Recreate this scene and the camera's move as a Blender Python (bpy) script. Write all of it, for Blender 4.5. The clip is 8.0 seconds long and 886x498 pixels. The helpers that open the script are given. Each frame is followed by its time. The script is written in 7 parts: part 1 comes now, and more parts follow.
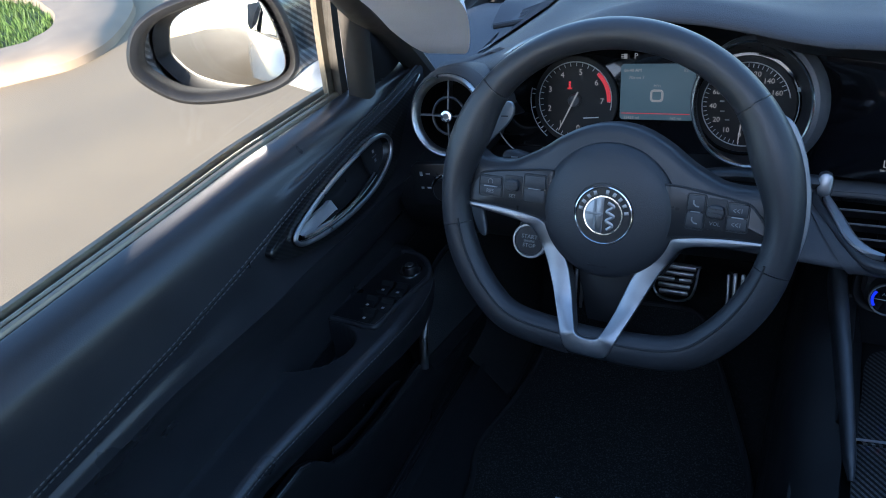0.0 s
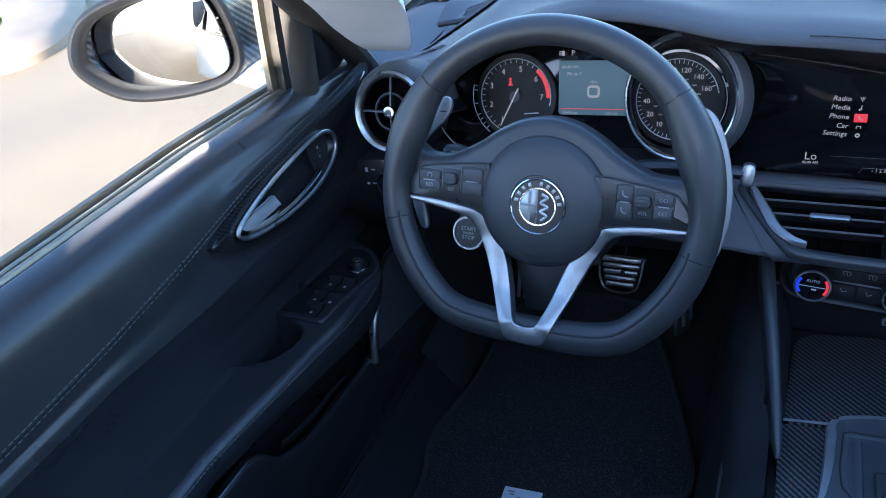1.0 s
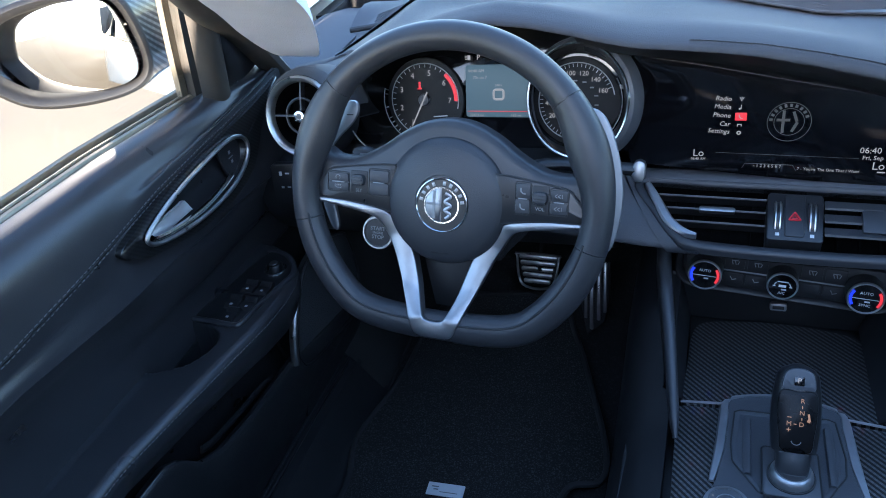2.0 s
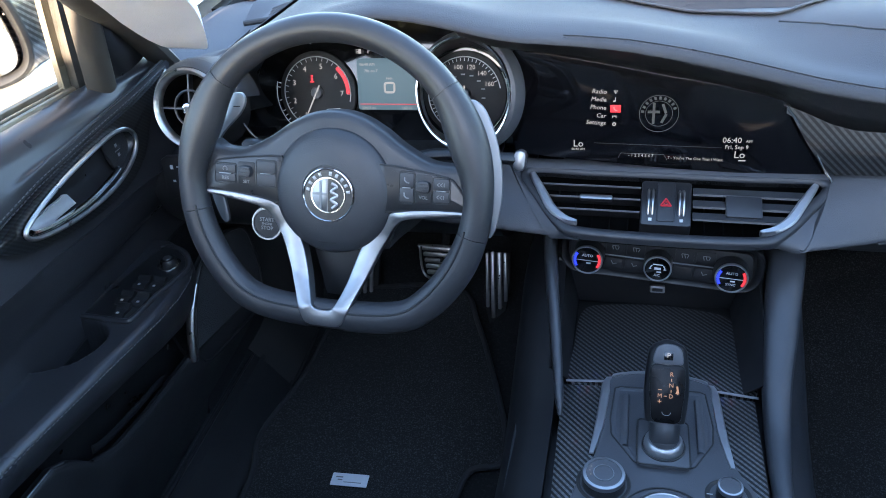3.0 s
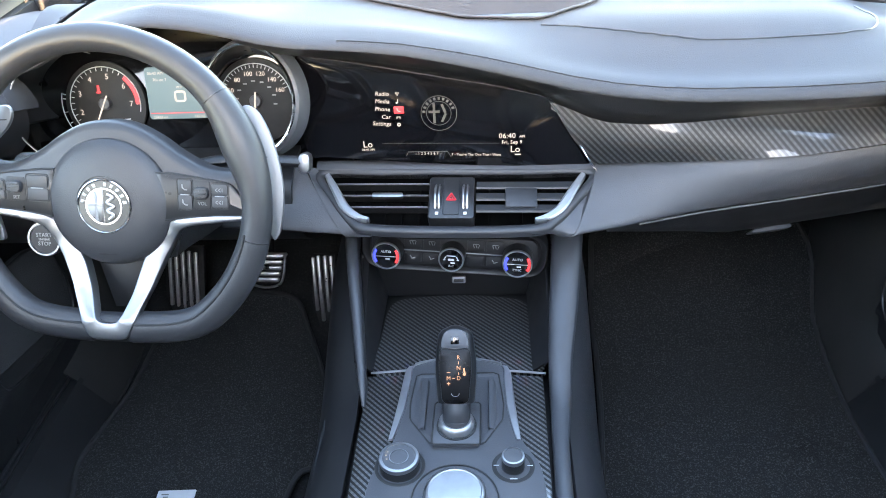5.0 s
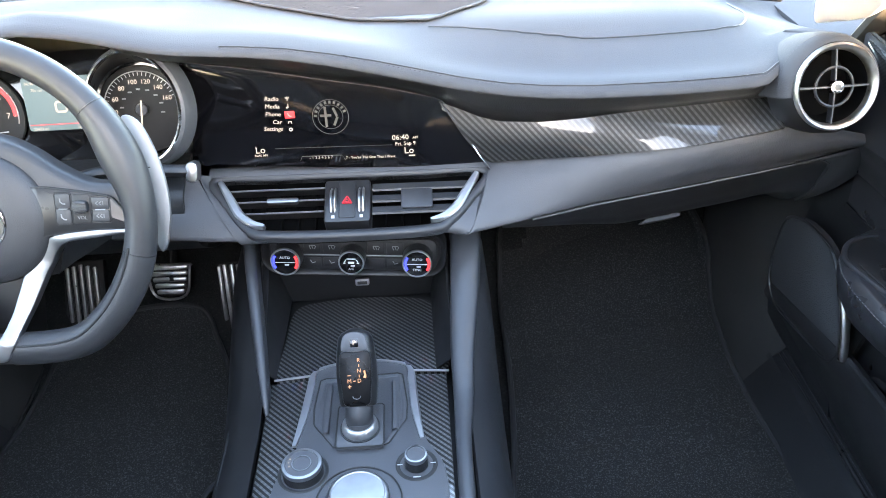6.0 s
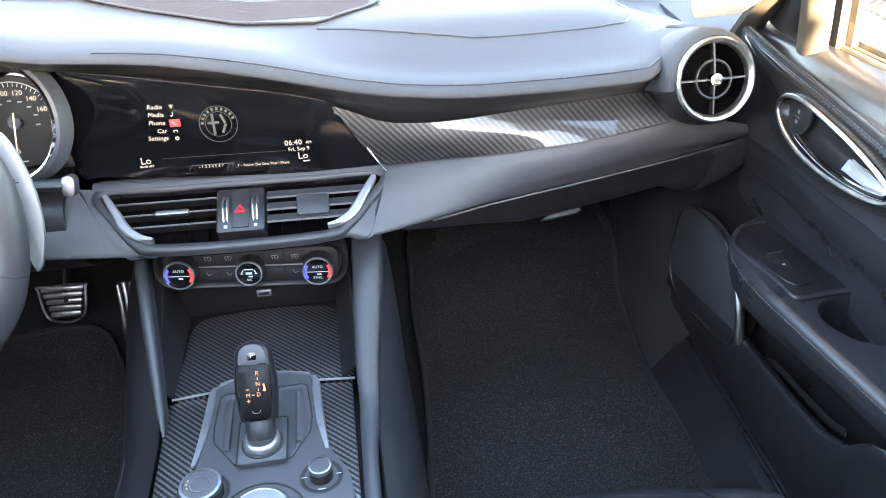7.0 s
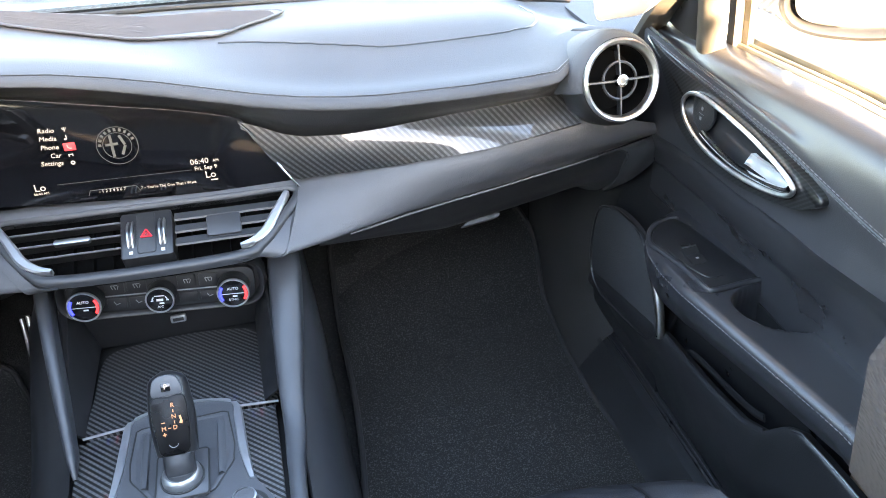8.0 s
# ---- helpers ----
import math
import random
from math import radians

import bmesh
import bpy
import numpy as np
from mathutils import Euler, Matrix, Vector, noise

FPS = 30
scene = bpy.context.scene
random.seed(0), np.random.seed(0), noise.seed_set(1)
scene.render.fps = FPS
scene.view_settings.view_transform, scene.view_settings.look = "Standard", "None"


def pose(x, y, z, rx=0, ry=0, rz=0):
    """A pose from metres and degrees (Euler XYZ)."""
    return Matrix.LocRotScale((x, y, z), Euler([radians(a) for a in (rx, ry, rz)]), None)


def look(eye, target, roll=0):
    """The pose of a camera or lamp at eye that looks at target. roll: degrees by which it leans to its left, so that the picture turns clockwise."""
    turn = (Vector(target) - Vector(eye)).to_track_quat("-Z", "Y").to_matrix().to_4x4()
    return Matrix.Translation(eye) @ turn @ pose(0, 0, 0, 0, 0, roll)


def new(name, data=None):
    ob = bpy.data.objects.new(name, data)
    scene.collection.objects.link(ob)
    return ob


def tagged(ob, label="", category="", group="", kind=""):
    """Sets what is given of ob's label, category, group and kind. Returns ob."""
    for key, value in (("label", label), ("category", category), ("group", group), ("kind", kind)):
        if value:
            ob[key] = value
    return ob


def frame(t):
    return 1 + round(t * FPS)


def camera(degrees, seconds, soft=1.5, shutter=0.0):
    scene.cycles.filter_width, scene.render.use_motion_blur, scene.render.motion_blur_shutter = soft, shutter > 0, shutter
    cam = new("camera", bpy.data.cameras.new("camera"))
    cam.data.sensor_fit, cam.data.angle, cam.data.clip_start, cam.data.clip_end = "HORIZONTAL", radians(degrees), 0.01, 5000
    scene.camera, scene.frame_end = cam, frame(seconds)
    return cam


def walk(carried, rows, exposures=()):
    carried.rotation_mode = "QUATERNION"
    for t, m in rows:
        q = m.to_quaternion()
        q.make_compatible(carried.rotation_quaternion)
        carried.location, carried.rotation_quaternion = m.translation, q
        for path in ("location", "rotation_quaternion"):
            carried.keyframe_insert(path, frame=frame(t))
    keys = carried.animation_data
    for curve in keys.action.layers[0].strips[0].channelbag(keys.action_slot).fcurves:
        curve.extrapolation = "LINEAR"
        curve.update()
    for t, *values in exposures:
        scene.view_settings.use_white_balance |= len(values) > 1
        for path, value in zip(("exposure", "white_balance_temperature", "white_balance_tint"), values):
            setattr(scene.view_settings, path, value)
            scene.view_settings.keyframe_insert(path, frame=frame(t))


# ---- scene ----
cam = camera(61.43, 8.0, soft=1.0)
# seconds, x, y, z, turn, tilt, lean; x = 0 is the middle of the car, y ahead, z up from the driver's floor
PATH = [
    (0.0, -0.1559, -0.7522, 1.1205, 33.42, -34.37, 13.59),
    (0.5, -0.1428, -0.7550, 1.1197, 32.37, -34.62, 13.19),
    (1.0, -0.1246, -0.7583, 1.1180, 30.21, -34.94, 12.48),
    (1.5, -0.1074, -0.7625, 1.1199, 27.59, -35.23, 11.53),
    (1.7, -0.0997, -0.7645, 1.1204, 26.40, -35.31, 11.26),
    (2.8, -0.0505, -0.7808, 1.1212, 18.35, -36.31, 8.02),
    (3.0, -0.0437, -0.7808, 1.1191, 17.10, -36.57, 7.43),
    (3.5, -0.0250, -0.7832, 1.1179, 14.40, -36.84, 6.36),
    (4.0, 0.0036, -0.7870, 1.1192, 11.09, -37.00, 5.21),
    (4.5, 0.0318, -0.7910, 1.1196, 8.21, -36.94, 4.44),
    (4.7, 0.0420, -0.7936, 1.1199, 6.95, -36.91, 4.23),
    (5.8, 0.0871, -0.7998, 1.1248, -0.50, -37.37, 2.56),
    (6.0, 0.0944, -0.8003, 1.1245, -1.89, -37.35, 2.30),
    (6.5, 0.1121, -0.8010, 1.1223, -5.11, -37.28, 1.60),
    (7.0, 0.1290, -0.7974, 1.1154, -8.91, -37.10, 0.81),
    (7.5, 0.1374, -0.7909, 1.1118, -12.20, -36.95, 0.32),
    (8.0, 0.1435, -0.7855, 1.1119, -15.74, -36.66, 0.01),
]
EXPOSURES = [(0.0, 2.63, 5150, 12), (0.5, 3.15, 5100, 12), (1.0, 3.27, 5000, 13), (1.5, 3.32, 5100, 13), (2.2, 3.52, 5400, 13), (3.0, 4.0, 5900, 14), (3.5, 4.32, 6300, 14), (4.0, 4.79, 6700, 15), (4.5, 4.98, 7000, 15), (6.0, 5.19, 7400, 16), (7.0, 5.32, 7500, 16), (8.0, 5.36, 7500, 16)]
walk(cam, [(t, pose(x, y, z, 0, 0, turn) @ pose(0, 0, 0, 90 + tilt) @ pose(0, 0, 0, 0, 0, -lean)) for t, x, y, z, turn, tilt, lean in PATH], EXPOSURES)

# ---------------------------------------------------------------- light
world = bpy.data.worlds.new("sky")
scene.world = world
world.use_nodes = True
wn = world.node_tree
sky = wn.nodes.new("ShaderNodeTexSky")
sky.sky_type, sky.sun_disc = "NISHITA", False
SUN_UP, SUN_FROM = radians(13.0), radians(178.0)     # height over the horizon, compass bearing (ahead = 0, right = 90)
sky.sun_elevation, sky.sun_rotation = SUN_UP, SUN_FROM
wn.nodes["Background"].inputs["Strength"].default_value = 0.15
wn.links.new(sky.outputs["Color"], wn.nodes["Background"].inputs["Color"])
sun = new("sun", bpy.data.lights.new("sun", "SUN"))
sun.data.energy, sun.data.angle, sun.data.color = 4.5, radians(0.6), (1.0, 0.76, 0.50)
to_sun = Vector((math.sin(SUN_FROM) * math.cos(SUN_UP), math.cos(SUN_FROM) * math.cos(SUN_UP), math.sin(SUN_UP)))
sun.matrix_world = look(to_sun * 30, (0, 0, 0))
# added area lamps at the door mirrors stand in for sun they throw back
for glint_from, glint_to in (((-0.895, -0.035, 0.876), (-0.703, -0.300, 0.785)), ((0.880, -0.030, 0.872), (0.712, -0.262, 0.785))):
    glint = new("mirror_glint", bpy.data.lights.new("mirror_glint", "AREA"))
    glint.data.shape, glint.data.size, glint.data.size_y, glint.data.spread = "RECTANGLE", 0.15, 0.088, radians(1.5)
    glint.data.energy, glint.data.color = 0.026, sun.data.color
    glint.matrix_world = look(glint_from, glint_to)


# ---------------------------------------------------------------- materials
def material(name, colour, rough=0.5, metal=0.0, coat=0.0, vary=0.0, vary_size=30.0, bump=0.0, bump_size=300.0, sheen=0.0, spec=0.5, coat_rough=0.03, sharp_vary=0.2):
    """A principled surface with a broad change of tone and a fine relief."""
    m = bpy.data.materials.new(name)
    m.use_nodes = True
    t = m.node_tree
    b = t.nodes["Principled BSDF"]
    b.inputs["Base Color"].default_value = (*colour, 1)
    b.inputs["Roughness"].default_value, b.inputs["Metallic"].default_value = rough, metal
    b.inputs["Coat Weight"].default_value, b.inputs["Coat Roughness"].default_value = coat, coat_rough
    b.inputs["Sheen Weight"].default_value, b.inputs["Specular IOR Level"].default_value = sheen, spec
    at = t.nodes.new("ShaderNodeTexCoord").outputs["Object"]
    if vary:
        n = t.nodes.new("ShaderNodeTexNoise")
        n.inputs["Scale"].default_value, n.inputs["Detail"].default_value = vary_size, 5
        t.links.new(at, n.inputs["Vector"])
        r = t.nodes.new("ShaderNodeMapRange")
        r.inputs["From Min"].default_value, r.inputs["From Max"].default_value = 0.5 - sharp_vary, 0.5 + sharp_vary
        r.inputs["To Min"].default_value, r.inputs["To Max"].default_value = 1 - vary, 1 + vary
        t.links.new(n.outputs["Fac"], r.inputs["Value"])
        x = t.nodes.new("ShaderNodeVectorMath")
        x.operation = "MULTIPLY"
        x.inputs[0].default_value = colour
        t.links.new(r.outputs["Result"], x.inputs[1])
        t.links.new(x.outputs["Vector"], b.inputs["Base Color"])
        q = t.nodes.new("ShaderNodeMath")
        q.operation = "MULTIPLY"
        q.inputs[0].default_value = rough
        t.links.new(r.outputs["Result"], q.inputs[1])
        t.links.new(q.outputs["Value"], b.inputs["Roughness"])
    if bump:
        n = t.nodes.new("ShaderNodeTexVoronoi")
        n.inputs["Scale"].default_value = bump_size
        t.links.new(at, n.inputs["Vector"])
        n2 = t.nodes.new("ShaderNodeTexNoise")
        n2.inputs["Scale"].default_value, n2.inputs["Detail"].default_value = bump_size * 0.35, 3
        t.links.new(at, n2.inputs["Vector"])
        a = t.nodes.new("ShaderNodeMath")
        t.links.new(n.outputs["Distance"], a.inputs[0])
        t.links.new(n2.outputs["Fac"], a.inputs[1])
        u = t.nodes.new("ShaderNodeBump")
        u.inputs["Strength"].default_value, u.inputs["Distance"].default_value = bump, 0.0006
        t.links.new(a.outputs["Value"], u.inputs["Height"])
        t.links.new(u.outputs["Normal"], b.inputs["Normal"])
    return m


def carbon(name, along, across, size=0.0018, light=0.085, dark=0.012, slant=1):
    """Lacquered carbon weave: a twill of light and dark tows in the plane of two axes."""
    m = bpy.data.materials.new(name)
    m.use_nodes = True
    t = m.node_tree
    b = t.nodes["Principled BSDF"]
    xyz = t.nodes.new("ShaderNodeSeparateXYZ")
    t.links.new(t.nodes.new("ShaderNodeTexCoord").outputs["Object"], xyz.inputs[0])

    def sum_of(op, a, v):
        n = t.nodes.new("ShaderNodeMath")
        n.operation = op
        for i, s in enumerate((a, v)):
            if s is None:
                continue
            if isinstance(s, (int, float)):
                n.inputs[i].default_value = s
            else:
                t.links.new(s, n.inputs[i])
        return n.outputs[0]

    u = sum_of("DIVIDE", xyz.outputs[along], size)
    v = sum_of("DIVIDE", xyz.outputs[across], size * slant)
    tow = sum_of("LESS_THAN", sum_of("FLOORED_MODULO", sum_of("ADD", u, v), 4), 1.9)
    cross = sum_of("LESS_THAN", sum_of("FLOORED_MODULO", sum_of("SUBTRACT", u, v), 4), 2.0)
    twill = sum_of("MULTIPLY", tow, sum_of("ADD", sum_of("MULTIPLY", cross, 0.25), 0.75))
    mix = t.nodes.new("ShaderNodeMix")
    mix.data_type = "RGBA"
    mix.inputs["A"].default_value, mix.inputs["B"].default_value = (dark, dark, dark, 1), (light, light, light * 1.02, 1)
    t.links.new(twill, mix.inputs["Factor"])
    t.links.new(mix.outputs["Result"], b.inputs["Base Color"])
    b.inputs["Roughness"].default_value, b.inputs["Metallic"].default_value = 0.35, 0.35
    b.inputs["Coat Weight"].default_value, b.inputs["Coat Roughness"].default_value = 1.0, 0.015
    return m


def glow(name, colour, strength):
    m = bpy.data.materials.new(name)
    m.use_nodes = True
    b = m.node_tree.nodes["Principled BSDF"]
    b.inputs["Base Color"].default_value = (*[c * 0.08 for c in colour], 1)
    b.inputs["Emission Color"].default_value, b.inputs["Emission Strength"].default_value = (*colour, 1), strength
    return m


def clear_glass(name, tint):
    """Clear pane: see-through, with gloss that grows towards grazing."""
    m = bpy.data.materials.new(name)
    m.use_nodes = True
    t = m.node_tree
    t.nodes.remove(t.nodes["Principled BSDF"])
    a, g, f, p, x = (t.nodes.new(k) for k in ("ShaderNodeBsdfTransparent", "ShaderNodeBsdfGlossy", "ShaderNodeLayerWeight", "ShaderNodeMath", "ShaderNodeMixShader"))
    a.inputs["Color"].default_value, g.inputs["Roughness"].default_value = (*tint, 1), 0.0
    p.operation, p.inputs[1].default_value = "POWER", 4.0
    t.links.new(f.outputs["Facing"], p.inputs[0])
    t.links.new(p.outputs[0], x.inputs[0])
    t.links.new(a.outputs[0], x.inputs[1])
    t.links.new(g.outputs[0], x.inputs[2])
    t.links.new(x.outputs[0], t.nodes["Material Output"].inputs["Surface"])
    return m


DASH = material("dash_leather", (0.056, 0.057, 0.062), 0.78, spec=0.2, vary=0.12, vary_size=9, bump=0.35, bump_size=900, sheen=0.05)
BAND = material("dash_band_leather", (0.060, 0.061, 0.066), 0.5, vary=0.12, vary_size=12, bump=0.3, bump_size=900)
DOOR = material("door_leather", (0.029, 0.029, 0.032), 0.31, vary=0.15, vary_size=10, bump=0.14, bump_size=800)
SEAT = material("seat_leather", (0.036, 0.036, 0.040), 0.4, vary=0.2, vary_size=14, bump=0.45, bump_size=600)
WHEEL = material("wheel_leather", (0.027, 0.0275, 0.030), 0.42, vary=0.10, vary_size=22, bump=0.13, bump_size=1300)
PAD = material("hub_plastic", (0.030, 0.031, 0.034), 0.44, vary=0.08, vary_size=20, bump=0.25, bump_size=1400)
HARD = material("hard_plastic", (0.017, 0.017, 0.018), 0.40, vary=0.15, vary_size=18, bump=0.3, bump_size=700)
SOFTGREY = material("grey_soft_plastic", (0.058, 0.060, 0.066), 0.45, vary=0.1, vary_size=15, bump=0.25, bump_size=1100)
RAIL = material("rail_soft_plastic", (0.040, 0.042, 0.047), 0.36, vary=0.1, vary_size=15, bump=0.2, bump_size=1100)
KICK = material("kick_plastic", (0.036, 0.035, 0.034), 0.38, vary=0.15, vary_size=12, bump=0.25, bump_size=800)
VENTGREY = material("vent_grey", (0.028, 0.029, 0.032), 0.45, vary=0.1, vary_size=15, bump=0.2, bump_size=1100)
SATINBLK = material("satin_black", (0.016, 0.016, 0.017), 0.3, vary=0.1, vary_size=40)
GLOSSBLK = material("gloss_black", (0.006, 0.006, 0.007), 0.08, coat=0.5, vary=0.1, vary_size=25)
SCREEN = material("screen_glass", (0.004, 0.004, 0.005), 0.09, spec=0.5, vary=0.15, vary_size=8)
BRIGHT = material("bright_satin_trim", (0.43, 0.435, 0.445), 0.42, metal=0.9, vary=0.06, vary_size=60)
PALE = material("pale_satin_metal", (0.72, 0.73, 0.75), 0.38, metal=0.6, vary=0.06, vary_size=60)
SATIN = material("satin_aluminium", (0.33, 0.335, 0.345), 0.40, metal=1.0, vary=0.08, vary_size=60)
CHROME = material("chrome", (0.78, 0.79, 0.80), 0.12, metal=1.0, vary=0.1, vary_size=50)
STEEL = material("brushed_steel", (0.55, 0.55, 0.54), 0.32, metal=1.0, vary=0.15, vary_size=80)
PADDLE = material("paddle_aluminium", (0.32, 0.325, 0.335), 0.55, metal=1.0, vary=0.06, vary_size=40)
RUBBER = material("rubber", (0.020, 0.020, 0.020), 0.7, bump=0.3, bump_size=500)
CARPET = material("mat_carpet", (0.027, 0.027, 0.0268), 0.95, vary=0.9, vary_size=420, sharp_vary=0.16, bump=1.0, bump_size=700, spec=0.2)
CARPET2 = material("floor_carpet", (0.010, 0.010, 0.010), 0.97, vary=0.4, vary_size=220, bump=1.0, bump_size=800)
EDGING = material("mat_binding", (0.022, 0.022, 0.023), 0.75, bump=0.6, bump_size=900)
THREAD = material("grey_thread", (0.11, 0.11, 0.115), 0.7, vary=0.2, vary_size=400)
DARKTHREAD = material("dark_thread", (0.07, 0.07, 0.075), 0.7)
# grey fabric; the blue tint puts light from the sky into the colour
HEADLINER = material("pale_headliner_fabric", (0.52, 0.535, 0.60), 0.9, vary=0.05, vary_size=20, bump=0.5, bump_size=900)
LABEL = material("white_label", (0.75, 0.76, 0.78), 0.5, vary=0.05, vary_size=100)
INK = material("grey_print", (0.5, 0.5, 0.5), 0.5)
DIMINK = material("dim_print", (0.22, 0.22, 0.22), 0.5)
PAINT = material("silver_white_paint", (0.72, 0.72, 0.70), 0.25, coat=1.0, vary=0.03, vary_size=6)
SEALRUB = material("window_seal", (0.050, 0.046, 0.040), 0.55, vary=0.15, vary_size=60)
# the warm tone of sun on the seals is put into this colour
ALUSEAL = material("sunlit_seal_trim", (0.27, 0.235, 0.18), 0.4, metal=0.6, vary=0.1, vary_size=60)
GRILLE = material("dash_grille", (0.060, 0.061, 0.067), 0.7, spec=0.3, vary=0.08, vary_size=20)
MESH = material("speaker_mesh", (0.042, 0.043, 0.046), 0.7, bump=1.0, bump_size=700)
MIRROR = material("mirror_silver", (0.45, 0.45, 0.44), 0.01, metal=1.0)
LIT = glow("white_display_light", (1.0, 0.91, 0.80), 0.033)
LITDIM = glow("grey_display_light", (0.75, 0.70, 0.60), 0.0028)
LITAMBER = glow("amber_legend_light", (1.0, 0.52, 0.28), 0.034)
LITRED = glow("red_display_light", (1.0, 0.05, 0.06), 0.08)
LITBLUE = glow("display_backlight", (0.28, 0.44, 0.49), 0.024)
REDINK = material("red_paint", (0.55, 0.02, 0.03), 0.4)
BLUEINK = glow("blue_ring_light", (0.03, 0.05, 0.9), 0.13)
REDRING = glow("red_ring_light", (0.9, 0.04, 0.05), 0.09)
GLASS = clear_glass("window_glass", (0.85, 0.86, 0.85))
SHIELD = clear_glass("windscreen_glass", (0.94, 0.955, 0.955))
CARBON_DASH = carbon("carbon_weave_dash", "X", "Z", size=0.0021, light=0.065, dark=0.014, slant=1)
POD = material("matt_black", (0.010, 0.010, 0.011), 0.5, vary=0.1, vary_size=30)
CARBON_TRAY = carbon("carbon_weave_console", "X", "Y", size=0.0020, light=0.115, dark=0.007, slant=1)
KNOBBLK = material("knob_black", (0.004, 0.004, 0.0045), 0.28, spec=0.16, vary=0.1, vary_size=40)
# shade inside the vents is put into this near-black, glossless colour
VOID = material("vent_shade_black", (0.002, 0.002, 0.002), 0.95, spec=0.06)
DIALBLK = material("dial_black", (0.004, 0.004, 0.0045), 0.6, vary=0.1, vary_size=40)
for fibre in CARPET.node_tree.nodes:
    if fibre.type == "MAP_RANGE":     # sparse paler fibres in a black pile
        for socket, value in (("From Min", 0.48), ("From Max", 0.70), ("To Min", 0.6), ("To Max", 3.2)):
            fibre.inputs[socket].default_value = value
CARBON_DOOR = carbon("carbon_weave_door", "Y", "Z", size=0.0016, light=0.032)
CARBON_MIRROR = carbon("carbon_weave_mirror", "Y", "Z", size=0.0028, light=0.13, dark=0.02)


# ---------------------------------------------------------------- shaping tools
def spline(points, count, closed=False):
    """A smooth run of points through the given ones."""
    p = np.array(points, float)
    n = len(p)
    segs = n if closed else n - 1
    out = []
    for s in np.linspace(0, segs, count, endpoint=not closed):
        i = min(int(s), segs - 1)
        f = s - i
        if closed:
            a, b, c, d = p[(i - 1) % n], p[i % n], p[(i + 1) % n], p[(i + 2) % n]
        else:
            a, b, c, d = p[max(i - 1, 0)], p[i], p[i + 1], p[min(i + 2, n - 1)]
        out.append(0.5 * (2 * b + (c - a) * f + (2 * a - 5 * b + 4 * c - d) * f * f + (3 * b - a - 3 * c + d) * f ** 3))
    return np.array(out)


def refine(rows, n):
    return [spline(r, n) for r in rows]


def curve_of(pairs):
    """A function through (x, value) pairs."""
    a = np.array(pairs, float)
    return lambda x: float(np.interp(x, a[:, 0], a[:, 1]))


def grid(P, loop_u=False, loop_v=False, caps=False, bm=None):
    """A sheet of quads over an array of points."""
    P = np.asarray(P, float)
    bm = bm or bmesh.new()
    n, k = P.shape[:2]
    v = [[bm.verts.new(P[i, j]) for j in range(k)] for i in range(n)]
    for i in range(n if loop_u else n - 1):
        for j in range(k if loop_v else k - 1):
            bm.faces.new((v[i][j], v[(i + 1) % n][j], v[(i + 1) % n][(j + 1) % k], v[i][(j + 1) % k]))
    if caps and loop_v:
        bm.faces.new(v[0])
        bm.faces.new(v[-1][::-1])
    return bm


def slab(P, thick, bm=None):
    """A sheet with thickness: thick is the vector or length (along the normals) to its far side."""
    P = np.asarray(P, float)
    n, k = P.shape[:2]
    if np.isscalar(thick):
        du, dv = np.gradient(P, axis=0), np.gradient(P, axis=1)
        nn = np.cross(du, dv)
        nn /= np.maximum(np.linalg.norm(nn, axis=2, keepdims=True), 1e-9)
        Q = P + nn * thick
    else:
        Q = P + np.asarray(thick, float)
    ring = np.stack([np.concatenate([P[i], Q[i][::-1]]) for i in range(n)])
    return grid(ring, loop_v=True, caps=True, bm=bm)


def axes(o, u, v):
    """A frame: origin, right, up; its third axis faces the viewer."""
    o, u, v = Vector(o), Vector(u).normalized(), Vector(v)
    n = u.cross(v).normalized()
    v = n.cross(u)
    return Matrix(((u.x, v.x, n.x, o.x), (u.y, v.y, n.y, o.y), (u.z, v.z, n.z, o.z), (0, 0, 0, 1)))


def at(m, pts):
    return np.array([m @ Vector(p) for p in pts])


def shrink(outline, by):
    """An outline moved inwards."""
    p = np.array(outline, float)
    a, b = np.roll(p, 1, 0), np.roll(p, -1, 0)
    d = b - a
    d /= np.maximum(np.linalg.norm(d, axis=1, keepdims=True), 1e-9)
    area = np.sum(p[:, 0] * b[:, 1] - b[:, 0] * p[:, 1])
    nrm = np.stack([-d[:, 1], d[:, 0]], 1) * (1 if area > 0 else -1)
    return p + nrm * by


def plate(m, outline, depth, bevel=0.001, bm=None, dome=0.0):
    """A flat piece with softened edges, its face on the plane of m, going depth behind it."""
    o = np.array(outline, float)
    rings = []
    for inset, z in ((0, -depth), (0, -bevel), (bevel * 0.3, -bevel * 0.3), (bevel, 0.0)):
        q = shrink(o, inset)
        rings.append(at(m, [(x, y, z) for x, y in q]))
    if dome:
        c = o.mean(0)
        for s in (0.7, 0.35):
            rings.append(at(m, [(c[0] + (x - c[0]) * s, c[1] + (y - c[1]) * s, dome * (1 - s * s)) for x, y in shrink(o, bevel)]))
    return grid(rings, loop_v=True, caps=True, bm=bm)


def rounded(w, h, r, steps=4, cx=0.0, cy=0.0):
    """A rectangle with round corners."""
    out = []
    for sx, sy, a0 in ((1, 1, 0), (-1, 1, 90), (-1, -1, 180), (1, -1, 270)):
        for k in range(steps + 1):
            a = radians(a0 + 90 * k / steps)
            out.append((cx + sx * (w / 2 - r) + r * math.cos(a), cy + sy * (h / 2 - r) + r * math.sin(a)))
    return out


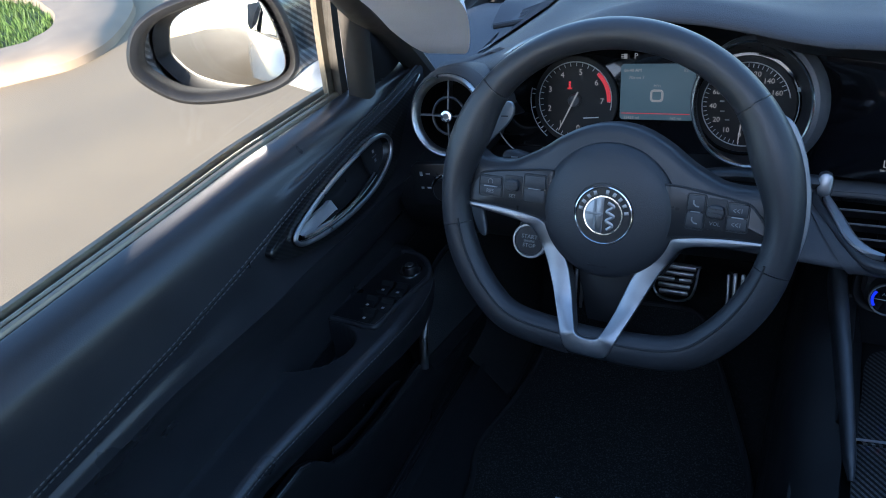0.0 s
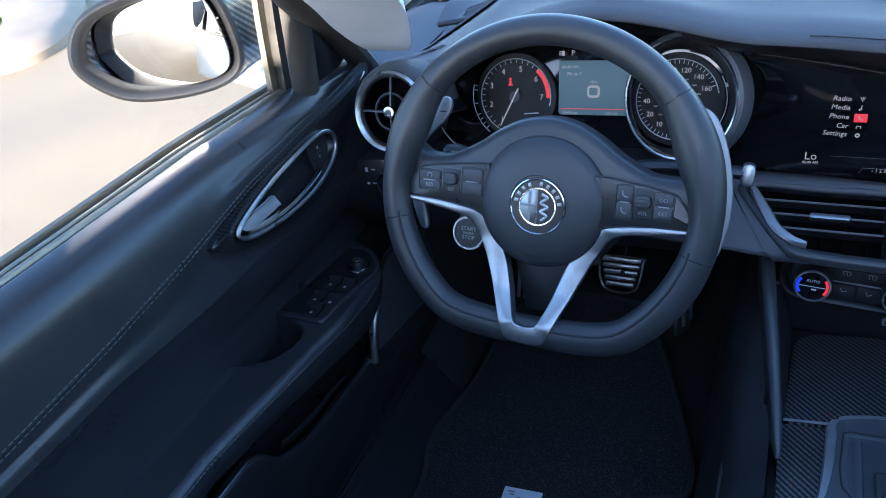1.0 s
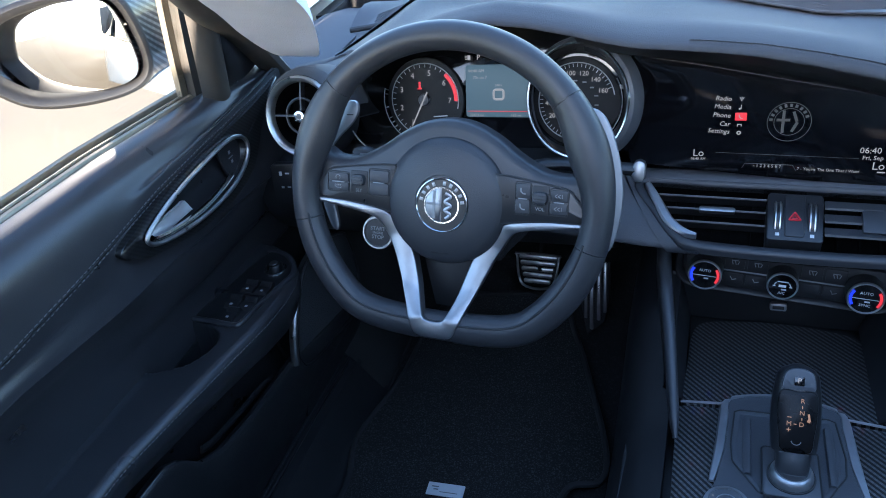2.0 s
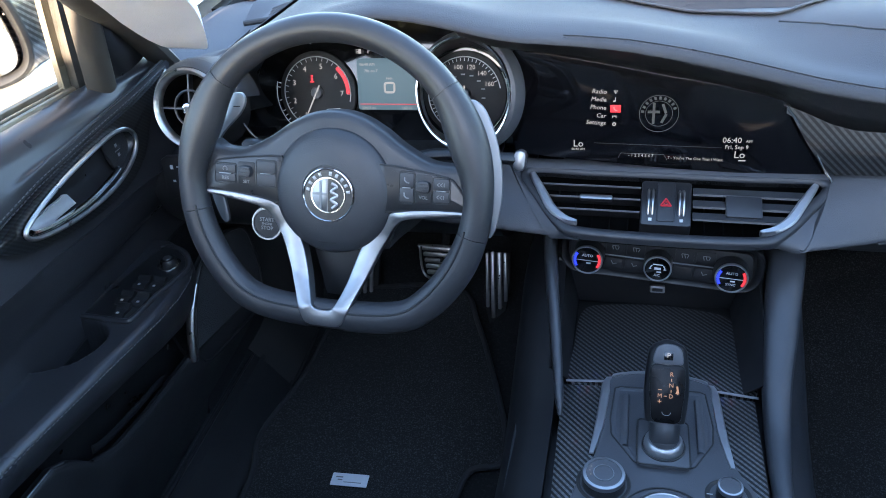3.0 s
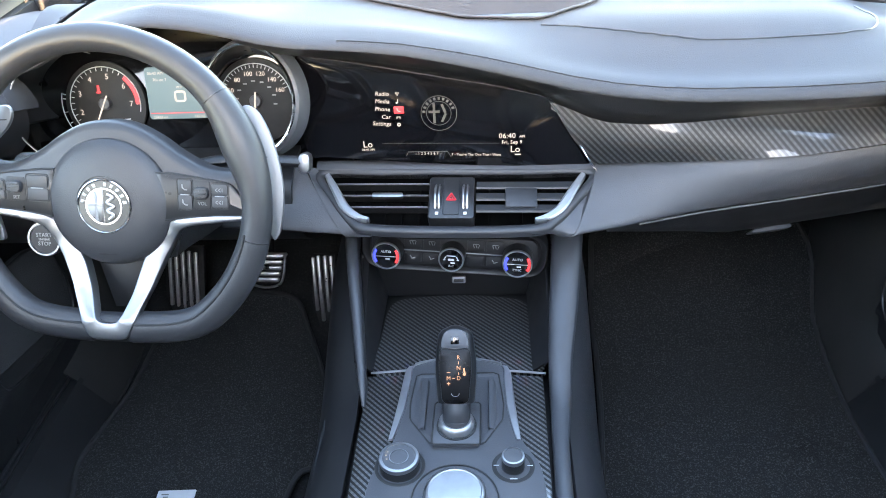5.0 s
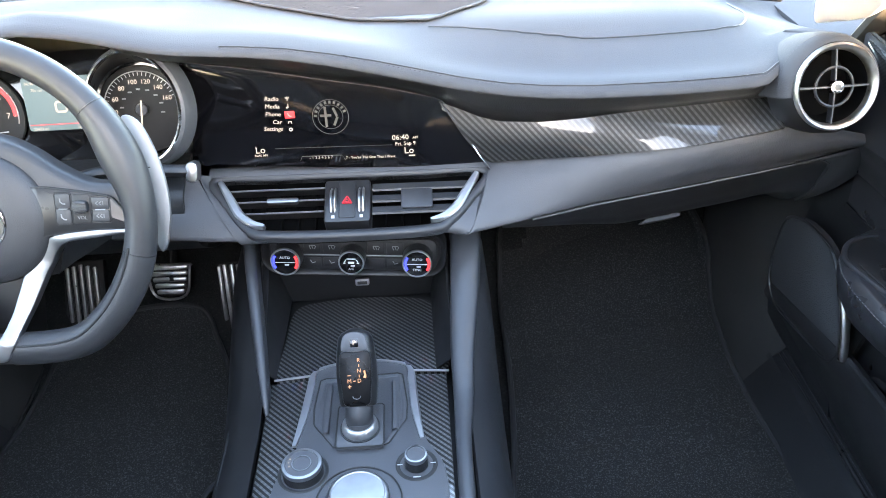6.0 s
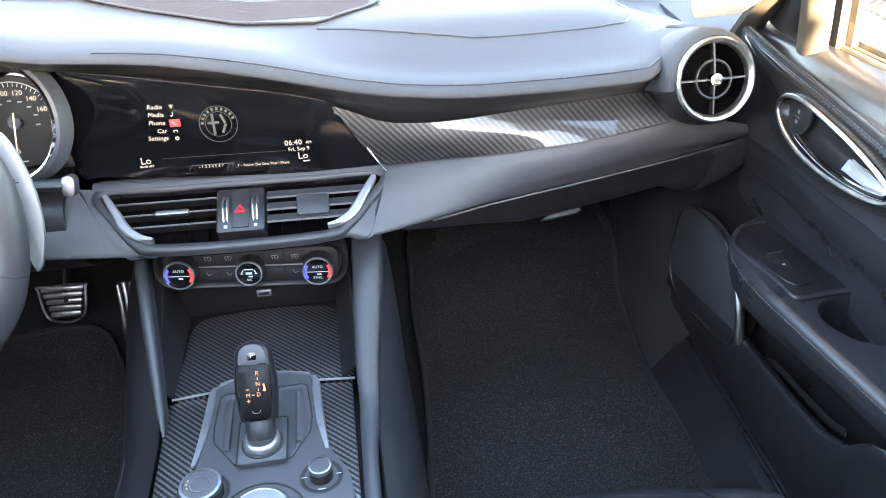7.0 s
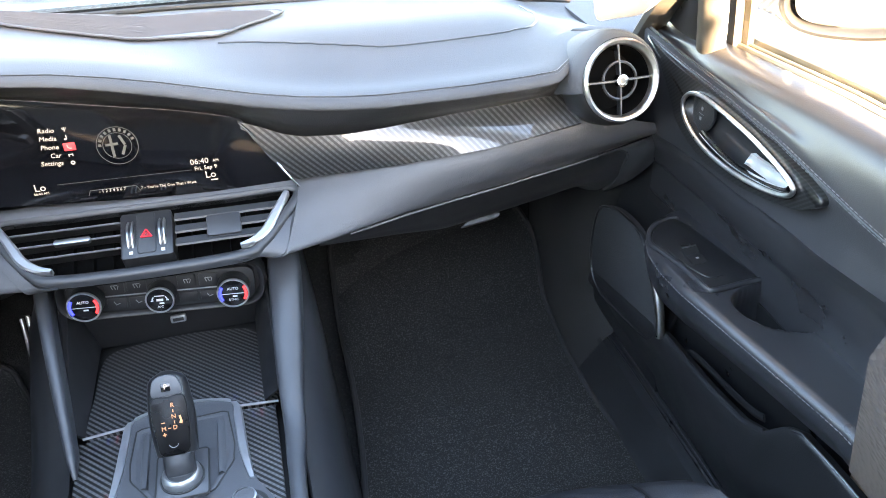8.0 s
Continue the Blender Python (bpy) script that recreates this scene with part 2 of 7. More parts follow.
def smooth_outline(points, count=48):
    return [tuple(p) for p in spline(points, count, closed=True)]


def lathe(m, profile, segs=40, bm=None):
    """A turned piece about the third axis of m: (radius, height) pairs."""
    P = [[m @ Vector((max(r, 1e-5) * math.cos(2 * math.pi * k / segs), max(r, 1e-5) * math.sin(2 * math.pi * k / segs), h)) for k in range(segs)] for r, h in profile]
    bm = grid(P, loop_v=True, bm=bm)
    return bm


def sweep(path, profile, up=(0, 0, 1), closed=False, bm=None, scale=None):
    """A profile (side, up) carried along a path."""
    p = np.array(path, float)
    tangents = np.roll(p, -1, 0) - np.roll(p, 1, 0) if closed else np.gradient(p, axis=0)
    rings = []
    for i, (c, d) in enumerate(zip(p, tangents)):
        d = d / np.linalg.norm(d)
        ref = np.array(up[i] if np.ndim(up) == 2 else up, float)
        s = np.cross(d, ref)
        s /= max(np.linalg.norm(s), 1e-9)
        w = np.cross(s, d)
        k = 1.0 if scale is None else scale[i]
        rings.append([c + s * a * k + w * b * k for a, b in profile])
    return grid(rings, loop_u=closed, loop_v=True, caps=not closed, bm=bm)


def round_profile(a, b=None, segs=10):
    b = b or a
    return [(a * math.cos(2 * math.pi * k / segs), b * math.sin(2 * math.pi * k / segs)) for k in range(segs)]


def tube(path, r, up=(0, 0, 1), closed=False, segs=8, bm=None):
    return sweep(path, round_profile(r, segs=segs), up, closed, bm)


def box(m, w, d, h, bevel=0.002, bm=None):
    """A block with softened edges, centred on m, h along its third axis."""
    return plate(m @ Matrix.Translation((0, 0, h / 2)), rounded(w, d, min(bevel * 2, w / 2.2, d / 2.2), 2), h, bevel, bm)


BASES = {}


def thing(name, base, label, category, group="", kind=""):
    ob = new(name)
    ob.location, ob.empty_display_size = base, 0.02
    BASES[ob.name] = Vector(base)
    return tagged(ob, label, category, group, kind)


def part(name, bm, mat, parent=None, label="", sharp=38, flip=False, clean=True):
    """Links a bmesh as one mesh object under a thing or a part."""
    if clean:
        bmesh.ops.remove_doubles(bm, verts=bm.verts, dist=1e-6)
        bmesh.ops.recalc_face_normals(bm, faces=bm.faces)
    me = bpy.data.meshes.new(name)
    bm.to_mesh(me)
    bm.free()
    me.shade_smooth()
    me.set_sharp_from_angle(angle=radians(sharp))
    me.materials.append(mat)
    ob = new(name, me)
    if parent:
        ob.parent = parent
        ob.matrix_parent_inverse = Matrix.Translation(-BASES[parent.name]) if parent.name in BASES else Matrix.Identity(4)
    return tagged(ob, label)


def letters(name, body, size, m, mat, parent, align="CENTER", label="", shear=0.0):
    """Raised printing of Blender's own font on the plane of m."""
    c = bpy.data.curves.new(name, "FONT")
    c.body, c.size, c.align_x, c.align_y, c.extrude, c.shear, c.resolution_u = body, size, align, "CENTER", 0.00012, shear, 2
    tmp = new(name, c)
    me = bpy.data.meshes.new_from_object(tmp)
    bpy.data.objects.remove(tmp)
    bpy.data.curves.remove(c)
    me.transform(m)
    me.materials.clear()
    me.materials.append(mat)
    ob = new(name, me)
    ob.parent = parent
    ob.matrix_parent_inverse = Matrix.Translation(-BASES[parent.name]) if parent.name in BASES else Matrix.Identity(4)
    return tagged(ob, label)


def bars(m, spots, w, h, bm=None):
    """Small flat strokes on the plane of m: (x, y, turn in degrees[, width, height])."""
    bm = bm or bmesh.new()
    for s in spots:
        x, y, a = s[:3]
        ww, hh = s[3:5] if len(s) > 3 else (w, h)
        f = m @ pose(x, y, 0, 0, 0, a)
        plate(f, [(-ww / 2, -hh / 2), (ww / 2, -hh / 2), (ww / 2, hh / 2), (-ww / 2, hh / 2)], 0.0004, 0.00005, bm)
    return bm


def stitches(path, up, length=0.0042, gap=0.0018, r=0.0004, bm=None):
    """A run of thread stitches lying along a path."""
    bm = bm or bmesh.new()
    p = np.array(path, float)
    d = np.r_[0, np.cumsum(np.linalg.norm(np.diff(p, axis=0), axis=1))]
    s = 0.0
    up = Vector(up)
    while s + length < d[-1]:
        a, b = (Vector([np.interp(q, d, p[:, k]) for k in range(3)]) for q in (s, s + length))
        f = (b - a).normalized()
        side = f.cross(up).normalized()
        w = side.cross(f)
        v = []
        for c, k in ((a, 0.5), (a + (b - a) * 0.2, 1.0), (b - (b - a) * 0.2, 1.0), (b, 0.5)):
            v.append([bm.verts.new(c + side * (r * k * x) + w * (r * k * z)) for x, z in ((1, 0), (0, 1), (-1, 0), (0, -0.6))])
        for i in range(3):
            for j in range(4):
                bm.faces.new((v[i][j], v[i][(j + 1) % 4], v[i + 1][(j + 1) % 4], v[i + 1][j]))
        bm.faces.new(v[0][::-1])
        bm.faces.new(v[3])
        s += length + gap
    return bm


# ---------------------------------------------------------------- outside
GROUND_Z = -0.17


def concrete():
    m = material("sunlit_concrete", (0.255, 0.192, 0.118), 0.9, vary=0.12, vary_size=1.1, bump=0.8, bump_size=160)
    return m


def grass_material():
    return material("grass_blade", (0.09, 0.15, 0.03), 0.7, vary=0.45, vary_size=6)


CONCRETE, KERB, GRASS, SOIL = concrete(), material("kerb_concrete", (0.27, 0.21, 0.15), 0.9, vary=0.15, vary_size=5, bump=0.9, bump_size=120), grass_material(), material("lawn_soil", (0.06, 0.07, 0.025), 0.95, vary=0.4, vary_size=9)
edge = np.concatenate([np.linspace(-400, -12, 6), np.linspace(-9, 9, 25), np.linspace(12, 400, 6)])
ground = part("ground", grid([[(x, y, GROUND_Z + 0.006 * noise.noise(Vector((x * 0.4, y * 0.4, 0))) * (abs(x) < 10 and abs(y) < 10)) for y in edge] for x in edge]), CONCRETE)
tagged(ground, "pale tan concrete car park paving, sunlit with fine dirt", "ground", kind="structure")
cracks = bmesh.new()
for x in (3.1,):
    tube([(x, y, GROUND_Z + 0.002) for y in np.linspace(-6, 14, 30)], 0.006, segs=5, bm=cracks)
for y in (2.4, 5.6):
    tube([(x, y, GROUND_Z + 0.002) for x in np.linspace(1.0, 9, 20)], 0.006, segs=5, bm=cracks)
tagged(part("paving_joint", cracks, SOIL), "dark expansion joints between paving slabs", "joint", kind="structure")

# the planted island and its kerb
island = smooth_outline([(-4.84, 1.89), (-4.46, 2.2), (-4.55, 2.65), (-5.2, 3.4), (-6.6, 4.1), (-10.5, 4.6), (-13.5, 2.6), (-10.5, 0.2), (-6.2, 0.9)], 90)
inner = np.array(smooth_outline([(-5.22, 2.25), (-5.12, 2.42), (-5.22, 2.66), (-5.7, 3.0), (-6.8, 3.4), (-10.4, 3.9), (-12.8, 2.6), (-10.4, 0.9), (-6.4, 1.5)], 90))
island = np.array(island)
ring = [[(x, y, z) for x, y in island * (1 - f) + inner * f] for f, z in ((0.0, GROUND_Z - 0.02), (0.0, GROUND_Z + 0.05), (0.06, GROUND_Z + 0.09), (0.2, GROUND_Z + 0.115), (0.6, GROUND_Z + 0.125), (0.95, GROUND_Z + 0.12), (1.0, GROUND_Z + 0.09), (1.0, GROUND_Z))]
tagged(part("kerb", grid(ring, loop_v=True), KERB), "rounded pale concrete kerb round a grass island", "kerb", kind="structure")
bed = bmesh.new()
bed.faces.new([bed.verts.new((x, y, GROUND_Z + 0.075)) for x, y in inner])
lawn = part("lawn", bed, SOIL)
tagged(lawn, "patch of green lawn inside the kerb", "lawn", kind="stuff")
blades = bmesh.new()
rng = random.Random(4)
count = 0


def inside(o, x, y):
    """Whether a point lies within a closed outline."""
    odd = False
    for (x0, y0), (x1, y1) in zip(o, np.roll(o, -1, 0)):
        if (y0 > y) != (y1 > y) and x < x0 + (y - y0) * (x1 - x0) / (y1 - y0):
            odd = not odd
    return odd


while count < 9000:
    x, y = rng.uniform(-7.6, -4.9), rng.uniform(1.2, 3.9)
    if not inside(inner, x, y):
        continue
    a, h, w = rng.uniform(0, 6.28), rng.uniform(0.03, 0.08), 0.006
    dx, dy = math.cos(a), math.sin(a)
    z = GROUND_Z + 0.07
    q = [blades.verts.new(p) for p in ((x - dy * w, y + dx * w, z), (x + dy * w, y - dx * w, z), (x + dx * h * 0.5, y + dy * h * 0.5, z + h))]
    blades.faces.new(q)
    count += 1
part("grass_blades", blades, GRASS, lawn, clean=False)
tagged(lawn.children[0], kind="stuff")

# ---------------------------------------------------------------- plan of the cabin
BELT = curve_of([(-1.9, 0.82), (-0.55, 0.794), (-0.4, 0.787), (-0.22, 0.779), (-0.03, 0.762), (0.10, 0.750)])
STITCH = curve_of([(-1.1, 0.695), (-0.6, 0.701), (-0.44, 0.706), (-0.33, 0.714), (-0.2, 0.729), (-0.1, 0.733), (0.0, 0.735), (0.10, 0.740)])
CREASE = curve_of([(-1.1, 0.672), (-0.575, 0.671), (-0.452, 0.667), (-0.353, 0.655), (-0.241, 0.641), (-0.145, 0.628), (-0.05, 0.624), (0.10, 0.615)])
LIP_Z = curve_of([(-0.66, 0.735), (-0.60, 0.748), (-0.56, 0.762), (-0.52, 0.780), (-0.48, 0.796), (-0.44, 0.815), (-0.40, 0.829), (-0.36, 0.838), (-0.33, 0.841), (-0.29, 0.837), (-0.25, 0.829), (-0.21, 0.819), (-0.17, 0.810), (-0.1, 0.803), (-0.05, 0.797), (0, 0.787), (0.05, 0.776), (0.1, 0.763),
                  (0.15, 0.751), (0.2, 0.742), (0.25, 0.737), (0.3, 0.735), (0.4, 0.738), (0.47, 0.742), (0.51, 0.746), (0.535, 0.750), (0.56, 0.752), (0.60, 0.745), (0.66, 0.733)])
LIP_Y = curve_of([(-0.66, 0.075), (-0.60, 0.068), (-0.56, 0.052), (-0.52, 0.028), (-0.48, 0.008), (-0.2, 0.0), (-0.1, 0.01), (0, 0.015), (0.1, 0.015), (0.2, 0.010), (0.3, 0.004), (0.4, -0.004), (0.505, -0.010), (0.53, 0.012), (0.56, 0.050), (0.60, 0.070), (0.66, 0.075)])
UNDER_Z = curve_of([(-0.24, 0.785), (-0.2, 0.770), (-0.1, 0.757), (0, 0.738), (0.1, 0.714), (0.15, 0.696), (0.175, 0.685), (0.2, 0.679), (0.25, 0.676), (0.3, 0.678), (0.4, 0.685), (0.5, 0.694), (0.56, 0.70)])
UNDER_Y = curve_of([(-0.2, 0.06), (0.1, 0.055), (0.2, 0.041), (0.3, 0.037), (0.4, 0.035), (0.5, 0.031), (0.56, 0.027)])
TRIM_Z = curve_of([(0.18, 0.624), (0.25, 0.629), (0.31, 0.634), (0.37, 0.641), (0.43, 0.649), (0.49, 0.660), (0.56, 0.674)])
TRIM_Y = curve_of([(0.18, 0.035), (0.24, 0.029), (0.31, 0.020), (0.43, 0.008), (0.56, 0.002)])
LOW_Z = curve_of([(-0.3, 0.570), (-0.2, 0.570), (0.2, 0.566), (0.26, 0.569), (0.32, 0.573), (0.38, 0.576), (0.44, 0.580), (0.5, 0.585), (0.56, 0.590), (0.62, 0.596), (0.66, 0.602), (0.71, 0.610)])
LOW_Y = curve_of([(-0.3, -0.03), (-0.15, -0.045), (0.12, -0.045), (0.2, -0.025), (0.26, -0.012), (0.32, 0.0), (0.38, 0.010), (0.5, 0.025), (0.62, 0.040), (0.66, 0.045), (0.71, 0.051)])

# ---------------------------------------------------------------- body shell
shell = thing("cabin_shell", (0, -0.6, GROUND_Z), "silver-white saloon body shell with pale headliner round the cabin", "body shell", kind="structure")


def roof_point(x, y, z0):
    return (x, y, z0 - 0.10 * (x / 0.58) ** 4 * 0.6 - 0.05 * ((y + 1.0) / 0.9) ** 2 * 0.6)


# unseen roof opening, added to let more sky light into the cabin
roof = bmesh.new()
for x0, x1, y0, y1 in ((-0.60, 0.60, -1.8, -1.15), (-0.60, 0.60, -0.42, -0.30), (-0.60, -0.44, -1.15, -0.42), (0.44, 0.60, -1.15, -0.42)):
    slab([[roof_point(x, y, 1.185) for y in np.linspace(y0, y1, 10)] for x in np.linspace(x0, x1, 11)], (0, 0, 0.05), roof)
part("roof", roof, HEADLINER, shell, "pale grey fabric headliner with an added opening for sky light")
q = part("roof_glass", slab([[(x, y, roof_point(x, y, 1.215)[2]) for y in np.linspace(-1.15, -0.42, 6)] for x in np.linspace(-0.44, 0.44, 7)], (0, 0, 0.005)), SHIELD, shell, "clear pane over the added roof opening")
q.visible_shadow = False
for s in (-1, 1):
    # windscreen pillar with its pale cover
    path = spline([(s * 0.619, 0.076, 0.779), (s * 0.607, 0.044, 0.814), (s * 0.595, 0.010, 0.853), (s * 0.572, -0.055, 0.915), (s * 0.560, -0.16, 1.00), (s * 0.560, -0.28, 1.09), (s * 0.57, -0.42, 1.12)], 73)
    swell = np.interp(np.linspace(0, 6, 73), [0, 0.17, 0.34, 0.6, 1, 1.4, 2, 3, 6], [0.10, 0.30, 0.42, 0.53, 0.64, 0.72, 0.82, 0.95, 1.0])
    prof = [(-0.058, -0.03), (-0.046, 0.006), (-0.022, 0.022), (0.022, 0.022), (0.046, 0.006), (0.058, -0.03), (0.0, -0.03)]
    part("pillar_cover", sweep(path, prof, (0, 0.5, 0.85), scale=swell), HEADLINER, shell, "pale grey windscreen pillar cover")
    part("pillar_seal", sweep(spline([(s * 0.700, 0.135, 0.715), (s * 0.688, 0.085, 0.770), (s * 0.674, 0.025, 0.828), (s * 0.656, -0.045, 0.877), (s * 0.636, -0.12, 0.95), (s * 0.61, -0.22, 1.06)], 18), round_profile(0.020, 0.012, 10)), SEALRUB, shell, "brown-black door seal along the pillar")
    rail = spline([(s * 0.60, -0.30, 1.085), (s * 0.595, -0.6, 1.12), (s * 0.59, -1.0, 1.125), (s * 0.585, -1.5, 1.10), (s * 0.60, -2.0, 1.03)], 20)
    part("roof_rail", sweep(rail, round_profile(0.035, 0.04)), HEADLINER, shell)
    post = spline([(s * 0.755, -0.98, 0.60), (s * 0.735, -0.99, 0.82), (s * 0.60, -1.02, 1.12)], 10)
    part("door_post", sweep(post, [(-0.07, -0.02), (-0.05, 0.03), (0.05, 0.03), (0.07, -0.02)], (-s, 0, 0.2)), HARD, shell)
    skin = [[(s * x, y, z + (BELT(y) - 0.79) * (z > 0.3)) for x, z in ((0.756, 0.785), (0.80, 0.765), (0.875, 0.70), (0.90, 0.60), (0.905, 0.35), (0.90, 0.15), (0.86, 0.0), (0.80, -0.02))] for y in np.linspace(-2.95, 1.85, 26)]
    part("outer_skin", slab(skin, 0.012), PAINT, shell, "silver-white painted door skin")
    quarter = [[(s * x, y, z) for x, z in ((0.735, 0.83), (0.72, 0.60), (0.72, 0.10))] for y in (-1.0, -1.5, -2.1)]
    part("rear_side_panel", slab(quarter, (s * 0.02, 0, 0)), HARD, shell)
    pane = [[(s * (0.742 - 0.135 * f), y, BELT(y) - 0.03 + f * (1.125 - BELT(y) + 0.03)) for f in np.linspace(0, 1, 6)] for y in np.linspace(-2.0, -1.05, 8)]
    q = part("rear_side_window", slab(pane, (s * 0.005, 0, 0)), GLASS, shell, "clear rear side window")
    q.visible_shadow = False
    part("footwell_wall", slab([[(s * 0.742, y, z) for z in (-0.05, 0.3, 0.72)] for y in (0.70, 0.2, -0.15)], (s * 0.01, 0, 0)), HARD, shell)
part("bonnet", slab([[(x, y, 0.715 - 0.09 * ((y - 0.55) / 1.3) ** 2 - 0.05 * (x / 0.8) ** 2) for y in np.linspace(0.62, 1.9, 8)] for x in np.linspace(-0.8, 0.8, 11)], (0, 0, -0.02)), PAINT, shell, "silver-white painted bonnet")
part("boot_lid", slab([[(x, y, 0.82 - 0.02 * (x / 0.8) ** 2 - 0.03 * (y + 2.4) ** 2) for y in np.linspace(-2.40, -2.95, 6)] for x in np.linspace(-0.84, 0.84, 11)], (0, 0, -0.02)), PAINT, shell)
part("tail_panel", slab([[(x, -2.93 - 0.06 * math.sin(g * 3.0), 0.81 - 0.75 * g) for g in np.linspace(0, 1, 7)] for x in np.linspace(-0.86, 0.86, 9)], (0, 0.02, 0)), PAINT, shell)
part("nose_panel", slab([[(x, 1.88 + 0.10 * math.sin(g * 2.6) - 0.12 * (x / 0.86) ** 2, 0.60 - 0.55 * g) for g in np.linspace(0, 1, 7)] for x in np.linspace(-0.86, 0.86, 11)], (0, -0.02, 0)), PAINT, shell)
part("cowl", slab([[(x, y, 0.70) for y in (0.44, 0.64)] for x in (-0.8, 0, 0.8)], (0, 0, -0.02)), HARD, shell)
part("bulkhead", slab([[(x, y, z) for y, z in ((0.47, 0.72), (0.50, 0.55), (0.52, 0.25), (0.40, 0.08))] for x in (-0.76, 0, 0.76)], (0, 0.02, 0)), CARPET2, shell)
part("rear_shelf", slab([[(x, y, z) for y, z in ((-1.95, 0.05), (-2.0, 0.60), (-2.15, 0.80), (-2.6, 0.80))] for x in (-0.74, 0, 0.74)], (0, -0.02, 0)), HARD, shell)
shield = [[(x * (0.66 - 0.07 * f), 0.46 - 0.76 * f + 0.05 * (1 - x * x) * (1 - f), 0.715 + 0.40 * f + 0.03 * (1 - x * x)) for f in np.linspace(0, 1, 10)] for x in np.linspace(-1, 1, 15)]
rear = lambda wide, f0, f1: [[(x * wide, -1.74 - 0.70 * f, 1.20 - 0.42 * f) for f in np.linspace(f0, f1, 6)] for x in np.linspace(-1, 1, 9)]
# unseen header and wide pillars, sized to keep direct sun off the dash
part("rear_header", slab(rear(0.76, 0.0, 0.50), (0, -0.02, 0)), HEADLINER, shell)
part("rear_window_foot", slab(rear(0.76, 0.93, 1.0), (0, -0.02, 0)), HARD, shell)
for s in (-1, 1):
    part("rear_pillar", slab([[(s * x, -1.74 - 0.70 * f, 1.20 - 0.42 * f) for f in np.linspace(0.50, 0.93, 6)] for x in (0.54, 0.65, 0.76)], (0, -0.02, 0)), HEADLINER, shell)
q = part("rear_window", slab(rear(0.54, 0.50, 0.93), (0, -0.005, 0)), GLASS, shell, "clear rear window")
q.visible_shadow = False
q = part("windscreen", slab(shield, (0, 0.004, 0.004)), SHIELD, shell, "raked clear windscreen")
q.visible_shadow = False
part("windscreen_edge", tube([(x, 0.355 - 0.10 * (x / 0.66) ** 2, 0.748 - 0.01 * (x / 0.6) ** 2) for x in np.linspace(-0.64, 0.64, 40)], 0.0045), RUBBER, shell, "black rubber edge at the foot of the windscreen")

# ---------------------------------------------------------------- floor
floor_ = part("floor", slab([[(x, y, z) for y, z in ((-2.1, 0.07), (-0.4, 0.075), (0.18, 0.085), (0.30, 0.10), (0.44, 0.20), (0.50, 0.34))] for x in np.linspace(-0.76, 0.76, 9)], (0, 0, -0.02)), CARPET2)
tagged(floor_, "black carpeted cabin floor rising at the pedals", "floor", kind="structure")
tunnel = [[(s * 1.0, y, z) for s, z in ((-0.215, 0.07), (-0.205, 0.16), (-0.185, 0.30), (-0.165, 0.38), (0.0, 0.385), (0.165, 0.38), (0.185, 0.30), (0.205, 0.16), (0.215, 0.07))] for y in np.linspace(-1.9, 0.48, 16)]
tagged(part("tunnel", grid(tunnel), HARD), "dark trim on the sides of the centre tunnel", "tunnel", kind="structure")
for s in (-1, 1):
    sill = [[(s * x, y, z) for x, z in ((0.60, 0.07), (0.645, 0.085), (0.672, 0.125), (0.695, 0.160), (0.722, 0.168), (0.735, 0.165), (0.75, 0.12))] for y in np.linspace(-1.6, 0.105, 22)]
    t = thing("sill_trim", (s * 0.7, -0.4, 0.07), "black plastic door sill trim with a stitched cloth edge", "sill trim", "door sill trims")
    part("cover", slab(sill, (0, 0, -0.015)), HARD, t)
    part("edge_piping", tube([(s * (0.7125 - 0.03 * max(0.0, y)), y, 0.1675) for y in np.linspace(-1.6, 0.10, 40)], 0.004), SATINBLK, t)
    part("stitching", stitches([(s * 0.7195, y, 0.1698) for y in np.linspace(-0.75, 0.08, 60)], (0, 0, 1), 0.004, 0.003, 0.0006), THREAD, t)
    k = thing("kick_panel", (s * 0.68, 0.22, 0.08), "black plastic kick panel beside the footwell", "kick panel", "kick panels")
    FRONT = np.array([(0.655, 0.092), (0.664, 0.125), (0.680, 0.19), (0.688, 0.27), (0.696, 0.36), (0.708, 0.44), (0.716, 0.49)])
    REAR = np.array([(0.648, 0.089), (0.673, 0.128), (0.699, 0.165), (0.728, 0.205), (0.737, 0.30), (0.740, 0.42), (0.742, 0.49)])
    kick = []
    for y in np.linspace(0.46, 0.095, 26):
        f = min(1.0, max(0.0, (0.36 - y) / 0.24))
        f = f * f * (3 - 2 * f)
        kick.append([(s * x, y, z) for x, z in spline(FRONT * (1 - f) + REAR * f, 24)])
    part("panel", slab(kick, (s * 0.006, 0, 0)), KICK, k, sharp=60)
    part("panel_edge", tube([row[0] for row in kick], 0.0035, segs=6), RUBBER, k, "black rubber lower edge")


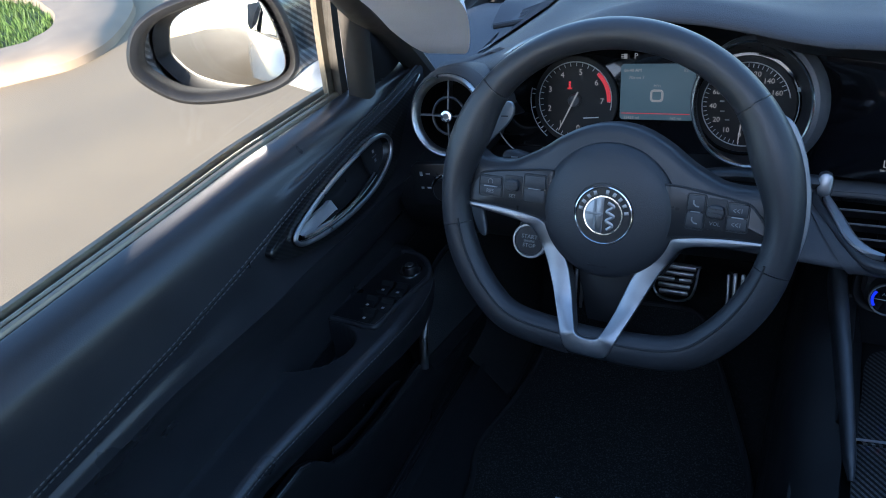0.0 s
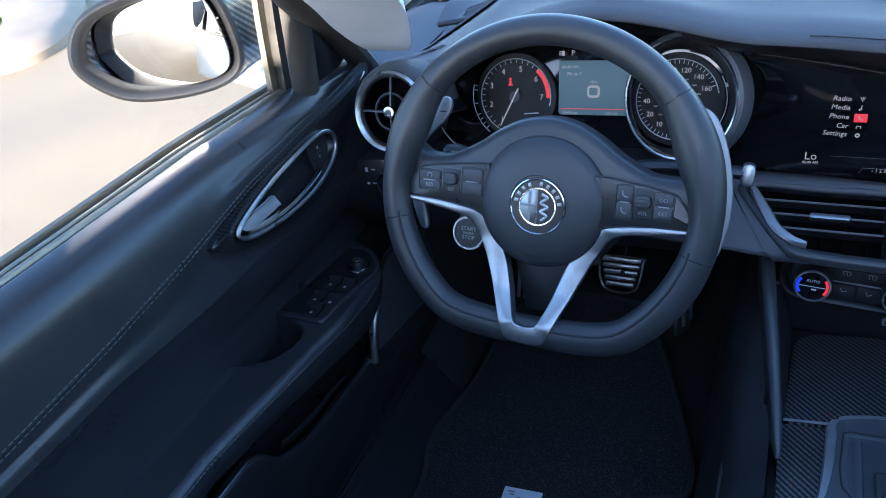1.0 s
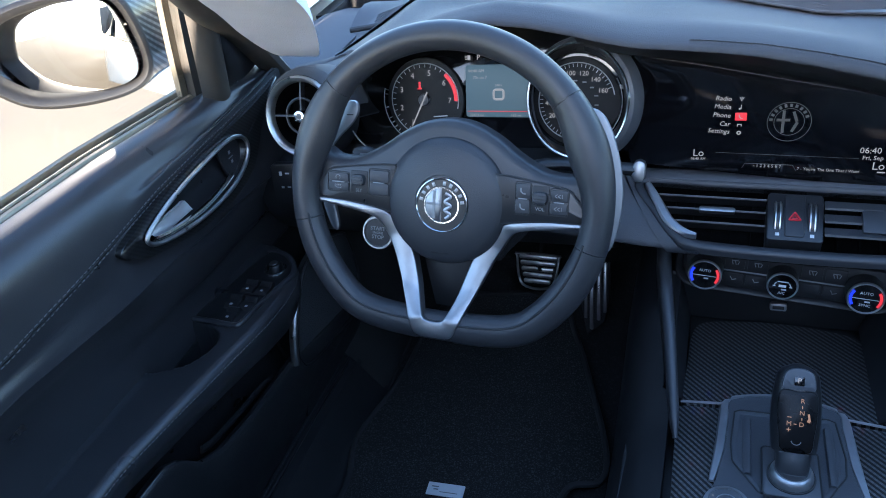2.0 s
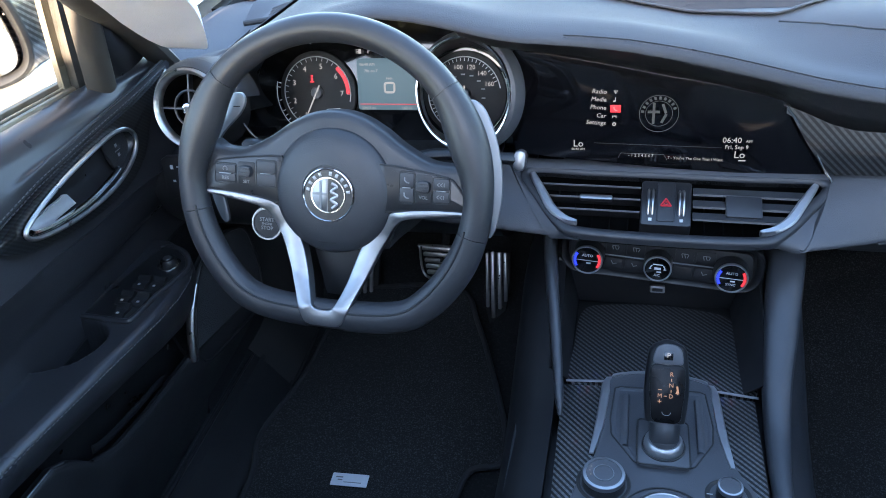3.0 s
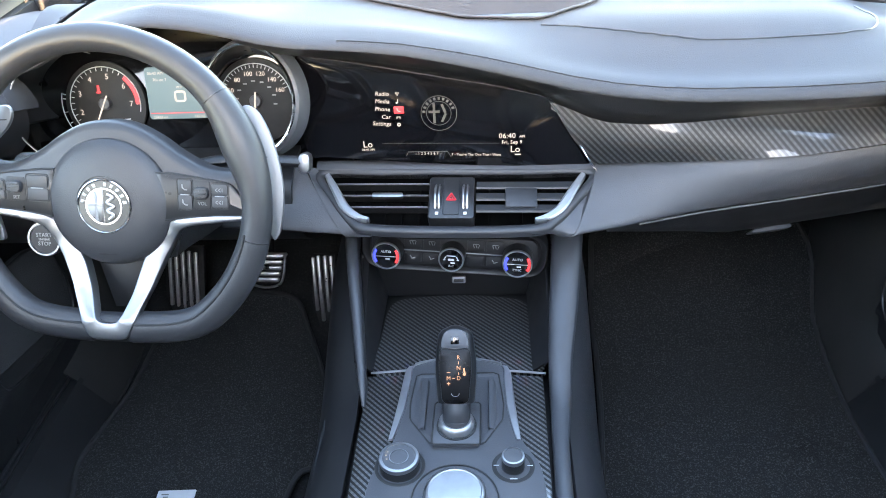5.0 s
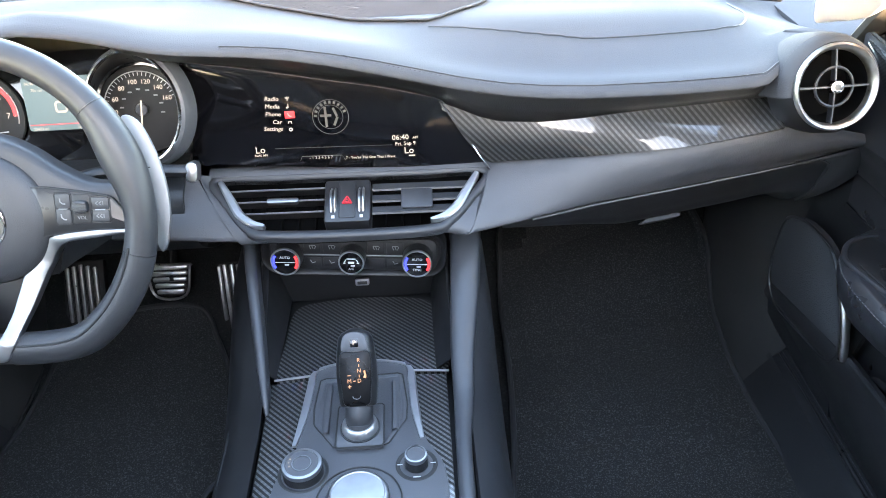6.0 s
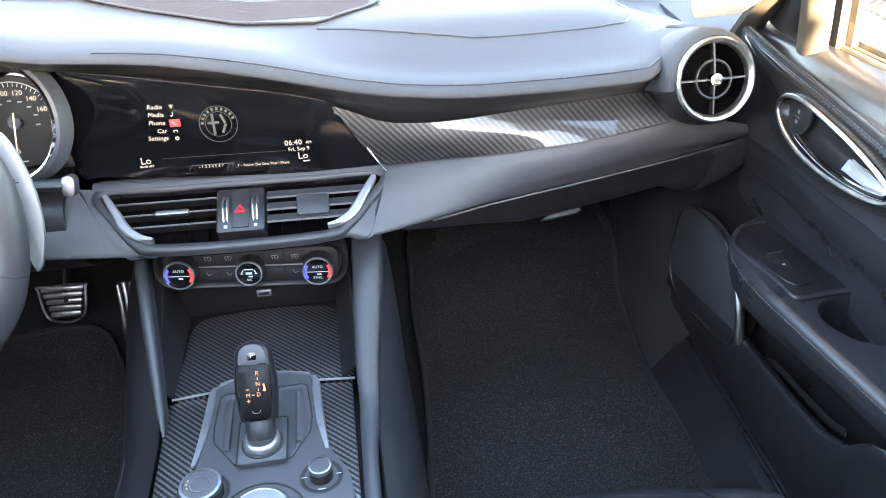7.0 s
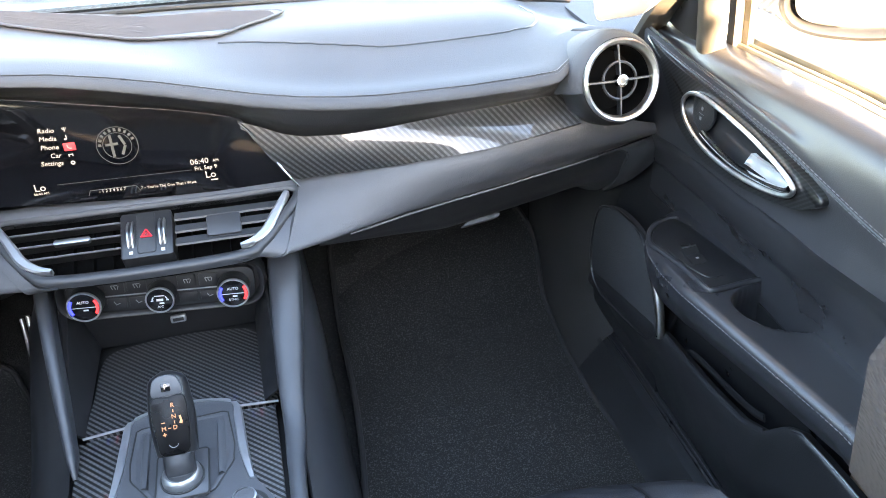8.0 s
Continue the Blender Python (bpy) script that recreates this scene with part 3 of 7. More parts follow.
def mat(name, outline, z_of, label, tag=None):
    """A carpet mat with a bound edge, lying on the floor."""
    t = thing(name, (*np.mean(outline, 0), 0.085), label, "floor mat", "carpet floor mats")
    o = np.array(smooth_outline(outline, 96))
    c = o.mean(0)
    rings = [[(c[0] + (p[0] - c[0]) * s, c[1] + (p[1] - c[1]) * s) for p in o] for s in (1.0, 0.97, 0.8, 0.6, 0.4, 0.2, 0.04)]
    top = [[(x, y, z_of(y)) for x, y in r] for r in rings]
    base = [[(x, y, z_of(y) - 0.010) for x, y in rings[0]]]
    part("carpet_top", grid(base + top, loop_v=True, caps=True), CARPET, t)
    part("bound_edge", tube([(x, y, z_of(y) - 0.001) for x, y in o], 0.0055, closed=True), EDGING, t)
    return t


MATZ = curve_of([(-1.0, 0.096), (0.16, 0.102), (0.30, 0.125), (0.44, 0.225), (0.50, 0.36)])
drv = mat("floor_mat", [(-0.60, 0.30), (-0.50, 0.335), (-0.36, 0.335), (-0.315, 0.27), (-0.265, 0.15), (-0.222, 0.02), (-0.225, -0.035), (-0.270, -0.055), (-0.285, -0.12), (-0.30, -0.26), (-0.45, -0.29), (-0.61, -0.26), (-0.635, -0.11), (-0.655, -0.03), (-0.63, 0.10)],
          MATZ, "black carpet driver's floor mat with bound edge and white label")
lab = part("care_label", plate(axes((-0.462, -0.104, 0.1055), (1, 0.05, 0), (-0.03, 1, 0)), rounded(0.062, 0.024, 0.001, 1), 0.0012, 0.0003), LABEL, drv, "small white printed care label")
part("print", bars(axes((-0.462, -0.104, 0.1062), (1, 0.05, 0), (-0.03, 1, 0)), [(-0.018, 0.004, 0, 0.012, 0.002), (-0.016, -0.001, 0, 0.008, 0.002), (0.006, -0.005, 0, 0.03, 0.0012)], 0.01, 0.002), DIMINK, lab)
mat("floor_mat", [(0.275, 0.46), (0.45, 0.475), (0.66, 0.44), (0.655, 0.25), (0.650, 0.05), (0.665, -0.12), (0.655, -0.175), (0.60, -0.20), (0.45, -0.22), (0.25, -0.22), (0.212, -0.15), (0.228, 0.0), (0.240, 0.15), (0.245, 0.36)],
    MATZ, "black carpet passenger floor mat with bound edge")

# ---------------------------------------------------------------- pedals


def pedal(name, m, outline, ribs, label):
    t = thing(name, m.translation, label, "pedal", "pedals")
    part("backing", plate(m @ pose(0, 0, -0.004), outline, 0.012, 0.002), RUBBER, t)
    for r in ribs:
        part("rib", plate(m @ pose(r[0], r[1], 0.002, 0, 0, r[4] if len(r) > 4 else 0), rounded(r[2], r[3], min(r[2], r[3]) * 0.3, 2), 0.006, 0.0012), STEEL, t, "bright steel rib")
    return t


brake_m = axes((-0.395, 0.33, 0.225), (1, -0.03, 0), (0, 0.45, 0.9))
b = pedal("brake_pedal", brake_m, [(-0.028, -0.030), (0.028, -0.030), (0.041, 0.024), (0.038, 0.031), (-0.038, 0.031), (-0.041, 0.024)],
          [(0, -0.022 + 0.0118 * k, 0.052 + 0.0055 * k, 0.0080) for k in range(5)], "steel-faced brake pedal with rubber ribs")
part("rim", tube([brake_m @ Vector((x, y, 0.001)) for x, y in smooth_outline([(-0.028, -0.030), (0.028, -0.030), (0.041, 0.024), (0.038, 0.031), (-0.038, 0.031), (-0.041, 0.024)], 40)], 0.0025, closed=True), STEEL, b)
part("arm", sweep([(-0.39, 0.335, 0.22), (-0.385, 0.40, 0.30), (-0.38, 0.43, 0.45)], round_profile(0.008, 0.012)), RUBBER, b)
acc_m = axes((-0.286, 0.326, 0.168), (1, -0.05, 0), (0.28, 0.42, 0.9))
pedal("accelerator_pedal", acc_m, [(-0.012, -0.075), (0.020, -0.045), (0.026, 0.0), (0.024, 0.075), (-0.022, 0.075), (-0.026, -0.02)],
      [(-0.018, 0.015, 0.006, 0.11, 3), (-0.0065, 0.006, 0.007, 0.135, 3), (0.0065, 0.016, 0.007, 0.115, 3), (0.018, 0.024, 0.006, 0.098, 3)], "steel-ribbed accelerator pedal hinged at the floor")
foot_m = axes((-0.575, 0.345, 0.185), (1, 0.0, 0), (0.12, 0.5, 0.85))
pedal("footrest", foot_m, [(-0.030, -0.062), (0.0, -0.072), (0.04, -0.06), (0.042, 0.07), (-0.035, 0.07), (-0.042, -0.03)],
      [(-0.028 + 0.0135 * k, 0.004, 0.0065, 0.12 - 0.006 * abs(k - 2)) for k in range(5)], "driver's footrest with upright steel ribs")

# ---------------------------------------------------------------- dashboard
dash = thing("dashboard", (0, 0.1, 0.45), "grey-black leather dashboard with stitched lip and carbon trim", "dashboard")
xs = np.linspace(-0.66, 0.66, 89)


def dash_row(x):
    ly, lz = LIP_Y(x), LIP_Z(x)
    e = 1 - max(0, (abs(x) - 0.5) / 0.16) ** 2
    f = min(1.0, max(0.0, (x + 0.62) / 0.12)) * min(1.0, max(0.0, (0.02 - x) / 0.2)) if x < 0.02 else 0.0
    mid = 0.768 + 0.035 * f - 0.01 * (abs(x) / 0.66) ** 2 - 0.035 * max(0.0, (abs(x) - 0.50) / 0.16)
    b = min(1.0, max(0.0, (x + 0.15) / 0.2))
    return [(x, 0.46, 0.712), (x, 0.36, 0.742 + 0.01 * f), (x, 0.25, mid - 0.012 + 0.006 * f), (x, 0.165, mid), (x, 0.10, mid * 0.5 + (lz + 0.004) * 0.5), (x, ly + 0.045, lz + 0.004), (x, ly + 0.015, lz + 0.0035), (x, ly, lz), (x, ly - 0.004 - 0.002 * b, lz - 0.004 - 0.002 * b), (x, ly - 0.003 - 0.002 * b, lz - 0.007 - 0.004 * b), (x, ly + 0.005, lz - 0.010 - 0.006 * b)]


part("top_pad", slab(refine([dash_row(x) for x in xs], 44), 0.004), DASH, dash, "grey-black leather top pad", sharp=60)
part("lip_stitching", stitches([(x, LIP_Y(x) - 0.0002, LIP_Z(x) + 0.0012) for x in np.linspace(-0.12, 0.53, 160)], (0, -0.5, 0.8), 0.0034, 0.0016, 0.00035), DARKTHREAD, dash)
part("lip_seam", tube([(x, LIP_Y(x) + 0.004, LIP_Z(x) + 0.0022) for x in np.linspace(-0.12, 0.53, 120)], 0.0007, segs=5), SATINBLK, dash)


def top_z(x, y):
    r = spline(dash_row(x), 120)
    k = np.argmin(np.abs(r[:90, 1] - y))
    return float(r[k, 2])


# seam round the passenger's top panel and the long speaker grille under the windscreen
seam = [(0.118, 0.135), (0.17, 0.131), (0.25, 0.118), (0.33, 0.103), (0.42, 0.103), (0.50, 0.108), (0.528, 0.125), (0.545, 0.17), (0.55, 0.24)]
part("top_seam", tube([(x, y, top_z(x, y) + 0.0035) for x, y in spline(seam, 70)], 0.0011, segs=5), SATINBLK, dash)
part("top_seam_stitching", stitches([(x, y + 0.004, top_z(x, y) + 0.004) for x, y in spline(seam, 70)], (0, 0, 1), 0.0034, 0.0016, 0.0003), DARKTHREAD, dash)
g_out = smooth_outline([(-0.30, 0.262), (-0.15, 0.205), (0.0, 0.178), (0.095, 0.160), (0.125, 0.163), (0.16, 0.20), (0.20, 0.255), (0.205, 0.275), (0.15, 0.29), (0.0, 0.305), (-0.15, 0.315), (-0.28, 0.30)], 80)
gc = np.mean(g_out, 0)
part("speaker_grille", grid([[(gc[0] + (x - gc[0]) * s, gc[1] + (y - gc[1]) * s, top_z(gc[0] + (x - gc[0]) * s, gc[1] + (y - gc[1]) * s) + (0.0020 if s > 0.99 else 0.0048)) for x, y in g_out] for s in (1.0, 0.985, 0.92, 0.84, 0.76, 0.68, 0.60, 0.52, 0.44, 0.36, 0.28, 0.20, 0.12, 0.01)], loop_v=True), GRILLE, dash, "fine grey ribbed grille of the centre speaker")
slats = bmesh.new()
for k in range(62):
    y0 = 0.178 + 0.002 * k
    xa = np.interp(y0, [0.16, 0.205, 0.262, 0.31], [0.08, -0.14, -0.29, -0.26])
    xb = np.interp(y0, [0.16, 0.20, 0.255, 0.275, 0.29], [0.12, 0.158, 0.196, 0.19, 0.14])
    tube([(x, y0, top_z(x, y0) + 0.0053) for x in np.linspace(xa, xb, 24)], 0.00042, segs=4, bm=slats)
q = part("grille_rib", slats, GRILLE, dash)
tagged(q, kind="stuff")
part("grille_edge", tube([(x, y, top_z(x, y) + 0.0042) for x, y in g_out], 0.0016, closed=True, segs=6), GRILLE, dash)
for s in (-1, 1):
    o = smooth_outline([(s * 0.63, 0.18), (s * 0.55, 0.20), (s * 0.50, 0.26), (s * 0.52, 0.33), (s * 0.62, 0.30)], 40)
    if s < 0:
        part("corner_grille", grid([[(-0.57 + (x + 0.57) * k, 0.25 + (y - 0.25) * k, top_z(-0.57 + (x + 0.57) * k, 0.25 + (y - 0.25) * k) + 0.0045) for x, y in o] for k in (1.0, 0.8, 0.6, 0.4, 0.2, 0.01)], loop_v=True), GRILLE, dash, "ribbed corner defroster grille")
        rib = bmesh.new()
        for k in range(30):
            yy = 0.19 + 0.0042 * k
            tube([(x, yy, top_z(x, yy) + 0.0050) for x in np.linspace(-0.61, -0.52, 8)], 0.0008, segs=4, bm=rib)
        tagged(part("corner_grille_rib", rib, GRILLE, dash), kind="stuff")

# corners of the top beside the windscreen pillars
for s in (-1, 1):
    corner = [[(s * x, y, z + 0.05 * (x - 0.64)) for y, z in ((0.46, 0.700), (0.36, 0.720), (0.25, 0.722), (0.165, 0.722), (0.11, 0.715))] for x in np.linspace(0.640, 0.745, 8)]
    part("corner_pad", slab(refine(corner, 14), (0, 0, -0.006)), DASH, dash, sharp=60)

# leather wall under the lip, then the carbon spear
rows = []
for x in np.linspace(-0.24, 0.540, 60):
    ly, lz, uy, uz = LIP_Y(x), LIP_Z(x), UNDER_Y(x), UNDER_Z(x)
    rows.append([(x, ly + 0.004, lz - 0.009 - 0.0035 * min(1.0, max(0.0, (x + 0.15) / 0.2))), (x, ly * 0.55 + uy * 0.45 + 0.004, lz * 0.45 + uz * 0.55 - 0.004), (x, uy + 0.002, uz + 0.004), (x, uy + 0.012, uz - 0.012)])
part("under_lip", slab(refine(rows, 12), 0.004), HARD, dash, "dark trim below the dash lip")


def spear(x, f):
    uy, uz, ty, tz = UNDER_Y(x), UNDER_Z(x), TRIM_Y(x), TRIM_Z(x)
    tilt = min(1.55, max(0.0, (x - 0.265) / 0.13))
    bulge = (0.005 - 0.0028 * min(1.0, tilt)) * math.sin(math.pi * f)
    return (x, uy * (1 - f) + ty * f - bulge + tilt * (0.0055 - 0.0095 * f), uz * (1 - f) + tz * f)


spear_rows = []
for k, x in enumerate(np.linspace(0.128, 0.548, 64)):
    f1 = min(1.0, max(0.10, (x - 0.128) / (0.185 - 0.128)))
    spear_rows.append([spear(x, f) for f in np.linspace(0.0, f1, 14)])
part("carbon_trim", slab(spear_rows, 0.004), CARBON_DASH, dash, "lacquered carbon-fibre trim spear", sharp=60)
part("screen_chrome_edge", tube(spline([(0.127, 0.050, 0.704), (0.145, 0.044, 0.682), (0.162, 0.037, 0.655), (0.175, 0.031, 0.634), (0.186, 0.027, 0.619)], 20), 0.0013), CHROME, dash, "thin chrome edge beside the screen")

# leather band below the spear, sweeping past the passenger
band = []
for x in np.linspace(0.125, 0.704, 54):
    ty, tz, ly, lz = TRIM_Y(min(x, 0.56)), TRIM_Z(min(x, 0.56)) - max(0.0, 0.172 - x) * 0.12, LOW_Y(x), LOW_Z(x)
    if x > 0.56:
        tz -= (x - 0.56) * 0.35
        ty += (x - 0.56) * 0.25
    band.append([(x, ty + 0.006, tz + 0.001), (x, ty * 0.75 + ly * 0.25 - 0.006, tz * 0.75 + lz * 0.25), (x, ty * 0.4 + ly * 0.6 - 0.008, tz * 0.4 + lz * 0.6), (x, ly - 0.001, lz + 0.006), (x, ly + 0.004, lz - 0.002), (x, ly + 0.022, lz - 0.007)])
band = np.array(refine(band, 22))
shear = np.interp(np.linspace(0, 1, 22), [0, 0.25, 0.6, 0.85, 1], [0.064, 0.052, 0.030, 0.008, 0.0])
band[:, :, 0] += shear[None, :] * np.clip((0.30 - band[:, :, 0]) / 0.175, 0, 1)
part("lower_band", slab(band, 0.004), BAND, dash, "dark grey leather band across the passenger side", sharp=60)
# glove box lid with chromed release
glove = []
for x in np.linspace(0.20, 0.664, 34):
    ly, lz = LOW_Y(x), LOW_Z(x)
    k = min(1.0, max(0.12, (x - 0.17) / 0.22))
    e = min(1.0, max(0.0, (x - 0.57) / 0.09))
    e = e * e * (3 - 2 * e)
    row = np.array([(x, ly + 0.006, lz - 0.003), (x, ly + 0.006 + 0.026 * k, lz - 0.003 - 0.036 * k), (x, ly + 0.006 + 0.058 * k, lz - 0.003 - 0.078 * k), (x, ly + 0.006 + 0.090 * k, lz - 0.003 - 0.112 * k), (x, ly + 0.006 + 0.18 * k, lz - 0.003 - 0.122 * k)])
    glove.append(row * (1 - e) + e * np.array([(x - 0.012, 0.054, 0.585), (x - 0.002, 0.062, 0.570), (x + 0.003, 0.078, 0.542), (x + 0.004, 0.096, 0.506), (x - 0.004, 0.130, 0.470)]))
end_in = spline([(0.600, 0.0375, 0.592), (0.640, 0.047, 0.590), (0.654, 0.054, 0.583), (0.662, 0.058, 0.572), (0.664, 0.066, 0.556), (0.667, 0.080, 0.533), (0.668, 0.092, 0.508), (0.660, 0.110, 0.480)], 30)
end_out = spline([(0.600, 0.0355, 0.5945), (0.645, 0.0415, 0.600), (0.680, 0.045, 0.606), (0.704, 0.052, 0.607), (0.717, 0.061, 0.586), (0.723, 0.074, 0.556), (0.716, 0.088, 0.526), (0.698, 0.105, 0.495), (0.676, 0.125, 0.470)], 30)
end_mid = (end_in + end_out) / 2
end_mid[:, 1] -= 0.006 * np.sin(np.linspace(0, math.pi, 30))
part("band_end", slab(np.transpose(refine(np.transpose([end_in, end_mid, end_out], (1, 0, 2)), 9), (1, 0, 2)), 0.004), BAND, dash, "dark leather end round the glove box lid", sharp=60)
part("glove_box_lid", slab(refine(glove, 20), 0.006), VENTGREY, dash, "dark glove box lid", sharp=60)
# paler tube puts the highlight along the lid's edge into colour
part("lid_edge", tube([(x, LOW_Y(x) + 0.009, LOW_Z(x) - 0.009) for x in np.linspace(0.24, 0.640, 50)] + [(0.650, 0.052, 0.584), (0.657, 0.055, 0.579), (0.661, 0.058, 0.570)], 0.0020, segs=6), SOFTGREY, dash)
gm = axes((0.455, 0.110, 0.468), (1, 0.18, 0.03), (0, 0.75, 0.66))
part("glove_box_latch", plate(gm, smooth_outline([(-0.030, -0.006), (0.02, -0.007), (0.034, -0.004), (0.024, 0.005), (-0.005, 0.007), (-0.018, 0.001)], 30), 0.012, 0.002), SOFTGREY, dash, "dark metal glove box latch")
part("footwell_lid", slab([[(x, y, z) for y, z in ((0.20, 0.43), (0.32, 0.44), (0.48, 0.46))] for x in np.linspace(0.18, 0.72, 6)], (0, 0, 0.01)), POD, dash)

# driver's knee panel left of the column and behind the wheel
knee = []
for x in np.linspace(-0.70, -0.205, 30):
    knee.append([(x, 0.085, 0.634), (x, 0.04, 0.630), (x, 0.002, 0.612), (x, 0.0, 0.57), (x, 0.03, 0.52), (x, 0.10, 0.47), (x, 0.20, 0.43), (x, 0.46, 0.42)])
part("knee_panel", slab(refine(knee, 24), 0.006), HARD, dash, "black plastic knee panel", sharp=60)
left_band = []
for k, x in enumerate(np.linspace(-0.30, -0.125, 14)):
    g = k / 13
    left_band.append([(x - 0.064 * g, 0.040, 0.626), (x - 0.052 * g, 0.022, 0.612), (x - 0.030 * g, -0.010, 0.592), (x - 0.008 * g, -0.036 + 0.02 * (1 - g), 0.574), (x, -0.030 + 0.02 * (1 - g), 0.566)])
part("left_band", slab(refine(left_band, 14), 0.004), BAND, dash, sharp=60)

# light switch panel
lm = axes((-0.632, -0.010, 0.622), (0.97, 0.10, 0), (0, 0.2, 0.97))
ls = part("light_switch_panel", plate(lm, rounded(0.07, 0.060, 0.008), 0.012, 0.002), SATINBLK, dash)
part("switch_ring", lathe(lm @ pose(0.016, -0.004, 0), [(0.021, 0), (0.021, 0.006), (0.019, 0.007), (0.018, 0.004)]), CHROME, ls)
part("switch_knob", lathe(lm @ pose(0.016, -0.004, 0), [(0.017, 0), (0.017, 0.010), (0.015, 0.012), (0.0, 0.012)]), SATINBLK, ls)
part("button_mark", bars(lm @ pose(-0.020, 0.012, 0.0006), [(0, 0.004, 0, 0.004, 0.006), (0.010, 0.004, 0, 0.006, 0.002), (0.0, -0.016, 0, 0.004, 0.003), (0.010, -0.016, 0, 0.006, 0.002)], 0.004, 0.003), INK, ls)

# ---------------------------------------------------------------- round side vents


def side_vent(s):
    hub = Vector((s * 0.585, -0.024, 0.7335))
    m = axes(hub, (1.0, s * 0.03, 0), (-s * 0.04, 0.36, 0.93)) @ Matrix.Scale(0.92, 4)
    t = thing("round_vent", hub, "round black air vent with satin metal ring and cross vanes", "air vent", "round side vents")
    part("housing", lathe(m, [(0.062, -0.058), (0.062, -0.03), (0.059, -0.008), (0.055, -0.002)]), POD, t)
    part("ring", lathe(m, [(0.0555, -0.006), (0.0550, 0.001), (0.0525, 0.0035), (0.0495, 0.002), (0.0475, -0.002), (0.0460, -0.009)], 56), STEEL, t, "satin metal ring")
    part("bore", lathe(m, [(0.0472, -0.006), (0.0460, -0.012), (0.0440, -0.03), (0.040, -0.046), (0.0, -0.047)]), VOID, t)
    part("inner_ring", tube([m @ Vector((0.0245 * math.cos(a), 0.0245 * math.sin(a), -0.006)) for a in np.linspace(0, 2 * math.pi, 40, endpoint=False)], 0.0018, up=tuple(m.col[2].xyz), closed=True), SATINBLK, t)
    for a in (0, 90, 180, 270):
        f = m @ pose(0, 0, -0.006, 0, 0, a)
        part("vane", sweep([f @ Vector((0.006, 0, 0.001)), f @ Vector((0.025, 0, 0)), f @ Vector((0.046, 0, -0.002))], [(-0.0011, -0.007), (0.0011, -0.007), (0.0011, 0.002), (-0.0011, 0.002)], tuple(m.col[2].xyz)), HARD, t)
        part("vane_edge", tube([f @ Vector((0.008, 0, 0.0028)), f @ Vector((0.045, 0, 0.0008))], 0.0006, segs=6), SOFTGREY, t)
    k = part("knob", lathe(m, [(0.0085, -0.008), (0.0085, 0.002), (0.0075, 0.0035), (0.0050, 0.0040), (0.0046, 0.0028), (0.0, 0.0028)], 28), CHROME, t, "small chromed centre knob")
    part("knob_face", lathe(m, [(0.0044, 0.0030), (0.0, 0.0032)], 20), SATINBLK, k)
    # leather hood wrapped over the tube, its seam following the lip
    hood = []
    for a in np.linspace(radians(12 if s < 0 else -25), radians(205 if s < 0 else 190), 30):
        c, d = math.cos(a), math.sin(a)
        hood.append([m @ Vector((r * c, r * d, h)) for r, h in ((0.0565, -0.004), (0.0620, -0.009), (0.0660, -0.022), (0.0675, -0.036), (0.068, -0.055), (0.067, -0.080))])
    part("hood", slab(hood, 0.002), DASH, t, "leather hood over the vent", sharp=60)
    part("hood_stitching", stitches([m @ Vector((0.0668 * math.cos(a), 0.0668 * math.sin(a), -0.022)) for a in np.linspace(radians(14 if s < 0 else -20), radians(200 if s < 0 else 180), 50)], (0, -0.5, 0.8), 0.003, 0.0016, 0.0003), DARKTHREAD, t)
    return t


for s in (-1, 1):
    side_vent(s)

# ---------------------------------------------------------------- middle screen
sm = axes((0, 0.048, 0.66), (1, 0, 0), (0, 0.148, 0.989))


def on_screen(x, z):
    return (x, (z - 0.66) / 0.989)


scr = thing("infotainment_screen", (0, 0.05, 0.62), "wide black glass screen with a lit menu", "screen")
outline = smooth_outline([on_screen(x, z) for x, z in ((-0.185, 0.643), (-0.16, 0.638), (-0.1, 0.632), (0.0, 0.624), (0.10, 0.619), (0.176, 0.6175), (0.181, 0.6205), (0.17, 0.640), (0.159, 0.660), (0.145, 0.683), (0.131, 0.703), (0.122, 0.709), (0.06, 0.725), (0.0, 0.7365), (-0.1, 0.756), (-0.16, 0.766), (-0.185, 0.768), (-0.19, 0.71))], 110)
part("glass", plate(sm, outline, 0.010, 0.0003), SCREEN, scr, "glossy black screen glass")
F = lambda x, z, up=0.0006: sm @ pose(x, (z - 0.66) / 0.989, up)
for word, x, z in (("Radio", -0.0735, 0.7185), ("Media", -0.0735, 0.709), ("Phone", -0.0735, 0.699), ("Car", -0.0735, 0.689), ("Settings", -0.0735, 0.680)):
    letters("menu_word", word, 0.0076, F(x, z) @ pose(0, 0, 0, 0, 0, -3.5), LIT, scr, "RIGHT", shear=0.15)
icons = bmesh.new()
bars(F(-0.063, 0.7185), [(0, 0, 0, 0.0008, 0.005), (-0.0016, 0.0008, 25, 0.0006, 0.003), (0.0016, 0.0008, -25, 0.0006, 0.003)], 0.001, 0.004, icons)
bars(F(-0.0635, 0.7085), [(0.0005, 0.001, 0, 0.0008, 0.005), (-0.0008, -0.0012, 20, 0.0024, 0.0018)], 0.001, 0.004, icons)
bars(F(-0.0635, 0.6885), [(0, 0.0005, 0, 0.004, 0.0008), (-0.002, -0.0005, 0, 0.0008, 0.003), (0.002, -0.0005, 0, 0.0008, 0.003)], 0.001, 0.004, icons)
lathe(F(-0.0635, 0.679, 0.0003), [(0.0024, 0), (0.0024, 0.0004), (0.0011, 0.0004), (0.0011, 0)], 14, icons)
part("menu_icons", icons, LIT, scr)
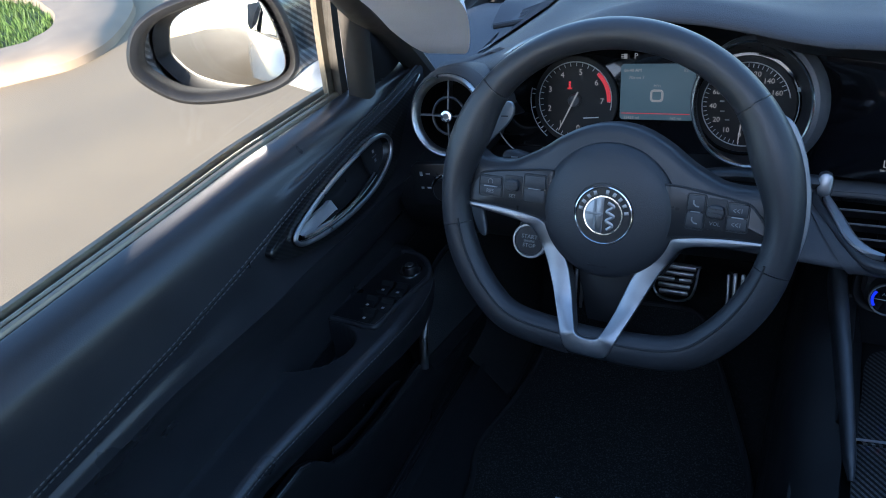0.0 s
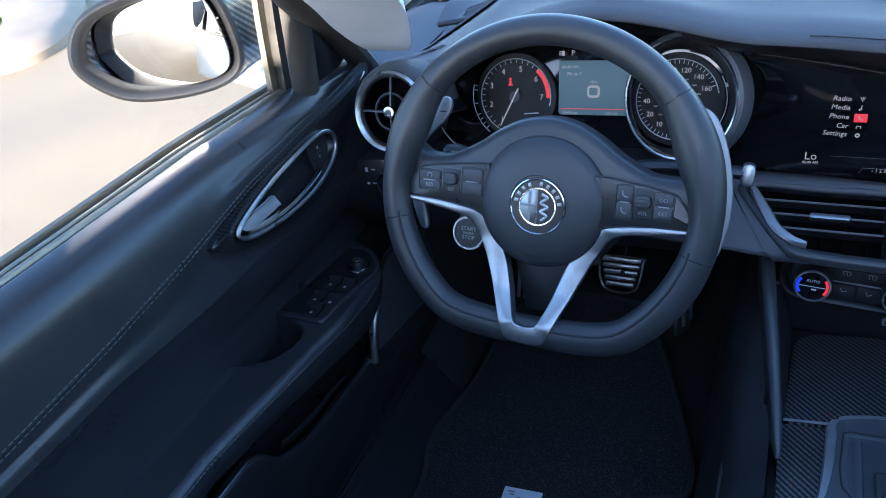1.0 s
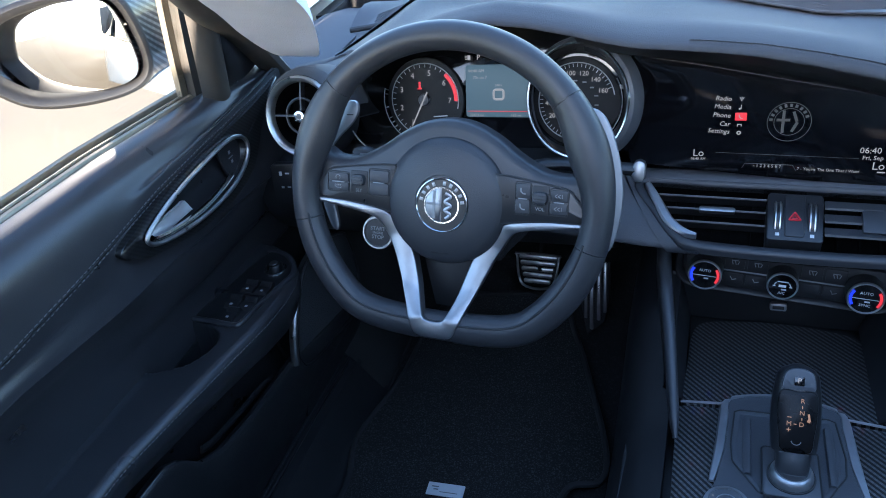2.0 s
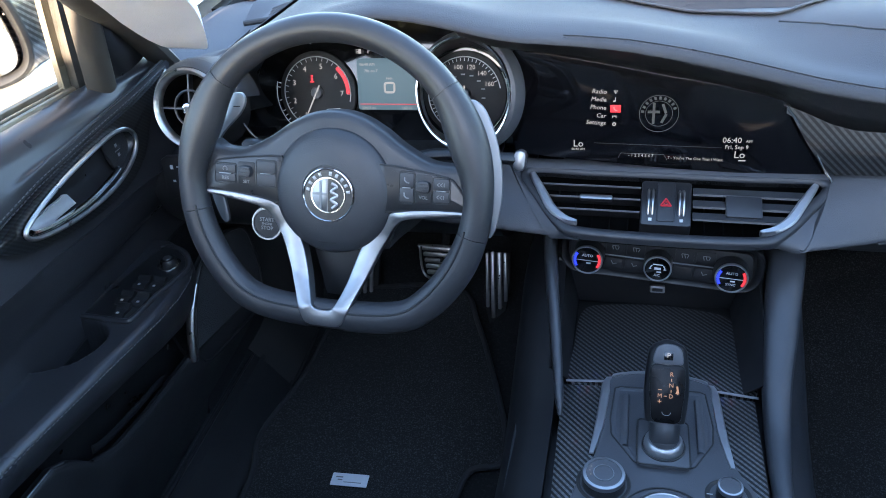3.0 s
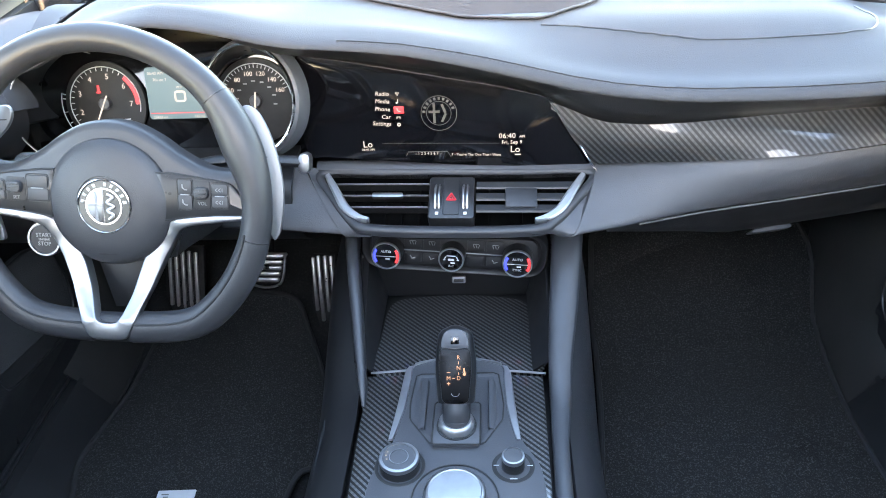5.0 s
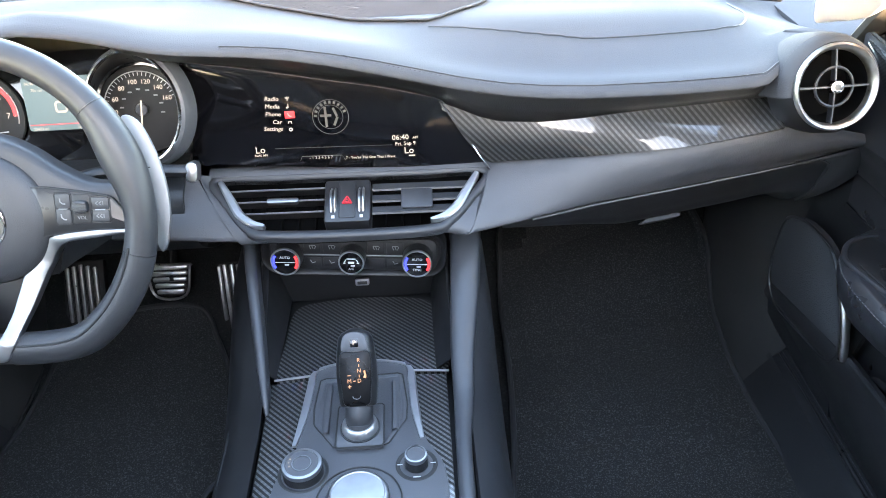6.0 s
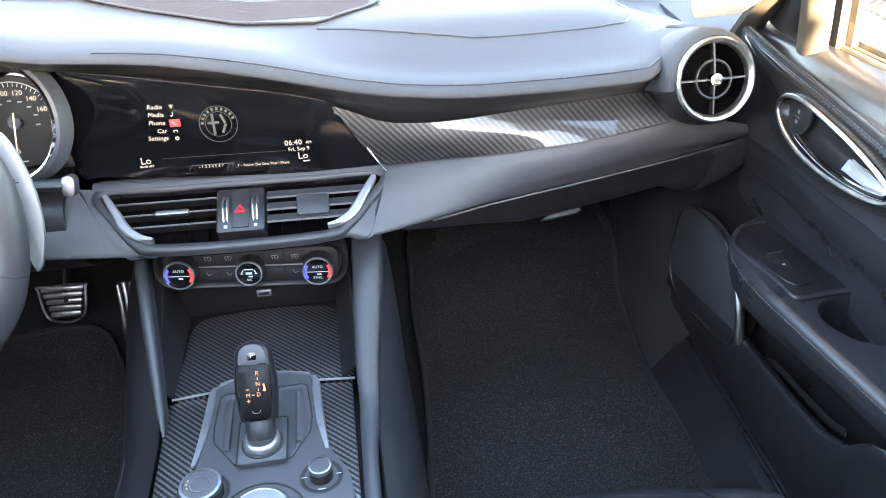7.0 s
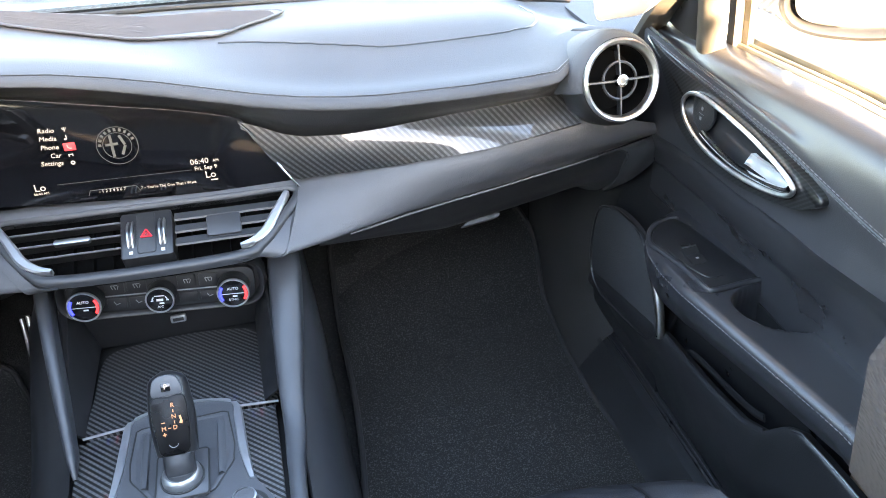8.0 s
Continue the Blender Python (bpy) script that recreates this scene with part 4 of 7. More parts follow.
tile = part("menu_highlight", plate(F(-0.0625, 0.698, 0.0004), rounded(0.0125, 0.0092, 0.0004, 1), 0.0004, 0.0001), LITRED, scr, "red highlighted menu tile")
part("handset_icon", sweep([F(-0.0645, 0.7005, 0.0012) @ Vector(p) for p in ((0, 0, 0), (0.0004, -0.0026, 0), (0.0022, -0.0042, 0), (0.0042, -0.0042, 0))], round_profile(0.0006, 0.0002, 6), (0, -1, 0.1)), LIT, tile)
letters("temperature_word", "Lo", 0.0125, F(-0.106, 0.6535), LIT, scr)
letters("small_clock", "06:40 AM", 0.0042, F(-0.106, 0.6465), LIT, scr)
letters("clock_time", "06:40", 0.0098, F(0.0735, 0.6605), LIT, scr)
letters("clock_half", "AM", 0.005, F(0.0925, 0.6595), LIT, scr)
letters("date", "Fri, Sep 9", 0.0070, F(0.0795, 0.6520), LIT, scr)
letters("temperature_word", "Lo", 0.0125, F(0.0835, 0.6425), LIT, scr)
part("small_bar", bars(F(0.087, 0.6355), [(0, 0, 0, 0.008, 0.0014)], 0.008, 0.001), LIT, scr)
letters("song_line", "7 - You're The One That I Want", 0.0048, F(0.0335, 0.6365) @ pose(0, 0, 0, 0, 0, -1.5), LIT, scr)
letters("preset_row", "- 1 2 3 4 5 6 7", 0.0052, F(-0.030, 0.6395) @ pose(0, 0, 0, 0, 0, -1), LIT, scr)
part("preset_frame", tube([F(x, z, 0.0007) @ Vector((0, 0, 0)) for x, z in ((-0.057, 0.6365), (-0.054, 0.6425), (-0.003, 0.6415), (0.001, 0.6345))], 0.0003, up=(0, -1, 0), segs=4), LITDIM, scr)
part("rule_line", bars(F(-0.012, 0.653), [(0, 0, -1.4, 0.150, 0.0003)], 0.16, 0.0003), LITDIM, scr)
crest = part("crest", tube([F(-0.012, 0.6925, 0.0007) @ Vector((0.0225 * math.cos(a), 0.0225 * math.sin(a), 0)) for a in np.linspace(0, 2 * math.pi, 48, endpoint=False)], 0.00035, up=tuple(sm.col[2].xyz), closed=True, segs=4), LITDIM, scr, "dim grey round badge on the wallpaper")
part("crest_ring", tube([F(-0.012, 0.6925, 0.0007) @ Vector((0.0155 * math.cos(a), 0.0155 * math.sin(a), 0)) for a in np.linspace(0, 2 * math.pi, 40, endpoint=False)], 0.0003, up=tuple(sm.col[2].xyz), closed=True, segs=4), LITDIM, crest)
part("crest_marks", bars(F(-0.012, 0.6925, 0.0006), [(0.019 * math.cos(radians(a)), 0.019 * math.sin(radians(a)), a - 90, 0.0028, 0.0036) for a in range(20, 175, 17)] + [(-0.006, 0, 0, 0.003, 0.026), (-0.006, 0.002, 0, 0.014, 0.003), (0.006, 0.006, 20, 0.003, 0.012), (0.006, -0.006, -25, 0.003, 0.012)], 0.003, 0.003), LITDIM, crest)

# ---------------------------------------------------------------- middle vents
VN = Vector((0, -0.366, 0.931))
vm = axes((0.003, 0.0, 0.600), (1, -0.02, -0.008), (0, 0.931, 0.366))
vents = thing("centre_vents", (0, 0, 0.56), "pair of slatted centre air vents with satin side trims", "air vent")
well_o = smooth_outline([(-0.172, 0.040), (-0.150, 0.0), (-0.125, -0.032), (-0.10, -0.043), (0.0, -0.046), (0.10, -0.043), (0.125, -0.032), (0.152, 0.0), (0.176, 0.040), (0.09, 0.0415), (0.0, 0.042), (-0.09, 0.0415)], 96)
outer = [tuple(p) for p in shrink(well_o, -0.012)]
innr = [tuple(p) for p in shrink(well_o, 0.004)]
part("well", grid([at(vm, [(x, y, z) for x, y in o]) for o, z in ((innr, -0.002), (innr, -0.03), (shrink(innr, 0.01), -0.034))], loop_v=True, caps=False), VOID, vents)
bk = bmesh.new()
bk.faces.new([bk.verts.new(p) for p in at(vm, [(x, y, -0.033) for x, y in innr])])
part("back_wall", bk, VOID, vents)
part("surround", grid([at(vm, [(x, y, z) for x, y in o]) for o, z in ((shrink(well_o, -0.0105), -0.008), (shrink(well_o, -0.009), -0.001), (shrink(well_o, -0.006), 0.002), (well_o, 0.001), (innr, -0.002), (innr, -0.010))], loop_v=True), VENTGREY, vents, "dark leather vent surround", sharp=60)
rim_o = np.array(shrink(well_o, -0.0105))
for s, edge_row in ((1, band[0]), (-1, spline(left_band[-1], 22))):
    near = sorted([(v, u) for u, v in rim_o if s * u > 0.100 and not (v > 0.032 and s * u < 0.172)], reverse=True)
    k = np.linspace(0, len(near) - 1, 22)
    near = np.array([(np.interp(i, range(len(near)), [p[1] for p in near]), np.interp(i, range(len(near)), [p[0] for p in near])) for i in k])
    inner_edge = at(vm, [(u - s * 0.002, v, -0.0045) for u, v in near])
    far = np.asarray(edge_row) + np.array([s * 0.004, 0.0, -0.0005])
    loft = [inner_edge * (1 - f) + far * f for f in np.linspace(0, 1, 5)]
    part("vent_shoulder", slab(loft, 0.003), BAND, vents, "dark leather shoulder beside the vents", sharp=60)
bar_top = [[vm @ Vector((x, y + 0.008, z)) for y, z in ((0.034, -0.002), (0.036, 0.002), (0.044, 0.004), (0.052, 0.001), (0.054, -0.008))] for x in np.linspace(-0.182, 0.186, 30)]
part("top_bar", slab(bar_top, -0.004), SOFTGREY, vents, "slim grey bar above the vents")
for s in (-1, 1):
    cl = spline([(s * 0.166, 0.034), (s * 0.150, 0.006), (s * 0.136, -0.018), (s * 0.120, -0.031), (s * 0.104, -0.036)], 18)
    rows = []
    for k, (x, y) in enumerate(cl):
        w = 0.0058 * (0.35 + 0.65 * math.sin(math.pi * min(1, (k + 2.5) / 20)))
        d = cl[min(k + 1, 17)] - cl[max(k - 1, 0)]
        d = d / np.linalg.norm(d)
        nx, ny = -d[1], d[0]
        rows.append([vm @ Vector((x + nx * w * a, y + ny * w * a, h)) for a, h in ((-1, -0.004), (-1, 0.004), (-0.6, 0.006), (0.6, 0.006), (1, 0.004), (1, -0.004))])
    part("side_trim", grid(rows, loop_v=True, caps=True), BRIGHT, vents, "satin aluminium side trim")
    for k, y in enumerate((0.021, 0.003, -0.015)):
        x1 = (0.158, 0.146, 0.132)[k]
        if s < 0:
            slat = [[vm @ Vector((x, y + b, h)) for b, h in ((-0.001, 0.000), (0.0005, 0.0008), (0.0035, -0.016), (0.0022, -0.017))] for x in np.linspace(-x1, -0.031, 6)]
            part("slat", grid(slat, loop_v=True, caps=True), HARD, vents)
            part("slat_edge", tube([vm @ Vector((x, y + 0.0002, 0.001)) for x in (-x1, -0.031)], 0.0006, segs=5), SOFTGREY, vents)
        else:
            slat = [[vm @ Vector((x, y + b, h)) for b, h in ((-0.008, 0.000), (-0.006, 0.0015), (0.006, -0.003), (0.0045, -0.006))] for x in np.linspace(0.030, x1, 6)]
            part("slat", grid(slat, loop_v=True, caps=True), VENTGREY, vents)
    tab_m = vm @ pose(s * 0.088 + (0.004 if s < 0 else -0.001), 0.003 if s < 0 else -0.001, 0.003)
    part("slider_tab", plate(tab_m, rounded(0.040, 0.007 if s < 0 else 0.030, 0.0025, 3), 0.006, 0.0012), SATIN if s < 0 else VENTGREY, vents, "bright slider tab" if s < 0 else "grey slider tab")
    for k in range(5):
        x0 = s * (0.045 + 0.022 * k)
        part("rear_vane", slab([[vm @ Vector((x0, y, h)) for h in (-0.018, -0.031)] for y in (-0.030, 0.030)], (0.0012, 0, 0)), VOID, vents)
blk = part("switch_block", plate(vm @ pose(-0.001, -0.003, 0.005), rounded(0.058, 0.064, 0.004, 3), 0.03, 0.0015), SATINBLK, vents, "black switch block with hazard button")
part("hazard_button", plate(vm @ pose(-0.0012, -0.002, 0.0064), rounded(0.021, 0.056, 0.003, 3), 0.004, 0.001), HARD, blk)
tri_path = [vm @ pose(-0.0012, -0.004, 0.0070) @ Vector(p) for p in ((-0.0062, -0.0045, 0), (0.0062, -0.0045, 0), (0.0, 0.0062, 0))]
tp = []
for k in range(3):
    a, c = tri_path[k], tri_path[(k + 1) % 3]
    tp += [a + (c - a) * f for f in (0.02, 0.5, 0.98)]
part("hazard_triangle", tube(tp, 0.0009, up=tuple(VN), closed=True, segs=6), REDINK, blk, "red hazard triangle")
part("hazard_triangle_core", tube([vm @ pose(-0.0012, -0.005, 0.0070) @ Vector(p) for p in ((-0.0026, -0.0014, 0), (0, 0.003, 0), (0.0026, -0.0014, 0))], 0.0007, up=tuple(VN), closed=True, segs=5), REDINK, blk)
for s in (-1, 1):
    wheel_m = vm @ pose(-0.001 + s * 0.0178, -0.002, -0.0145) @ pose(0, 0, 0, 0, 90, 0)
    w = part("thumb_wheel", lathe(wheel_m @ pose(0, 0, -0.0042), [(0.0, 0), (0.0255, 0), (0.0272, 0.0012), (0.0272, 0.0024), (0.0262, 0.0028), (0.0262, 0.0056), (0.0272, 0.0060), (0.0272, 0.0072), (0.0255, 0.0084), (0.0, 0.0084)], 48), STEEL, blk, "ribbed chrome thumb wheel")
    part("wheel_groove", lathe(wheel_m @ pose(0, 0, -0.0014), [(0.0263, 0), (0.0268, 0.0005), (0.0268, 0.0023), (0.0263, 0.0028)], 48), SATINBLK, w)
    part("wheel_mark", bars(vm @ pose(-0.001 + s * 0.0178, -0.0275, 0.0054), [(0, 0, 0, 0.004, 0.004)], 0.004, 0.004), INK, blk)

# ---------------------------------------------------------------- climate panel
cm = axes((0, -0.001, 0.513), (1, -0.07, -0.042), (0, 0.22, 0.975))
clim = thing("climate_panel", (0, 0.02, 0.46), "black climate control panel with three metal-ringed knobs", "climate control")
part("shroud", grid([at(cm, [(x, y, z) for x, y in o]) for o, z in ((rounded(0.252, 0.066, 0.026, 6), -0.03), (rounded(0.252, 0.066, 0.026, 6), -0.005), (rounded(0.248, 0.062, 0.025, 6), -0.002), (rounded(0.238, 0.053, 0.021, 6), -0.004), (rounded(0.234, 0.050, 0.02, 6), -0.014))], loop_v=True, caps=True), POD, clim, "dark plastic shroud", sharp=60)
part("fascia", plate(cm @ pose(0, -0.002, -0.006), rounded(0.225, 0.046, 0.012, 5), 0.01, 0.0015), POD, clim)
part("divider", plate(cm @ pose(0, -0.003, -0.0048), rounded(0.175, 0.0016, 0.0006, 1), 0.002, 0.0003), SATIN, clim, "thin satin strip")
for x, r, words in ((-0.0885, 0.0200, ("AUTO", "")), (-0.001, 0.0174, ("", "A/C")), (0.0865, 0.0200, ("AUTO", "SYNC"))):
    base = cm @ pose(x, -0.003, -0.004)
    k = part("knob", lathe(base, [(r * 1.02, 0), (r, 0.016), (r * 0.985, 0.021), (r * 0.95, 0.022)], 44), HARD, clim, "ribbed black knob")
    part("knob_ring", lathe(base, [(r * 0.985, 0.0195), (r * 1.0, 0.0215), (r * 0.97, 0.0235), (r * 0.89, 0.0235), (r * 0.875, 0.022)], 44), BRIGHT, k)
    part("knob_face", lathe(base, [(r * 0.89, 0.0224), (0, 0.0228)], 44), GLOSSBLK, k)
    f = base @ pose(0, 0, 0.0231)
    if r > 0.019:
        for a0, mt in ((145, BLUEINK), (-35, REDRING)):
            arc = [[f @ Vector((q * math.cos(a), q * math.sin(a), h)) for q, h in ((r * 0.86, 0.0), (r * 0.86, 0.0004), (r * 0.70, 0.0004), (r * 0.70, 0.0))] for a in np.linspace(radians(a0), radians(a0 + 70), 14)]
            part("colour_arc", grid(arc, loop_v=True, caps=True), mt, k)
        part("knob_line", bars(f, [(0, -0.0005, 0, r * 1.35, 0.0007)], 0.02, 0.001), INK, k)
    else:
        part("recirculation_mark", bars(f, [(0, 0.006, 0, 0.012, 0.0012), (-0.008, 0.003, 60, 0.004, 0.0012), (0.008, 0.003, -60, 0.004, 0.0012), (0, 0.0005, 0, 0.008, 0.003), (-0.009, 0, 0, 0.003, 0.0012), (0.009, 0, 0, 0.003, 0.0012)], 0.01, 0.001), INK, k)
    if words[0]:
        letters("knob_word", words[0], 0.0050, f @ pose(0, 0.0065, 0.0002), INK, k)
    if words[1]:
        letters("knob_word", words[1], 0.0046, f @ pose(0, -0.0085, 0.0002), INK, k)
    part("knob_lamp", bars(f, [(0.002, -0.004, 0, 0.0055, 0.0018)], 0.005, 0.0015), INK, k)
for x0 in (-0.062, -0.036, 0.024, 0.050):
    bt = part("button", plate(cm @ pose(x0 + 0.006, 0.0085, -0.0045), rounded(0.023, 0.017, 0.0015, 2), 0.004, 0.0006), POD, clim)
    part("button_mark", bars(cm @ pose(x0 + 0.006, 0.0095, -0.0042), [(0, 0.002, 0, 0.008, 0.0008), (-0.003, -0.001, 20, 0.0008, 0.005), (0.0005, -0.001, 20, 0.0008, 0.005), (0.004, -0.001, -20, 0.0008, 0.005)], 0.008, 0.001), DIMINK, bt)
    lb = part("button", plate(cm @ pose(x0 + 0.006, -0.0135, -0.0045), rounded(0.023, 0.014, 0.0015, 2), 0.004, 0.0006), POD, clim)
    if x0 != 0.024:
        part("button_mark", bars(cm @ pose(x0 + 0.006, -0.013, -0.0042), [(0.001, -0.001, 20, 0.0055, 0.0009), (-0.0025, 0.001, -60, 0.004, 0.0009)], 0.008, 0.001), DIMINK, lb)

# ---------------------------------------------------------------- instrument cluster
im = axes((-0.36, 0.105, 0.70), (1, 0, 0), (0, 0.35, 0.93))
clu = thing("instrument_cluster", (-0.36, 0.1, 0.62), "instrument cluster with two round dials and a lit middle display", "instrument cluster")


def face(x, z, up=0.0):
    """A point of the cluster's face by its place across the car and its height."""
    return im @ pose(x + 0.36, (z - 0.70) / 0.936, up)


part("fascia", plate(im @ pose(0, 0, -0.004), smooth_outline([(-0.215, -0.07), (-0.1, -0.085), (0.1, -0.085), (0.19, -0.06), (0.20, 0.05), (0.14, 0.085), (-0.1, 0.09), (-0.20, 0.06)], 60), 0.01, 0.001), GLOSSBLK, clu, "black gloss fascia behind the dials")
hood_rows = []
for a in np.linspace(radians(62), radians(205), 50):
    c, s = math.cos(a), math.sin(a)
    hood_rows.append([im @ Vector((0.0 + rx * c, 0.012 + ry * s, h)) for rx, ry, h in ((0.195, 0.080, -0.01), (0.196, 0.080, 0.04), (0.197, 0.081, 0.070), (0.200, 0.084, 0.074), (0.204, 0.088, 0.068))])
part("hood_liner", slab(hood_rows, 0.003), SATINBLK, clu, "black liner under the dash hood", sharp=60)


def dial(cx, cz, numbers, a0, a1, r, size, hand, minor):
    """A gauge: dark face, pale rim line, numbers, ticks and a pointer."""
    f = face(cx, cz, 0.002)
    d = part("dial_face", lathe(f, [(r * 1.16, -0.004), (r * 1.14, 0.0), (r * 1.02, 0.0004), (0, 0.0006)], 56), DIALBLK, clu, "black dial face")
    arc = [f @ Vector((r * math.cos(a), r * math.sin(a), 0.0012)) for a in np.linspace(radians(a0 + 12), radians(a1 - 12), 60)]
    part("rim_line", tube(arc, 0.0007, up=tuple(im.col[2].xyz), segs=5), INK, d)
    for k, word in enumerate(numbers):
        if word is None:
            continue
        a = radians(a0 + (a1 - a0) * k / (len(numbers) - 1))
        letters("dial_number", word, size, f @ pose(0.74 * r * math.cos(a), 0.74 * r * math.sin(a), 0.0012), LIT if size > 0.008 else INK, d)
    ticks = [(0.93 * r * math.cos(a), 0.93 * r * math.sin(a), math.degrees(a)) for a in np.radians(np.linspace(a0, a1, minor))]
    part("dial_ticks", bars(f @ pose(0, 0, 0.001), ticks, 0.0042, 0.0008), INK, d)
    part("pointer_hub", lathe(f, [(0.0085, 0), (0.0085, 0.004), (0.0070, 0.006), (0, 0.0065)], 28), SOFTGREY, d, "grey pointer hub")
    part("pointer", sweep([f @ pose(0, 0, 0.006, 0, 0, hand) @ Vector(p) for p in ((-0.012, 0, 0), (0.0, 0, 0), (r * 0.9, 0, 0))], round_profile(0.0011, 0.0006, 6), tuple(im.col[2].xyz), scale=[1, 1.2, 0.6]), LIT, d, "white pointer")
    return d, f


tach, tf = dial(-0.465, 0.695, ("0", "1", "2", "3", "4", "5", "6", "7"), 278, -2, 0.0485, 0.0105, 243, 29)
part("red_zone", grid([[tf @ Vector((q * math.cos(a), q * math.sin(a), h)) for q, h in ((0.0475, 0.001), (0.0475, 0.0016), (0.0425, 0.0016), (0.0425, 0.001))] for a in np.linspace(radians(-2), radians(48), 16)], loop_v=True, caps=True), LITRED, tach, "red band of the rev counter")
part("belt_warning", bars(tf @ pose(0, 0, 0.0012), [(-0.007, 0.0175, 0, 0.003, 0.006), (-0.007, 0.0225, 0, 0.003, 0.003), (-0.007, 0.0150, 0, 0.006, 0.002)], 0.003, 0.003), LITRED, tach, "red seat belt warning light")
part("script_mark", bars(tf @ pose(0.022, -0.022, 0.0012), [(0, 0, 4, 0.020, 0.0014)], 0.02, 0.0014), INK, tach)
part("side_scale", tube([tf @ Vector((0.0605 * math.cos(a), 0.0605 * math.sin(a), 0.001)) for a in np.linspace(radians(165), radians(232), 20)], 0.0006, up=tuple(im.col[2].xyz), segs=5), INK, tach)
part("side_ticks", bars(tf @ pose(0, 0, 0.001), [(0.057 * math.cos(radians(a)), 0.057 * math.sin(radians(a)), a, 0.004, 0.0012) for a in (166, 172, 190, 205, 212, 219, 226)], 0.004, 0.001), INK, tach)
spd, sf = dial(-0.258, 0.693, ("0", "10", "20", "40", "60", "80", "100", "120", "140", "160"), 264, 22, 0.0485, 0.0085, 264, 37)
part("inner_scale", bars(sf @ pose(0, 0, 0.001), [(0.026 * math.cos(radians(a)), 0.026 * math.sin(radians(a)), 0, 0.005, 0.0018) for a in range(-10, 250, 26)], 0.004, 0.001), DIMINK, spd)
part("fuel_scale", tube([sf @ Vector((0.0575 * math.cos(a), 0.0575 * math.sin(a), 0.001)) for a in np.linspace(radians(-50), radians(30), 20)], 0.0006, up=tuple(im.col[2].xyz), segs=5), INK, spd)
part("fuel_mark", bars(sf @ pose(0.056, 0.018, 0.0012), [(0, 0, 0, 0.004, 0.005), (0.003, 0.001, 0, 0.001, 0.004)], 0.004, 0.004), INK, spd)
disp = part("trip_display", plate(face(-0.361, 0.7055, 0.003), rounded(0.090, 0.068, 0.004, 3), 0.004, 0.0008), LITBLUE, clu, "blue-grey lit trip display")
part("speed_digit", tube([face(-0.3605, 0.7015, 0.0034) @ Vector((x, y, 0)) for x, y in rounded(0.0135, 0.0125, 0.003, 3)], 0.0014, up=tuple(im.col[2].xyz), closed=True, segs=6), LIT, disp)
letters("speed_unit", "MPH", 0.0042, face(-0.3605, 0.7125, 0.0034), LIT, disp)
letters("trip_clock", "06:40 AM", 0.0055, face(-0.391, 0.7300, 0.0034), LIT, disp)
letters("outside_temperature", "82", 0.0055, face(-0.327, 0.7300, 0.0034), LIT, disp)
letters("radio_line", "70s on 7", 0.0055, face(-0.386, 0.7220, 0.0034), LIT, disp)
letters("odometer", "23433 mi", 0.0052, face(-0.391, 0.676, 0.0034), LIT, disp)
letters("range_left", "162 mi", 0.0052, face(-0.337, 0.676, 0.0034), LIT, disp)
part("economy_line", bars(face(-0.362, 0.681, 0.0034), [(0, 0, 0, 0.084, 0.0008)], 0.08, 0.001), LITRED, disp)
letters("gear_letter", "P", 0.0095, face(-0.388, 0.7460, 0.002), LIT, clu)
part("headlamp_mark", bars(face(-0.402, 0.7460, 0.002), [(0.001, 0, 0, 0.004, 0.006), (-0.003, 0.002, 0, 0.003, 0.0009), (-0.003, 0, 0, 0.003, 0.0009), (-0.003, -0.002, 0, 0.003, 0.0009)], 0.004, 0.004), LIT, clu)
for cx, cz, yaw, a0, a1 in ((-0.246, 0.726, 21, -180, 180), (-0.472, 0.722, -21, 58, 282)):
    big = 1.0 if cx > -0.3 else 1.07
    rm = axes((cx, 0.036, cz), (math.cos(radians(yaw)), -math.sin(radians(yaw)), 0), (0, 0.36, 0.93))
    sweep_a = np.radians(np.linspace(a0, a1, 60))
    turn = lambda prof: grid([[rm @ Vector((r * big * math.cos(a), r * big * math.sin(a), h)) for r, h in prof] for a in sweep_a])
    if cx > -0.3:
        part("dial_tube", grid([[(sf @ Vector((0.060 * math.cos(a), 0.060 * math.sin(a), 0.0))) * (1 - g) + (rm @ Vector((0.0650 * math.cos(a), 0.0650 * math.sin(a), -0.001))) * g for g in np.linspace(0, 1, 5)] for a in sweep_a]), SATINBLK, clu)
        part("dial_cowl", turn([(0.0685, -0.002), (0.0722, -0.004), (0.0745, -0.011), (0.0750, -0.024)]), SOFTGREY, clu, "soft cowl round the dial")
    part("dial_bezel", turn([(0.0650, -0.004), (0.0658, 0.001), (0.0678, 0.0015), (0.0688, -0.003)] if cx > -0.3 else [(0.0660, -0.003), (0.0662, 0.0006), (0.0672, 0.0006), (0.0674, -0.003)]), CHROME if cx > -0.3 else SATIN, clu, "chromed dial bezel")

